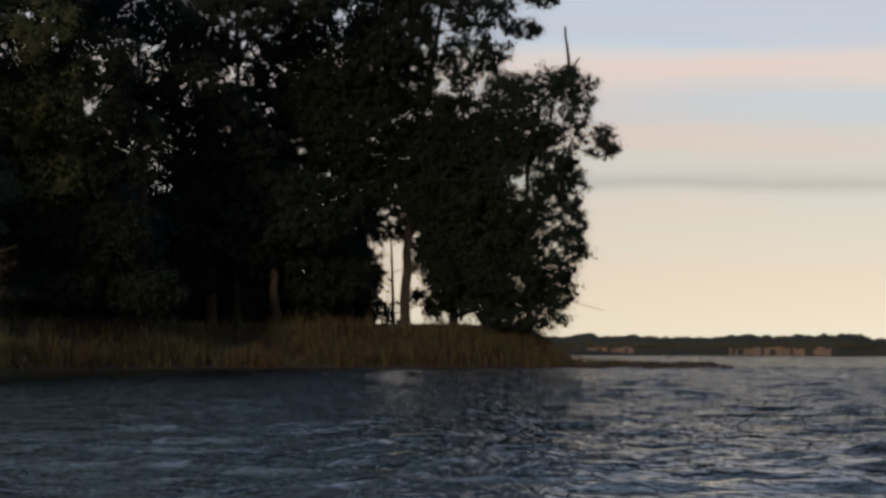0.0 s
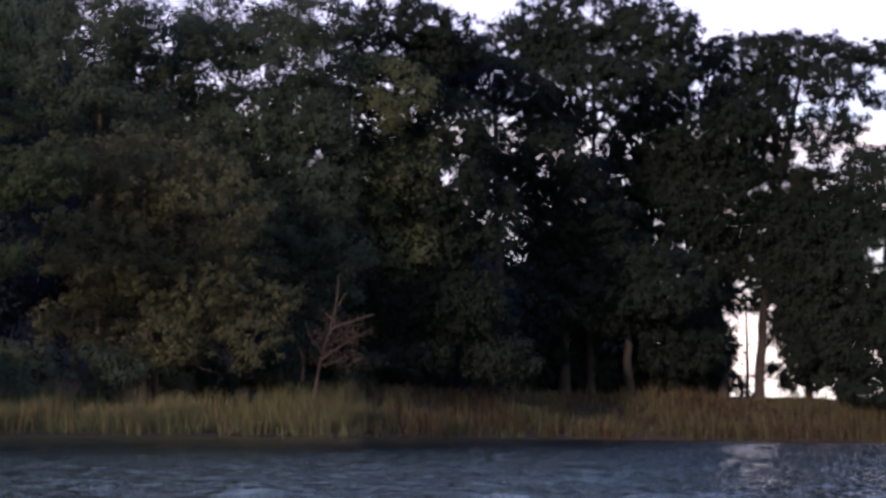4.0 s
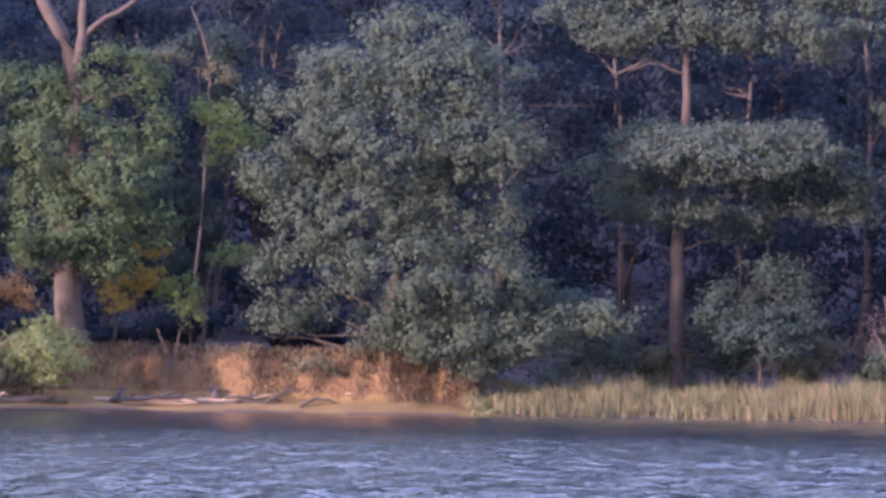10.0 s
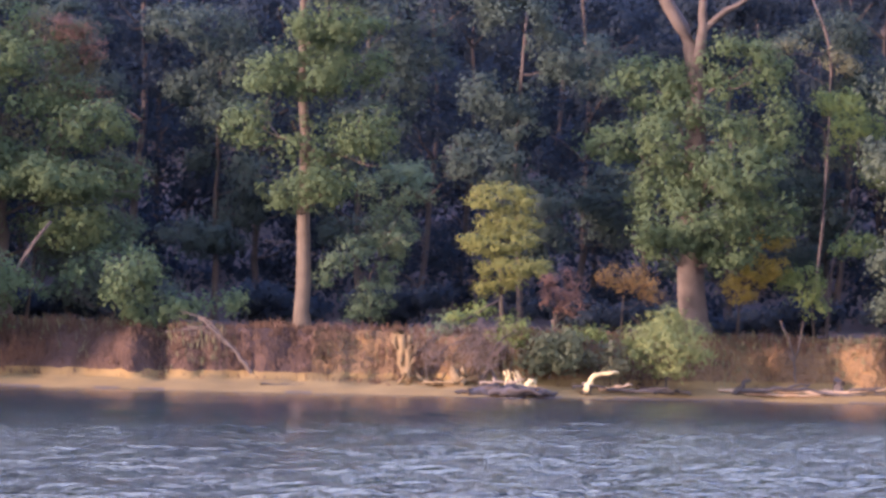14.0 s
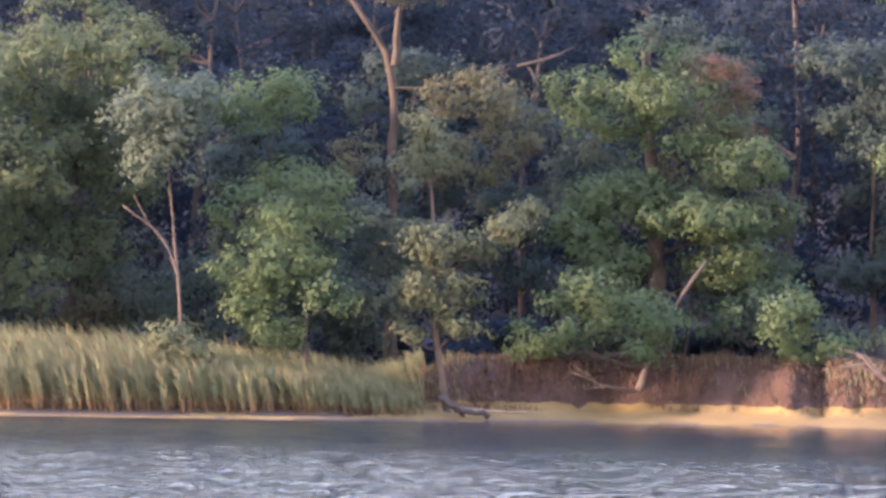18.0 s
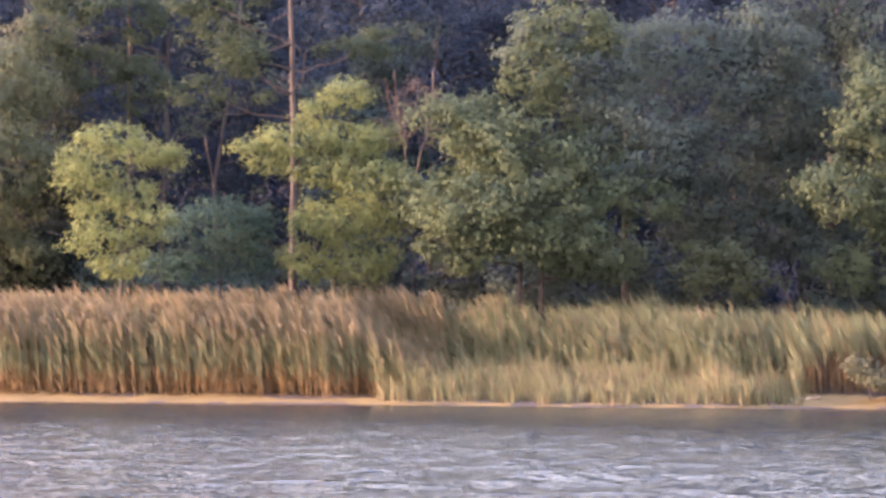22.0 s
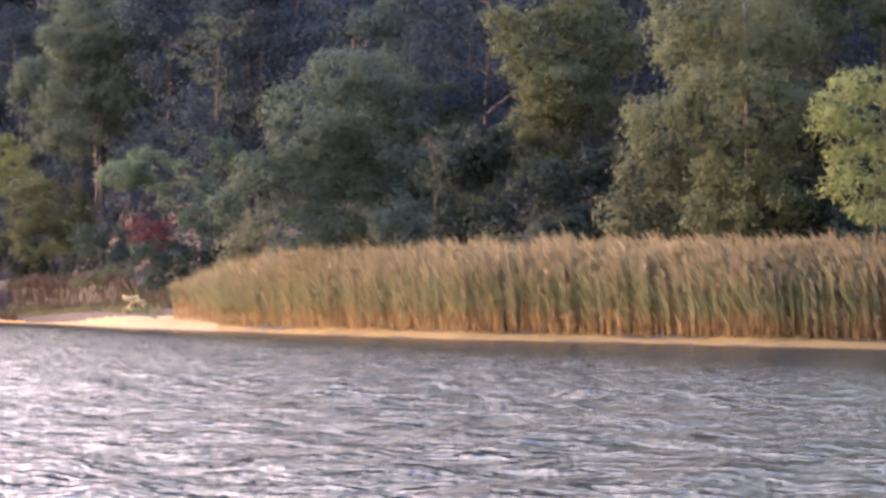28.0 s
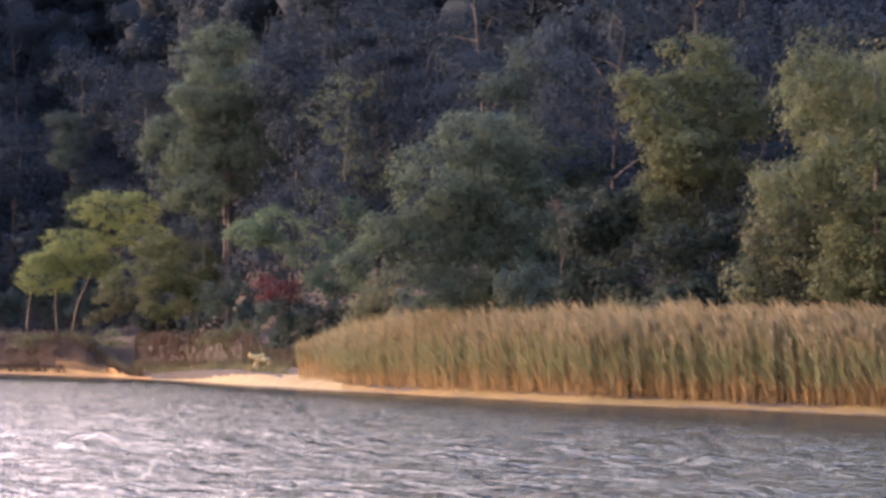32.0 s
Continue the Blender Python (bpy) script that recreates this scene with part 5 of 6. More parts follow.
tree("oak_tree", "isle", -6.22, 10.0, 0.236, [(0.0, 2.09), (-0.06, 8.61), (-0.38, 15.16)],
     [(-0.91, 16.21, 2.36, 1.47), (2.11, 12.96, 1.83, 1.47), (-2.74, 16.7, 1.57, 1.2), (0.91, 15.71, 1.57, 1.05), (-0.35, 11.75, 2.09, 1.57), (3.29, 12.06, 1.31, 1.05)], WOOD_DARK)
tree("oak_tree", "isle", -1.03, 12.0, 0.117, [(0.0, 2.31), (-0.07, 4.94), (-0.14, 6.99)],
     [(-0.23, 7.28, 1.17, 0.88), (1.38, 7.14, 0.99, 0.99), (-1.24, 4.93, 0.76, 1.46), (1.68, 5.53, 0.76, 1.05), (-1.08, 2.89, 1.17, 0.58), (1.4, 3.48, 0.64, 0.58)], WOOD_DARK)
tree("broadleaf_tree", "sparse", -13.57, 13.0, 0.179, [(0.0, 2.32), (-0.09, 7.92), (-0.3, 14.24)],
     [(-2.01, 15.57, 2.47, 1.35), (0.69, 15.6, 2.24, 1.35), (-0.64, 14.0, 2.47, 1.12), (2.05, 14.49, 1.35, 1.12), (-1.97, 13.31, 1.35, 0.9), (-3.12, 14.42, 1.35, 1.12)])
tree("broadleaf_tree", "dark", -10.29, 9.0, 0.184, [(0.0, 2.47), (-0.16, 5.89), (-0.43, 9.78)],
     [(-0.41, 8.17, 1.84, 1.29), (-1.7, 11.14, 1.38, 1.15), (0.81, 9.79, 1.38, 1.38), (-1.42, 6.79, 1.61, 1.15), (0.64, 5.9, 1.61, 1.15), (-1.9, 8.84, 1.15, 0.92), (1.75, 7.29, 1.15, 1.15)])
tree("broadleaf_tree", "dark", -12.98, 15.0, 0.185, [(0.0, 2.39), (-0.2, 8.15), (-0.42, 14.64)],
     [(-4.16, 16.69, 2.54, 1.15), (-1.12, 15.33, 2.31, 1.15), (1.17, 16.29, 1.85, 1.15), (2.71, 13.05, 1.62, 1.38), (-4.09, 12.73, 1.85, 1.15), (3.58, 8.43, 1.38, 1.02), (-1.32, 13.0, 2.54, 0.92), (0.97, 13.96, 1.38, 0.92), (-3.13, 10.88, 2.31, 1.02), (-0.37, 11.27, 2.08, 1.02), (1.94, 10.84, 1.85, 1.11), (4.24, 10.52, 1.62, 1.02), (4.77, 13.76, 1.38, 1.02)])
tree("dead_shrub", "twig", -42.24, 2.7, 0.034, [(0.0, 0.75), (-0.01, 1.26), (-0.11, 1.78)],
     [(-0.37, 1.6, 1.1, 0.69), (-1.22, 1.49, 0.69, 0.69), (0.66, 1.88, 0.86, 0.48), (0.42, 1.27, 0.76, 0.52)], BARK_PALE)
tree("shrub", "yellowgreen", -41.34, 2.8, 0.03, [(0.0, 1.65), (-0.01, 2.25)],
     [(-0.01, 2.25, 0.46, 0.35), (0.21, 1.83, 0.35, 0.25), (-0.41, 1.91, 0.28, 0.18)])
tree("shrub", "fresh", -42.55, 3.6, 0.03, [(0.0, 1.87), (0.06, 2.38)],
     [(0.11, 2.38, 0.38, 0.23), (-0.27, 2.04, 0.35, 0.17)])
tree("shrub", "olive", -40.53, 2.1, 0.03, [(0.0, 0.72), (-0.06, 1.47)],
     [(-0.11, 1.47, 0.46, 0.39), (0.43, 1.13, 0.39, 0.28), (-0.44, 0.97, 0.42, 0.25), (0.59, 1.7, 0.39, 0.21)])
tree("shrub", "yellowgreen", -39.88, 2.7, 0.03, [(0.0, 1.79), (0.03, 2.04)],
     [(0.05, 2.04, 0.43, 0.16), (-0.57, 1.88, 0.32, 0.14), (0.58, 1.94, 0.28, 0.14)])
tree("dead_shrub", "twig", -42.00, 2.1, 0.03, [(0.0, 0.76), (-0.01, 1.88)],
     [(-0.03, 1.88, 0.76, 0.35), (-0.53, 1.43, 0.59, 0.38), (0.5, 1.42, 0.59, 0.41), (0.08, 1.02, 0.69, 0.24)])
tree("dead_shrub", "twig", -43.09, 2.2, 0.03, [(0.0, 0.81), (-0.04, 1.5)],
     [(-0.07, 1.5, 0.38, 0.35), (0.03, 1.07, 0.42, 0.24)])
tree("shrub", "brownolive", -32.49, 2.0, 0.03, [(0.0, 1.18), (-0.01, 1.6)],
     [(-0.01, 1.6, 0.48, 0.26), (-0.55, 1.44, 0.37, 0.18), (0.72, 1.51, 0.33, 0.22)])
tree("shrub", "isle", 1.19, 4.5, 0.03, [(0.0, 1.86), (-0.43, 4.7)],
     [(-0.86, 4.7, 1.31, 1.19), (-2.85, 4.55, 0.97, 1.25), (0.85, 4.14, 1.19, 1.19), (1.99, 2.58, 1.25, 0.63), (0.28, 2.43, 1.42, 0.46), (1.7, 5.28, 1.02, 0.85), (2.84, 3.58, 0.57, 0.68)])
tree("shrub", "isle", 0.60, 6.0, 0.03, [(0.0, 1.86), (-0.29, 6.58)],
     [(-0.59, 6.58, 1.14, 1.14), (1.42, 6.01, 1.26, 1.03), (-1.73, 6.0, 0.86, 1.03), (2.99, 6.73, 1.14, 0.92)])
tree("shrub", "dark", -57.70, 6.5, 0.07, [(0.0, 1.9), (0.1, 4.5)],
     [(0.2, 7.6, 1.0, 0.9), (-0.5, 6.4, 1.1, 0.9), (0.5, 5.2, 1.2, 0.9), (-0.3, 3.8, 1.2, 0.8)])
tree("sapling", "sparse", -85.10, 8.5, 0.05, [(0.0, 1.6), (0.1, 5.0)],
     [(0.0, 6.6, 1.1, 0.9), (-0.5, 5.5, 1.2, 0.8), (0.5, 4.7, 1.3, 0.8), (-0.2, 3.8, 1.3, 0.7)], WOOD_DARK)


# driftwood, roots and stumps along the beach
wood("driftwood_log", "bleached curved driftwood log standing on the sand", DRIFT_WHITE, -39.77, 0.6, [(0.104, 0.052, [(0.0, 0.34), (0.08, 0.66), (0.33, 0.91), (0.95, 1.06)])])
wood("driftwood_stump", "dark wet stump at the foot of the driftwood", WOOD_DARK, -39.79, 0.4, [(0.138, 0.103, [(0.0, -0.17), (0.04, 0.17), (0.04, 0.42)]), (0.052, 0.034, [(-0.4, 0.33), (0.19, 0.39), (0.62, 0.35)])])
wood("driftwood_stump", "small pale broken stump among dark roots", DRIFT_WHITE, -41.08, 0.7, [(0.102, 0.077, [(0.0, 0.19), (0.19, 0.46), (0.33, 0.5)]), (0.051, 0.026, [(-0.12, 0.19), (-0.21, 0.56), (-0.35, 0.76)]), (0.051, 0.026, [(-0.53, 0.18), (-0.51, 0.55), (-0.61, 0.79)])])
wood("root_tangle", "dark tangle of washed-out roots on the sand", WOOD_DARK, -42.14, 0.5, [(0.168, 0.076, [(0.0, 0.04), (0.98, 0.26), (1.64, 0.2), (2.47, -0.17)]), (0.151, 0.076, [(0.33, -0.15), (1.14, 0.13), (1.97, 0.04)]), (0.134, 0.067, [(0.99, -0.19), (1.8, 0.2), (2.46, -0.05)]), (0.151, 0.067, [(-0.16, -0.13), (0.65, 0.14), (1.48, -0.02)]), (0.118, 0.059, [(0.49, -0.08), (1.31, 0.26), (2.13, 0.08)]), (0.067, 0.034, [(-0.49, -0.05), (0.32, 0.18), (0.98, 0.03)]), (0.059, 0.025, [(0.01, -0.21), (-0.65, 0.06), (-0.97, -0.11)])])
wood("driftwood_log", "long dark log lying along the sand", WOOD_DARK, -36.67, 0.8, [(0.081, 0.045, [(0.0, 0.28), (1.61, 0.41), (3.22, 0.23), (4.83, 0.15)]), (0.054, 0.027, [(1.61, 0.41), (1.96, 0.56), (2.32, 0.53)])])
wood("driftwood_log", "long pale log lying along the sand", DRIFT, -37.03, 1.5, [(0.054, 0.036, [(0.0, 0.52), (1.79, 0.53), (3.59, 0.51)]), (0.045, 0.027, [(2.87, 0.53), (4.49, 0.56), (5.74, 0.73)])])
wood("driftwood_log", "pale slanting branch with a dark foot", BARK, -33.55, 0.9, [(0.072, 0.027, [(0.0, 0.04), (0.53, 0.55), (1.06, 0.95)]), (0.045, 0.018, [(0.53, 0.55), (0.98, 0.68), (1.37, 0.78)])])
wood("driftwood_log", "arched dark branch on the sand", WOOD_DARK, -32.79, 0.9, [(0.063, 0.036, [(0.0, 0.2), (0.53, 0.46), (1.0, 0.4), (1.53, 0.08)])])
wood("driftwood_log", "thin pale branch on the sand", DRIFT, -31.85, 1.6, [(0.045, 0.018, [(0.0, 0.8), (0.72, 0.78), (1.39, 0.61)])])
wood("driftwood_log", "short dark log half sunk in the sand", WOOD_DARK, -39.36, 0.9, [(0.061, 0.044, [(0.0, 0.33), (0.77, 0.3), (1.58, 0.25)])])
wood("driftwood_log", "short dark log half sunk in the sand", WOOD_DARK, -38.67, 1.2, [(0.062, 0.044, [(0.0, 0.34), (0.87, 0.34), (1.61, 0.26)])])
wood("driftwood_stump", "dark upright stub on the sand", WOOD_DARK, -36.70, 0.9, [(0.099, 0.054, [(0.0, 0.17), (0.21, 0.4), (0.42, 0.68)])])
wood("driftwood_log", "long thin grey branch along the sand", BARK, -34.68, 1.2, [(0.045, 0.027, [(0.0, 0.47), (1.45, 0.5), (2.35, 0.58)]), (0.036, 0.018, [(0.9, 0.49), (1.35, 0.67)])])
wood("root_wad", "tan broken stump fallen from the bank", ROOT, -42.53, 1.7, [(0.17, 0.1, [(0.25, 0.3), (0.05, 0.6), (-0.08, 0.95)]), (0.11, 0.06, [(0.2, 0.35), (0.3, 0.62), (0.28, 0.85)]), (0.06, 0.03, [(0.0, 0.4), (-0.5, 0.42), (-1.0, 0.3)]), (0.07, 0.04, [(0.1, 0.32), (-0.35, 0.25), (-0.8, 0.22)]), (0.05, 0.02, [(0.2, 0.4), (0.6, 0.5), (0.95, 0.35)])])
wood("root_wad", "pale broken roots under the bank", BARK_PALE, -41.97, 1.8, [(0.102, 0.051, [(0.0, 0.65), (0.25, 1.03), (0.5, 1.1)]), (0.06, 0.026, [(0.51, 0.49), (0.37, 0.83), (0.16, 1.16)]), (0.051, 0.026, [(0.94, 0.41), (1.1, 0.67), (1.05, 0.84)])])
wood("brush_heap", "grey-brown heap of dead brush on the bank", BARK, -43.38, 2.6, [(0.035, 0.017, [(0.0, 1.31), (0.51, 1.83), (1.37, 2.19)]), (0.035, 0.017, [(0.35, 0.97), (1.03, 1.67), (2.06, 2.03)]), (0.035, 0.017, [(0.86, 1.15), (1.37, 1.76), (2.4, 2.2)]), (0.035, 0.017, [(1.39, 0.81), (1.72, 1.5), (1.88, 2.2)]), (0.035, 0.017, [(2.07, 1.17), (1.72, 1.68), (1.02, 2.1)]), (0.026, 0.017, [(0.43, 1.48), (0.77, 2.01), (0.85, 2.27)]), (0.035, 0.017, [(2.24, 1.34), (2.58, 1.78), (3.09, 2.13)]), (0.026, 0.017, [(1.21, 1.32), (1.8, 1.94), (2.74, 2.38)]), (0.043, 0.026, [(1.36, 2.36), (1.88, 2.63), (2.73, 3.16)])])
wood("leaning_pole", "pale dead pole leaning against the bank", BARK_PALE, -46.70, 2.0, [(0.069, 0.043, [(0.0, 0.54), (-0.49, 1.22), (-1.02, 1.76), (-1.72, 2.32)]), (0.035, 0.017, [(-1.02, 1.76), (-1.37, 2.24), (-2.24, 2.48)]), (0.026, 0.017, [(-1.37, 2.07), (-1.88, 1.96), (-2.74, 1.84)]), (0.026, 0.017, [(-0.67, 1.39), (-1.37, 1.86), (-2.06, 2.06)])])
wood("fallen_log", "dark exposed root log at the leaning tree", WOOD_DARK, -56.54, 0.7, [(0.118, 0.085, [(0.0, 0.63), (0.68, 0.4), (1.53, 0.04)]), (0.068, 0.042, [(0.34, 0.63), (0.59, 0.3), (0.8, 0.06)])])
wood("driftwood_log", "thin pale plank at the bank's foot", DRIFT, -55.98, 1.8, [(0.035, 0.026, [(0.0, 0.69), (0.83, 0.59), (1.9, 0.58)])])
wood("driftwood_log", "short pale log at the reeds' edge", DRIFT, -68.54, 1.3, [(0.049, 0.033, [(0.0, 0.5), (0.43, 0.53), (0.9, 0.59)])])
wood("driftwood_log", "pale driftwood with raised limb on the spit", DRIFT_WHITE, -98.04, 5.6, [(0.178, 0.133, [(0.0, 0.96), (0.74, 0.86), (1.6, 0.71)]), (0.163, 0.118, [(1.24, 0.88), (1.11, 1.29), (0.63, 1.51), (0.04, 1.61)]), (0.118, 0.089, [(0.29, 0.97), (0.52, 1.27), (0.75, 1.45)])])
wood("driftwood_log", "dark beached log by the cove", WOOD_DARK, -100.90, 2.5, [(0.157, 0.098, [(0.0, 0.64), (1.55, 0.85), (2.74, 1.04)]), (0.197, 0.118, [(2.13, 0.71), (2.82, 0.97)])])
wood("driftwood_log", "grey log along the cove beach", BARK_PALE, -103.39, 3.0, [(0.103, 0.083, [(0.0, 1.09), (1.61, 1.22), (3.3, 1.32)])])
wood("tree_stump", "sunlit broken stump on the bank top", BARK_PALE, -40.41, 4.0, [(0.116, 0.098, [(0.0, 2.06), (-0.01, 2.42), (0.0, 2.72)])])
wood("bare_sapling", "slim bare forked sapling before the clay bank", BARK_PALE, -35.45, 1.9, [(0.046, 0.027, [(0.0, 0.7), (-0.03, 1.43), (-0.16, 2.16), (-0.5, 2.88)]), (0.037, 0.018, [(-0.04, 1.61), (0.15, 2.35), (0.23, 2.9)]), (0.027, 0.018, [(-0.09, 1.61), (-0.3, 1.97)])])
wood("driftwood_log", "pale weathered log along the waterline", DRIFT, -36.46, 1.0, [(0.072, 0.036, [(0.0, 0.09), (1.62, 0.11), (2.87, 0.17), (4.04, 0.11)]), (0.036, 0.018, [(1.62, 0.11), (2.15, 0.25), (2.69, 0.29)])])
wood("driftwood_log", "thin pale branch stranded high on the sand", DRIFT, -35.46, 1.7, [(0.046, 0.027, [(0.0, 0.55), (1.18, 0.54), (2.99, 0.55), (3.89, 0.68)]), (0.027, 0.018, [(2.99, 0.55), (3.53, 0.8)])])
wood("driftwood_stump", "dark rotten stump end on the sand", WOOD_DARK, -34.56, 1.3, [(0.181, 0.118, [(0.0, 0.26), (-0.04, 0.48), (-0.12, 0.65)])])
wood("driftwood_log", "pale peeled log lying on the sand", DRIFT_WHITE, -36.76, 1.5, [(0.054, 0.036, [(0.0, 0.53), (0.81, 0.58), (1.8, 0.55)])])
wood("driftwood_log", "dark forked branch on the sand", WOOD_DARK, -34.35, 1.2, [(0.054, 0.027, [(0.0, 0.48), (0.9, 0.56), (1.79, 0.45)]), (0.036, 0.018, [(0.63, 0.54), (1.08, 0.33)])])
wood("driftwood_log", "dark wet branch at the water edge", WOOD_DARK, -38.40, 0.9, [(0.062, 0.035, [(0.0, 0.28), (0.62, 0.24), (1.23, 0.2)]), (0.035, 0.018, [(0.62, 0.24), (0.88, 0.37)])])
wood("driftwood_log", "pale branch among the dark roots", DRIFT, -42.00, 0.8, [(0.051, 0.025, [(0.0, 0.39), (0.42, 0.46), (0.84, 0.41), (1.34, 0.55)]), (0.042, 0.025, [(0.09, 0.09), (0.34, 0.33), (0.43, 0.56)])])
wood("root_wad", "tall pale root plate torn from the bank", ROOT, -43.53, 2.0, [(0.1, 0.13, [(0.0, 0.5), (-0.1, 1.2), (-0.2, 1.9)]), (0.1, 0.1, [(0.05, 0.5), (0.08, 1.1), (0.1, 1.75)]), (0.09, 0.08, [(-0.08, 0.6), (-0.28, 1.3), (-0.42, 1.95)]), (0.07, 0.04, [(0.1, 0.7), (0.25, 1.25), (0.33, 1.7)]), (0.06, 0.03, [(-0.02, 0.6), (-0.2, 0.35), (-0.4, 0.12)]), (0.06, 0.03, [(0.05, 0.6), (0.12, 0.3), (0.08, 0.03)]), (0.05, 0.02, [(0.1, 0.6), (0.35, 0.45), (0.6, 0.1)])])
wood("root_wad", "low splintered roots below the bank", ROOT, -43.0, 1.9, [(0.06, 0.03, [(0.0, 0.4), (0.4, 0.52), (0.9, 0.44)]), (0.05, 0.025, [(0.1, 0.42), (-0.3, 0.55), (-0.5, 0.85)]), (0.05, 0.02, [(0.2, 0.4), (0.35, 0.7), (0.6, 0.9)])])
wood("driftwood_stump", "pale broken root ends standing in the sand", DRIFT_WHITE, -41.08, 1.1, [(0.06, 0.034, [(0.0, 0.24), (-0.11, 0.55), (-0.22, 0.78)]), (0.06, 0.034, [(-0.38, 0.33), (-0.45, 0.61), (-0.49, 0.81)]), (0.137, 0.086, [(0.29, 0.25), (0.27, 0.38), (0.2, 0.48)])])
wood("driftwood_log", "dark arched root half in the water", WOOD_DARK, -41.76, 0.7, [(0.084, 0.042, [(0.0, 0.09), (0.5, 0.34), (1.17, 0.29), (2.02, 0.0)]), (0.068, 0.034, [(0.51, 0.0), (1.01, 0.11), (1.69, -0.04)])])
wood("driftwood_log", "pale limb lying past the curved log", DRIFT, -39.50, 1.2, [(0.061, 0.035, [(0.0, 0.35), (0.57, 0.44), (1.01, 0.52)])])
wood("driftwood_log", "thin brown branch on the sand", BARK, -46.55, 1.2, [(0.043, 0.026, [(0.0, 0.05), (0.67, 0.11), (1.38, 0.2)])])

tree("dead_tree", "twig", -76.31, 9.0, 0.05, [(0.0, 3.56), (-0.11, 5.78), (-0.35, 8.38), (-0.57, 9.12), (-0.69, 10.24), (-0.73, 10.89)],
     [(-0.5, 9.68, 0.48, 0.74), (0.52, 9.69, 0.48, 0.74), (-0.03, 8.94, 0.74, 0.74), (-0.87, 8.93, 0.46, 0.55), (0.14, 10.43, 0.37, 0.37)], BARK_WHITE, bare=[(0.037, [(-0.06, 7.08), (0.16, 8.29), (0.47, 8.94), (0.52, 10.06), (0.53, 10.96)]), (0.028, [(-0.57, 9.21), (-0.41, 9.77), (-0.28, 10.43)]), (0.028, [(-0.57, 9.08), (-0.87, 9.68), (-1.01, 10.24)]), (0.028, [(0.47, 8.94), (0.15, 9.59), (-0.04, 10.06)]), (0.028, [(0.5, 9.13), (0.7, 9.78), (0.98, 10.16)])])
tree("dead_tree", "twig", -92.46, 9.0, 0.045, [(0.0, 3.35), (-0.06, 4.03), (-0.26, 4.71), (-0.37, 5.63)],
     [(-0.39, 5.74, 0.23, 0.32), (0.53, 5.19, 0.27, 0.32)], BARK_WHITE, bare=[(0.034, [(0.22, 3.58), (0.62, 4.28), (0.53, 5.42)]), (0.034, [(-0.06, 3.8), (-0.71, 4.48), (-0.83, 4.93)])])
tree("dead_tree", "twig", -91.51, 9.0, 0.04, [(0.0, 3.08), (-0.12, 4.62), (-0.16, 5.61), (-0.15, 7.05), (-0.54, 7.7), (-0.65, 8.03)],
     [(-0.53, 7.59, 0.26, 0.31), (-0.13, 7.27, 0.22, 0.26)], BARK_WHITE, bare=[(0.033, [(-0.13, 5.28), (0.26, 6.39), (1.07, 7.03), (1.49, 5.75)]), (0.033, [(0.26, 6.39), (1.02, 7.29), (1.19, 7.51)])])


# the deep wood behind, rows of tall trees with bare lower trunks
def wood_tree(kind, tall, rng):
    top = new("forest_tree")
    stem = smooth_path([(0, 0, -0.3), (rng.normal(0, 0.2), 0, tall * 0.5), (rng.normal(0, 0.4), rng.normal(0, 0.4), tall * 0.92)], 10, 0.06, rng)
    rad = np.linspace(0.16, 0.05, 10)
    runs, full = [(stem, rad)], []
    for k in range(16):
        z = tall * (0.16 + 0.84 * k / 15 + rng.uniform(-0.05, 0.05))
        spread = 2.6 * (1.15 - 0.5 * abs(z / tall - 0.6))
        a = rng.uniform(0, 6.28)
        c = np.array([math.cos(a), math.sin(a), 0]) * rng.uniform(0.5, 1.0) * spread * (0.5 if z > 0.9 * tall else 1) + np.array([0, 0, z])
        full.append((*c, rng.uniform(1.2, 2.1), rng.uniform(1.2, 2.0), rng.uniform(0.8, 1.4)))
        s0 = stem[int(np.argmin(np.abs(stem[:, 2] - (z - 1.2))))]
        runs.append((smooth_path([s0, (s0 + c) / 2, c], 5, 0.06, rng), np.linspace(0.06, 0.015, 5)))
    v, q = tubes(runs, 6)
    part("trunk", mesh_quads("trunk", v, q, WOOD_DARK, None, True), top)
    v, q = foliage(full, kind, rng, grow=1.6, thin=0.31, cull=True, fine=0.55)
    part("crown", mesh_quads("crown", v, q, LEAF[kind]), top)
    return tagged(top, "tall forest tree, foliage coloured with the deep wood's shade", "tree", "trees of the deep wood")


def build_wood():
    rng = np.random.default_rng(77)
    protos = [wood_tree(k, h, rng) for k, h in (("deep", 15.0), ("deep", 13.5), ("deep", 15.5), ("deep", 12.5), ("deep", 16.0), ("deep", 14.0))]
    count = 0
    for row, (off, gap) in enumerate(((19, 5.0), (27, 5.4), (37, 7.5))):
        az = -112.0 + row
        while az < 2:
            d = float(shore(az)) + off
            jit = rng.normal(0, 1.4)
            big = 1.0 if az < -14 else 0.92
            if az < (-15.8 if row else -3.5):
                x, y, z = spot(az, off + jit + (14 if -112 < az < -95 else 0) - (6 if az > -12 else 0))
                p = protos[count % 6] if count < 6 else protos[int(rng.integers(6))]
                s = rng.uniform(0.82, 1.12) * big * (0.9 if az > -6 else 1.18 if az < -95 else 1)
                m = pose(x, y, z, 0, 0, rng.uniform(-50, 50) - az)
                if count < 6:
                    p.matrix_world = m
                else:
                    copy_thing(p, m @ Matrix.Diagonal((s, s, s, 1)))
                count += 1
            az += math.degrees(gap * rng.uniform(0.8, 1.25) / d)


build_wood()


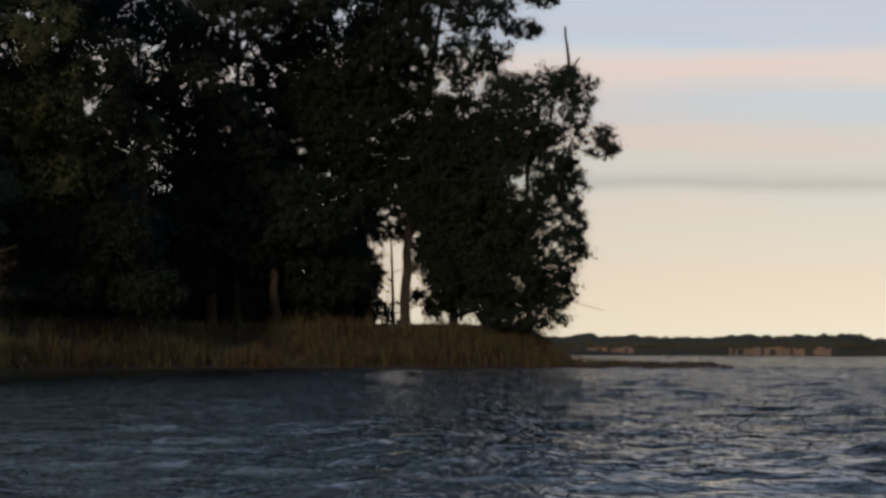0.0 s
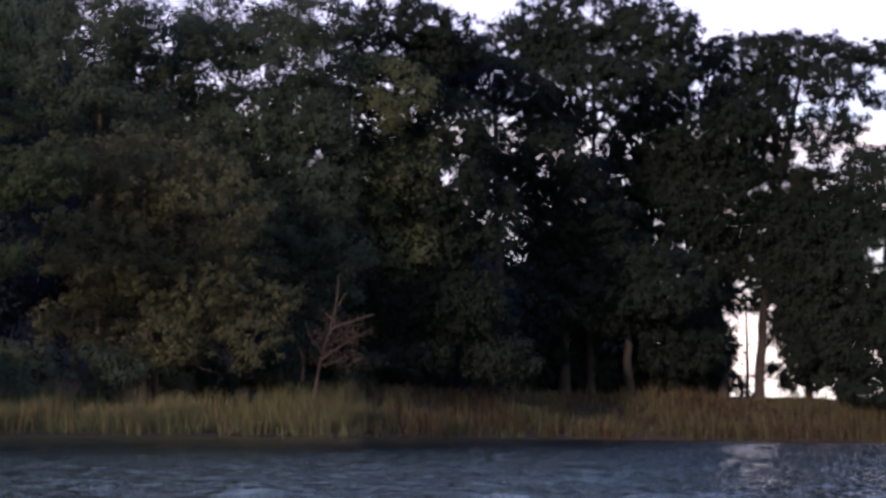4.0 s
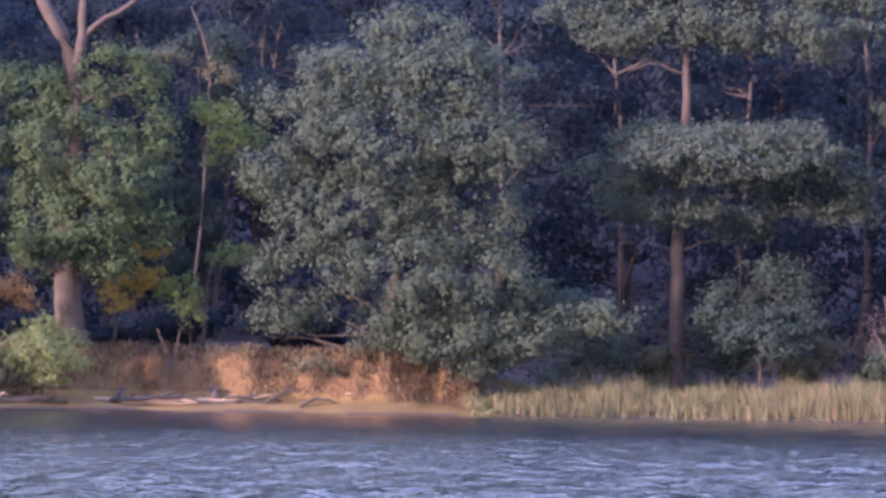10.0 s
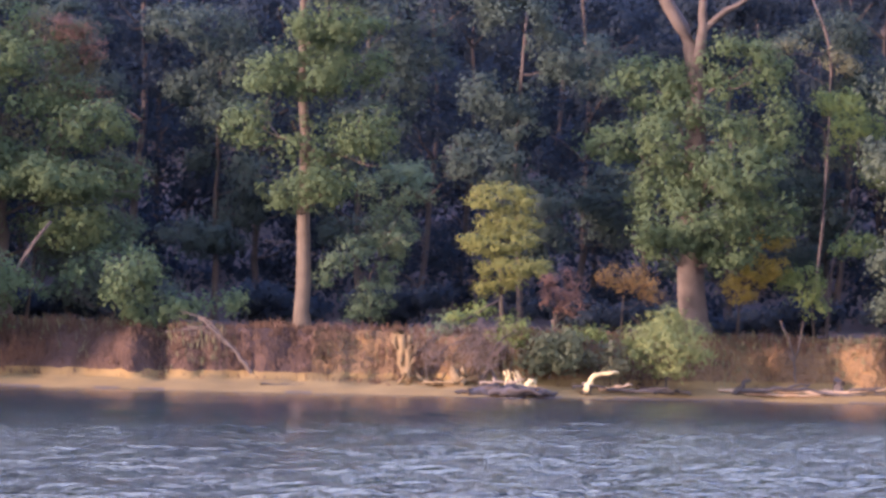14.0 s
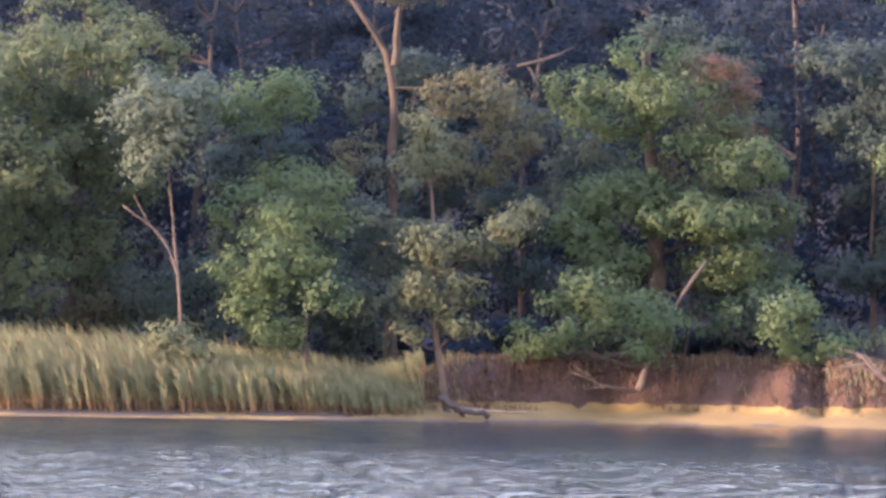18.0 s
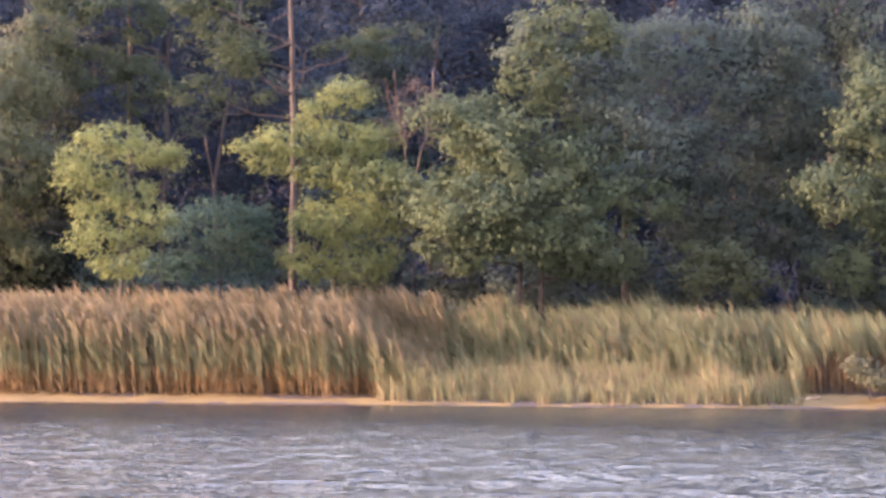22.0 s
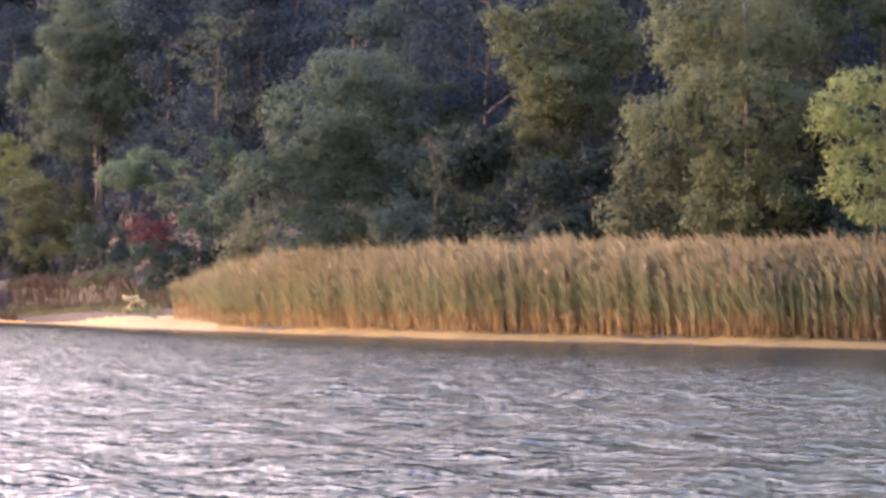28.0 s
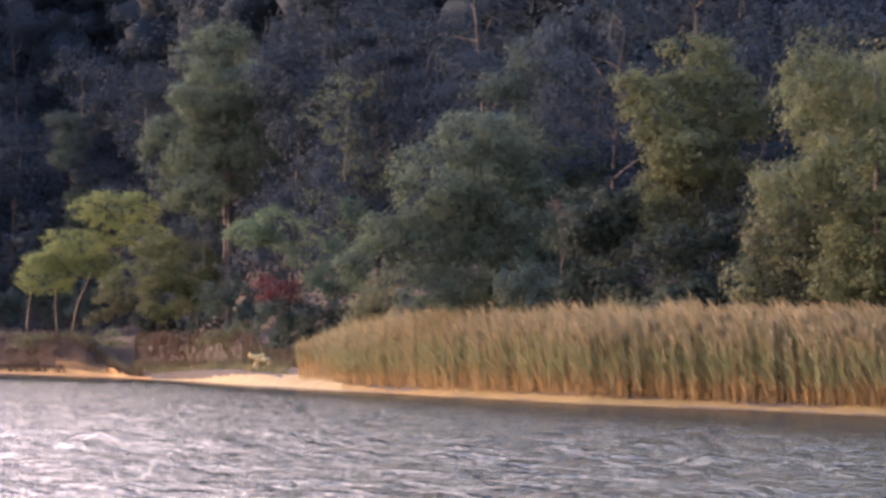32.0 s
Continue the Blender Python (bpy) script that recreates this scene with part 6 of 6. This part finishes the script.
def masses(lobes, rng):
    """Dark filler shells inside the lobes, ragged and crumpled, standing for the wood's unlit depth."""
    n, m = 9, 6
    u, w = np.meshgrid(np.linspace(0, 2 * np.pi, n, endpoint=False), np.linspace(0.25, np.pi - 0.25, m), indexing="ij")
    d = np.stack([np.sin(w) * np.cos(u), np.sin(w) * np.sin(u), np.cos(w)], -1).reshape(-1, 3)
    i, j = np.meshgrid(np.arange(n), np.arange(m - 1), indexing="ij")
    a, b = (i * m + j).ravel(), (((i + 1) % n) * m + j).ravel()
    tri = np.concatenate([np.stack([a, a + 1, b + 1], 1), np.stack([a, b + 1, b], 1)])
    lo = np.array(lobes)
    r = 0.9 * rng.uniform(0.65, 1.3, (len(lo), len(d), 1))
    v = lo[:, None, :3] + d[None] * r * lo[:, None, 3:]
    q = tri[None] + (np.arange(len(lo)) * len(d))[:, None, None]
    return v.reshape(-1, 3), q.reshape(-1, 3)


def build_thicket():
    """The depth of the wood, too dense to count, its shade put into the leaf colour."""
    rng = np.random.default_rng(31)
    for a0, a1 in ((-112, -96), (-96, -78), (-78, -60), (-60, -42), (-42, -24), (-24, -9), (-9, -2.2)):
        lobes = []
        for off, low, high, gap in ((22 if a0 > -96 else 25, 0, 3 if a0 > -96 else 8, 2.6), (29 if a0 > -90 else 34, 0, 9, 2.8), (40, 0, 12, 3.6), (54, 0, 14 if a0 > -96 else 22, 4.0)) if a0 < -9 else ((11, 0, 5, 2.4), (18, 0, 6, 2.6)):
            az = a0
            while az < a1:
                d = float(shore(az)) + off
                x, y, z = spot(az, off + rng.normal(0, 1.5))
                for h in np.arange(low + 0.8, min(high, 9.5 if -15.8 < az < -9 else 99) * rng.uniform(0.85, 1.1), 2.9):
                    lobes.append((x + rng.normal(0, 0.8), y + rng.normal(0, 0.8), z + h, rng.uniform(1.6, 2.6), rng.uniform(1.6, 2.6), rng.uniform(1.2, 1.9)))
                az += math.degrees(gap / d)
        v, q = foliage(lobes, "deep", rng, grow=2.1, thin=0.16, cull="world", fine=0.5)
        lobes = []
        for off, top in ((62, 17), (70, 21)) if a0 < -9 else ((22, 3.5),):
            top += 9 if a0 < -90 else 0
            for az in np.arange(a0, min(a1, -15.8) if a0 < -9 else a1, math.degrees(3.6 / (float(shore(a0)) + off))):
                x, y, z = spot(az, off + rng.normal(0, 1.5))
                for hh in np.arange(1.0, top * rng.uniform(0.88, 1.06), 3.2):
                    lobes.append((x + rng.normal(0, 0.8), y + rng.normal(0, 0.8), z + hh, 2.7, 2.7, 2.2))
        if a1 >= -9:  # a low screen where the wood thins out towards the point
            for az in np.arange(max(a0, -15.8), min(a1, -4.2), 1.2):
                for off, top in ((34, 6.0), (44, 8.0)):
                    x, y, z = spot(az, off + rng.normal(0, 1.0))
                    for hh in np.arange(0.8, top * rng.uniform(0.8, 1.1) * (1.1 if az > -9 else 1), 2.4):
                        lobes.append((x + rng.normal(0, 0.6), y + rng.normal(0, 0.6), z + hh, 2.2, 2.2, 1.8))
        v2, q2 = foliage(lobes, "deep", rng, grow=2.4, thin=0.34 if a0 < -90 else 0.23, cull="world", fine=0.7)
        if a0 < -9:  # dark filler on the slope behind, added to close gaps to the sky
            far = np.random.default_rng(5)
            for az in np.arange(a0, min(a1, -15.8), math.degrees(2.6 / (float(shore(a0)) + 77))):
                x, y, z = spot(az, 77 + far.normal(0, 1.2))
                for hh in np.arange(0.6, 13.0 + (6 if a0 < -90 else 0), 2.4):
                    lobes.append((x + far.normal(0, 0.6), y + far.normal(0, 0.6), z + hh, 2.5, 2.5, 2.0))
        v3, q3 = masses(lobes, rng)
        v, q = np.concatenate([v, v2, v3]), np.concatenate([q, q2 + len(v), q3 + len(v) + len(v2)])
        tagged(new("thicket", mesh_quads("thicket", v, q, LEAF["deep"])), "dense undergrowth with the deep wood's shade in its colour", "woods", kind="stuff")


build_thicket()


def build_undergrowth():
    """Low dark shrubs along the wood's edge, behind the reeds and the marsh grass."""
    rng = np.random.default_rng(41)
    az = -107.0
    while az < -2.5:
        bank = -58 < az < -31
        off = rng.uniform(9.0, 11.5) if az < -58 else rng.uniform(8, 11) if bank else rng.uniform(6.5, 9)
        off += 3 if az > -9 else 8 if az < -97.2 else 0
        z = float(height(az, off))
        h = rng.uniform(2.6, 4.2) if az < -58 else rng.uniform(0.8, 1.4) if bank else rng.uniform(1.6, 2.6)
        lobes = [(float(rng.normal(0, 0.8)), z + h * f, float(rng.uniform(0.8, 1.3)), float(h * rng.uniform(0.24, 0.34))) for f in (0.35, 0.45, 0.7, 0.8)]
        if -98.4 < az < -96.9:
            h = 0.9
        # isle, deep and shade leaves carry shade in their colour
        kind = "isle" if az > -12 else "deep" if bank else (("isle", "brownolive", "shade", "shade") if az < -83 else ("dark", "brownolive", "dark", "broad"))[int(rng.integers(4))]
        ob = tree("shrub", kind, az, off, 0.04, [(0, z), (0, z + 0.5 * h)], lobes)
        tagged(ob, group="shrubs along the wood's edge")
        az += math.degrees(rng.uniform(2.0, 3.2) / (float(shore(az)) + off)) * (1.6 if bank else 1)


build_undergrowth()


def build_understorey():
    """Tall saplings that close the wood under the poplars' crowns behind the reeds, mostly with shade in the leaf
    colour.
    """
    rng = np.random.default_rng(43)
    for az in np.arange(-91.4, -83.2, 0.95):
        a = float(az + rng.normal(0, 0.2))
        lobes = [(float(rng.normal(0, 0.7)), float(3.4 + h + rng.normal(0, 0.3)), float(rng.uniform(0.9, 1.4)), float(rng.uniform(0.7, 1.0))) for h in (0.6, 1.5, 2.4, 3.3, 4.2)]
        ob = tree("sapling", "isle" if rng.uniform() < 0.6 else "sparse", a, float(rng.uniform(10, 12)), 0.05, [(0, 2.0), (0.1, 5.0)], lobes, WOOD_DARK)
        tagged(ob, group="saplings under the poplars")


build_understorey()


def build_middle_row():
    """Trees between the shore's first trees and the deep wood, half-shade put into most leaf colours."""
    rng = np.random.default_rng(44)
    az = -104.5
    while az < -29.0:
        far, cove = az < -61.0, az < -94.0
        off, tall = float(rng.uniform(12, 15.5)), float(rng.uniform(9, 13.5))
        if far:
            off, tall = off + (13 if cove else 4), tall * (1.45 if cove else 1.05)
        z = float(height(az, off))
        if not -33.6 < az < -31.4:
            lobes = []
            for f in np.linspace(0.2 if far else 0.32, 1.0, 10 if far else 8):
                side = float(rng.uniform(-1, 1) * 1.5 * (1.2 - 0.6 * abs(f - 0.6)))
                lobes.append((side, z + tall * float(f) - 0.6, float(rng.uniform(1.0, 1.7)), float(rng.uniform(0.6, 0.95))))
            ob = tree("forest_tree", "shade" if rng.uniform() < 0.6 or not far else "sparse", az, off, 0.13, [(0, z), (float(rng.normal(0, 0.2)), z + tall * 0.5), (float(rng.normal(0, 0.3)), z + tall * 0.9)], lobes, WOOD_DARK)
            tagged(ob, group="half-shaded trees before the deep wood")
        az += float(rng.uniform(2.4, 3.8))


build_middle_row()


# reeds and marsh grass: blades in clumps, one sheet of blades for each bed
def blades(roots, tall, width, lean, rng, bend=0.35):
    """Bent tapering blades from the roots, each a strip and a point."""
    n = len(roots)
    a = rng.uniform(0, 6.28, n)
    side = np.stack([np.cos(a), np.sin(a), np.zeros(n)], 1) * (width * rng.uniform(0.6, 1.3, n))[:, None] * 0.5
    b = rng.uniform(0, 6.28, n)
    tip = np.stack([np.cos(b), np.sin(b), np.zeros(n)], 1) * (tall * rng.uniform(0.05, bend, n))[:, None] + lean * tall[:, None]
    up = np.zeros((n, 3))
    up[:, 2] = tall
    mid = roots + up * 0.55 + tip * 0.3
    end = roots + up * (1 - 0.25 * rng.uniform(0, 1, n) ** 2)[:, None] + tip
    v = np.stack([roots - side, roots + side, mid + side * 0.9, mid - side * 0.9, end], 1).reshape(-1, 3)
    k = np.arange(n)[:, None] * 5
    return v, np.concatenate([k + np.array([[0, 1, 2]]), k + np.array([[0, 2, 3]]), k + np.array([[3, 2, 4]])])


WIND = np.array([-0.35, -0.9, 0.0])


def roots(az0, az1, off0, off1, per, rng, front=1.3):
    """Places for stems over a stretch of shore, patchy, thicker towards the water."""
    arc = abs(math.radians(az1 - az0)) * float(shore((az0 + az1) / 2) + off0)
    n = int(arc * (off1 - off0) * per)
    az = rng.uniform(az0, az1, n)
    off = off0 + (off1 - off0) * rng.uniform(0, 1, n) ** front + (lattice(az * 2.2, az * 0, 14) - 0.5) * 0.2 + rng.normal(0, 0.3, n)
    keep = lattice(az * 0.9, off * 0.8, 8) + rng.uniform(-0.1, 0.6, n) > 0.1
    keep &= ~((az > -68.4 + 0.3 * np.sin(off * 3)) & (az < -65.9) & (off < 2.6))
    keep &= (az > -95.5) | (az < -98) | (off > 1.0 + 2.4 * step(-az, 95.5, 96.8)) | (off > 6.9)
    az, off = az[keep], np.maximum(off[keep], 0.1)
    d, t = shore(az) + off, np.radians(az)
    return az, off, np.stack([d * np.sin(t), d * np.cos(t), height(az, off) - 0.03], 1)


def joined(name, label, category, sets, mats):
    vs, qs, ix, base = [], [], [], 0
    for (v, q), m in sets:
        vs.append(v), qs.append(q + base), ix.append(np.full(len(q), m))
        base += len(v)
    me = mesh_quads(name, np.concatenate(vs), np.concatenate(qs), mats, np.concatenate(ix))
    tagged(new(name, me), label, category, kind="stuff")


def reed_bed(label, az0, az1, off0, off1, per, top, rng, lean=0.1, plume=0.4, green=0.5, blade=None):
    """Stalks with leaves from a quarter of their height up and plumes on top."""
    az, off, root = roots(az0, az1, off0, off1, per, rng)
    n = len(az)
    tall = top(az, off) * rng.uniform(0.76, 1.06, n) * (0.92 + 0.12 * lattice(az * 2.5, off, 9))
    bow = WIND * lean
    near = off < off0 + 1.7
    sets = [(blades(root, tall * 0.93, np.full(n, 0.018), bow * 0.7, rng, 0.2), 1)]
    for k, (a, b) in enumerate(((0.04, 0.25), (0.15, 0.38), (0.2, 0.42), (0.3, 0.52), (0.36, 0.6), (0.44, 0.68), (0.5, 0.75), (0.58, 0.8), (0.62, 0.86), (0.68, 0.9))):
        here = near | (k > 5)
        f = rng.uniform(a, b, n)
        at = root + np.stack([bow[0] * tall * f ** 1.6, bow[1] * tall * f ** 1.6, tall * f], 1)
        ln = rng.uniform(0.4, 0.8, n) * np.minimum(1, tall / 2)
        pick = rng.uniform(0, 1, n) < ((0.0, 0.2, 0.8, 1.0, 1.0, 0.8, 0.45, 0.2, 0.1, 0.1) if green < 0.7 else (0.05, 0.3, 0.8, 0.95, 0.95, 0.9, 0.75, 0.65, 0.6, 0.5))[k] * green * 1.75 * (0.7 + 0.6 * lattice(az * 1.1, off * 0.5, 15))
        for sel, m in ((pick & here, 0), (~pick & here, 3 if k > 1 else 1)) * (2 if 1 < k < 7 else 1):
            sets.append((blades(at[sel], ln[sel] * rng.uniform(0.7, 1.2), np.full(int(sel.sum()), 0.032), WIND * rng.uniform(0.2, 0.9, (int(sel.sum()), 1)), rng, 0.5), m))
    pl = rng.uniform(0, 1, n) < plume
    hi = root[pl] + np.stack([bow[0] * tall[pl] * 0.8, bow[1] * tall[pl] * 0.8, tall[pl] * 0.84], 1)
    for _ in range(3):
        sets.append((blades(hi, tall[pl] * rng.uniform(0.1, 0.17, int(pl.sum())), np.full(int(pl.sum()), 0.065), WIND * 0.55, rng, 0.35), 2))
    joined("reed_bed", label, "reeds", sets, [blade or REED_GREEN, REED_TAN, PLUME, REED_BROWN])


def grass_bed(label, az0, az1, off0, off1, per, top, rng, lean=0.15, dry=0.35, old=None, young=None):
    """Tufts of narrow blades, tan at the foot."""
    az, off, root = roots(az0, az1, off0, off1, per, rng)
    n = len(az)
    tall = top(az, off) * rng.uniform(0.5, 1.15, n) * (0.6 + 0.7 * lattice(az * 1.6, off * 0.8, 9))
    sets = []
    for k in range(5):
        p = root + rng.normal(0, 0.1, (n, 3)) * np.array([1, 1, 0])
        m = rng.uniform(0, 1, n) < dry * (0.5 + lattice(az * 0.9, off * 0.4, 16))
        for sel, mat in ((~m, 0), (m, 1)):
            sets.append((blades(p[sel], tall[sel] * rng.uniform(0.6, 1, int(sel.sum())), np.full(int(sel.sum()), 0.026), WIND * lean * rng.uniform(0, 2, (int(sel.sum()), 1)), rng, 0.4), mat))
    foot = off < off0 + 1.3
    sets.append((blades(root[foot], tall[foot] * 0.4, np.full(int(foot.sum()), 0.03), WIND * lean, rng, 0.5), 1))
    joined("marsh_grass", label, "grass", sets, [young or GRASS, old or GRASS_TAN])


def build_beds():
    rng = np.random.default_rng(21)
    reed_top = lambda az, off: np.interp(az, [-97.5, -97, -96, -95, -88, -72, -70, -66, -60, -57], [0.9, 1.6, 2.4, 2.95, 3.15, 3.0, 2.6, 2.1, 1.55, 0.9]) * (0.74 + 0.26 * step(off, 0, 3)) * (1 - 0.6 * step(az, -78, -75.6) * (1 - step(az, -69, -67)) * (1 - step(off, 2.6, 4.2)))
    for a, b in ((-97.0, -94), (-94, -88), (-88, -82), (-82, -75.6)):
        reed_bed("tall tan and green reeds with feathery plumes", a, b, 1.4, 6.7, 62, reed_top, rng, 0.08, 0.85, 0.66)
    reed_bed("greenish reeds behind a strip of short marsh grass", -75.8, -68.2, 3.4, 7.5, 52, lambda az, off: reed_top(az, off) * (0.72 + 0.3 * lattice(az * 0.9, off * 0.3, 19)), rng, 0.15, 0.3, 0.9, REED_FRESH)
    grass_bed("short yellow-green marsh grass before the reeds", -77.0, -68.2, 0.7, 4.2, 60, lambda az, off: np.interp(az, [-77.0, -75, -69.4, -68.2], [1.7, 1.35, 1.25, 0.7]) * (0.7 + 0.3 * step(off, 0.5, 2.5)), rng, 0.2, 0.25, GRASS_TAN, GRASS_FRESH)
    for a, b in ((-68.4, -66), (-66, -56.8)):
        reed_bed("green wind-bent reeds over a tan base", a, b, 0.9, 7.5, 46, reed_top, rng, 0.22, 0.08, 0.8, REED_FRESH)
    marsh = lambda az, off: np.interp(az, [-29.4, -28.4, -27, -20, -12], [0.35, 0.7, 1.05, 1.15, 1.2]) * (0.75 + 0.25 * step(off, 0, 2))
    for a, b in ((-29.3, -27), (-27, -21), (-21, -14), (-14, -9)):
        grass_bed("olive and tan marsh grass along the waterline", a, b, 0.3, 5.5, 42, marsh, rng, 0.15, 0.22)
    isle = lambda az, off: 0.6 + 0.75 * lattice(az * 1.7, off * 0.4, 17)
    for a, b in ((-9, -5), (-5, -1), (-1, 2.6)):
        grass_bed("dull brown grass on the point's sloping bank", a, b, 0.25, 7.0, 22, isle, rng, 0.25, 0.5, BRUSH)
    grass_bed("low dark brush on the stony spit", 2.5, 4.9, 0.5, 2.4, 30, lambda az, off: np.interp(az, [2.5, 3.2, 4.9], [0.8, 0.5, 0.2]), rng, 0.1, 0.7, BRUSH)


build_beds()


def bank_fringe():
    """Rough grass along the top and in the face of the clay bank."""
    rng = np.random.default_rng(23)
    short = lambda az, off: 0.42 + 0 * az
    for a, b in ((-57.5, -49), (-49, -40), (-40, -29)):
        grass_bed("brown rough grass along the top of the clay bank", a, b, 2.9, 4.6, 40, short, rng, 0.1, 0.75, BRUSH)
        grass_bed("dry weeds in the face of the clay bank", a, b, 2.4, 3.4, 44, lambda az, off: 0.34 + 0 * az, rng, 0.1, 0.9, BRUSH)
    grass_bed("low green grass behind the sand spit", -100.1, -97.2, 6.2, 12, 20, short, rng, 0.1, 0.2)
    grass_bed("brown brush along the cove's bank", -106, -100.2, 3.2, 6.0, 24, lambda az, off: 0.75 + 0 * az, rng, 0.1, 0.85, BRUSH)
    grass_bed("brown brush on the face of the cove's bank", -106, -101.8, 1.5, 3.4, 26, lambda az, off: 0.5 + 0 * az, rng, 0.1, 0.9, BRUSH)
    grass_bed("brown brush on the face of the cove's bank", -100.4, -96.8, 10.0, 13.6, 75, lambda az, off: 0.85 + 0 * az, rng, 0.1, 0.9, BRUSH)
    grass_bed("brown brush along the cove's bank", -100.4, -96.8, 12.4, 17.0, 20, lambda az, off: 0.75 + 0 * az, rng, 0.1, 0.85, BRUSH)


bank_fringe()


# the far shore, low woods over pale bluffs, all round the open water
def far_shore():
    rng = np.random.default_rng(8)
    az = np.arange(-1.0, 226, 0.06)
    d = 880 + 60 * lattice(az / 9, az * 0, 4)
    top = 3.9 + 1.3 * lattice(az * 2.0, az * 0, 5) + 1.0 * lattice(az * 9, az * 0, 6) + 0.8 * lattice(az * 30, az * 0, 7)
    v, q, ix = [], [], []
    t = np.radians(az)
    rows = [(0, -0.5), (1, 0.2), (4, 2.4), (6, 2.6), (5, 3.4), (9, 0), (60, 0.5)]
    grid = []
    for k, (back, z) in enumerate(rows):
        zz = top if k == 5 else top + 1.5 if k == 6 else np.full(len(az), z) + (lattice(az * 6, az * 0 + k, 3) - 0.5) * (0.8 if k > 1 else 0)
        r = d + back + (lattice(az * 8, az * 0 + k, 2) - 0.5) * 3
        grid.append(np.stack([r * np.sin(t), r * np.cos(t), zz], 1))
    n = len(az)
    i, j = np.meshgrid(np.arange(len(rows) - 1), np.arange(n - 1), indexing="ij")
    a = i * n + j
    quads = np.stack([a, a + 1, a + n + 1, a + n], -1).reshape(-1, 4)
    bare = lattice(az * 1.1, az * 0, 11) + 0.6 * lattice(az * 7, az * 0, 12) > 0.88
    worn = lattice(az[j.ravel()] * 14, i.ravel() * 1.7, 13) > 0.35
    idx = np.where((i.ravel() < 3) & bare[j.ravel()] & worn, 1, 0)
    me = mesh_quads("far_woods", np.concatenate(grid), quads, [FAR_LEAF, BLUFF], idx)
    tagged(new("far_woods", me), "low dark wooded far shore with pale bluffs", "woods", kind="stuff")


far_shore()


# dark rocks and clods along the low spit past the wooded point
def rock(az, off, size, rng):
    n, m = 10, 6
    u, v = np.meshgrid(np.linspace(0, 2 * np.pi, n, endpoint=False), np.linspace(0.12, np.pi - 0.12, m), indexing="ij")
    d = np.stack([np.sin(v) * np.cos(u), np.sin(v) * np.sin(u), np.cos(v)], -1)
    r = 1 + 0.5 * (lattice(d[..., 0] * 2 + 9 + az, d[..., 2] * 2 + 9 + off, 17) - 0.5) + rng.normal(0, 0.06, u.shape)
    p = (d * r[..., None] * np.array([size * 1.5, size, size * 0.7])).reshape(-1, 3)
    i, j = np.meshgrid(np.arange(n), np.arange(m - 1), indexing="ij")
    a, b = i * m + j, ((i + 1) % n) * m + j
    quads = np.concatenate([np.stack([a, a + 1, b + 1, b], -1).reshape(-1, 4), np.array([[k * m, (k + 1) % n * m, (n - 1 - k) * m, (n - k) % n * m] for k in range(1, n // 2)]), np.array([[k * m + m - 1, (k + 1) % n * m + m - 1, (n - 1 - k) * m + m - 1, (n - k) % n * m + m - 1] for k in range(1, n // 2)])])
    ob = new("rock", mesh_quads("rock", p, quads, WOOD_DARK, None, True))
    ob.matrix_world = facing(az, off, size * 0.1) @ pose(0, 0, 0, 0, 0, rng.uniform(0, 360))
    return tagged(ob, "dark wet rock on the low spit past the wooded point", "rock", "rocks on the spit")


def build_rocks():
    rng = np.random.default_rng(52)
    for az in np.arange(2.3, 6.0, 0.16):
        rock(float(az + rng.normal(0, 0.05)), float(rng.uniform(0.4, 1.6)), float(rng.uniform(0.16, 0.34) * (1.25 - 0.15 * (az - 2.3))), rng)


build_rocks()
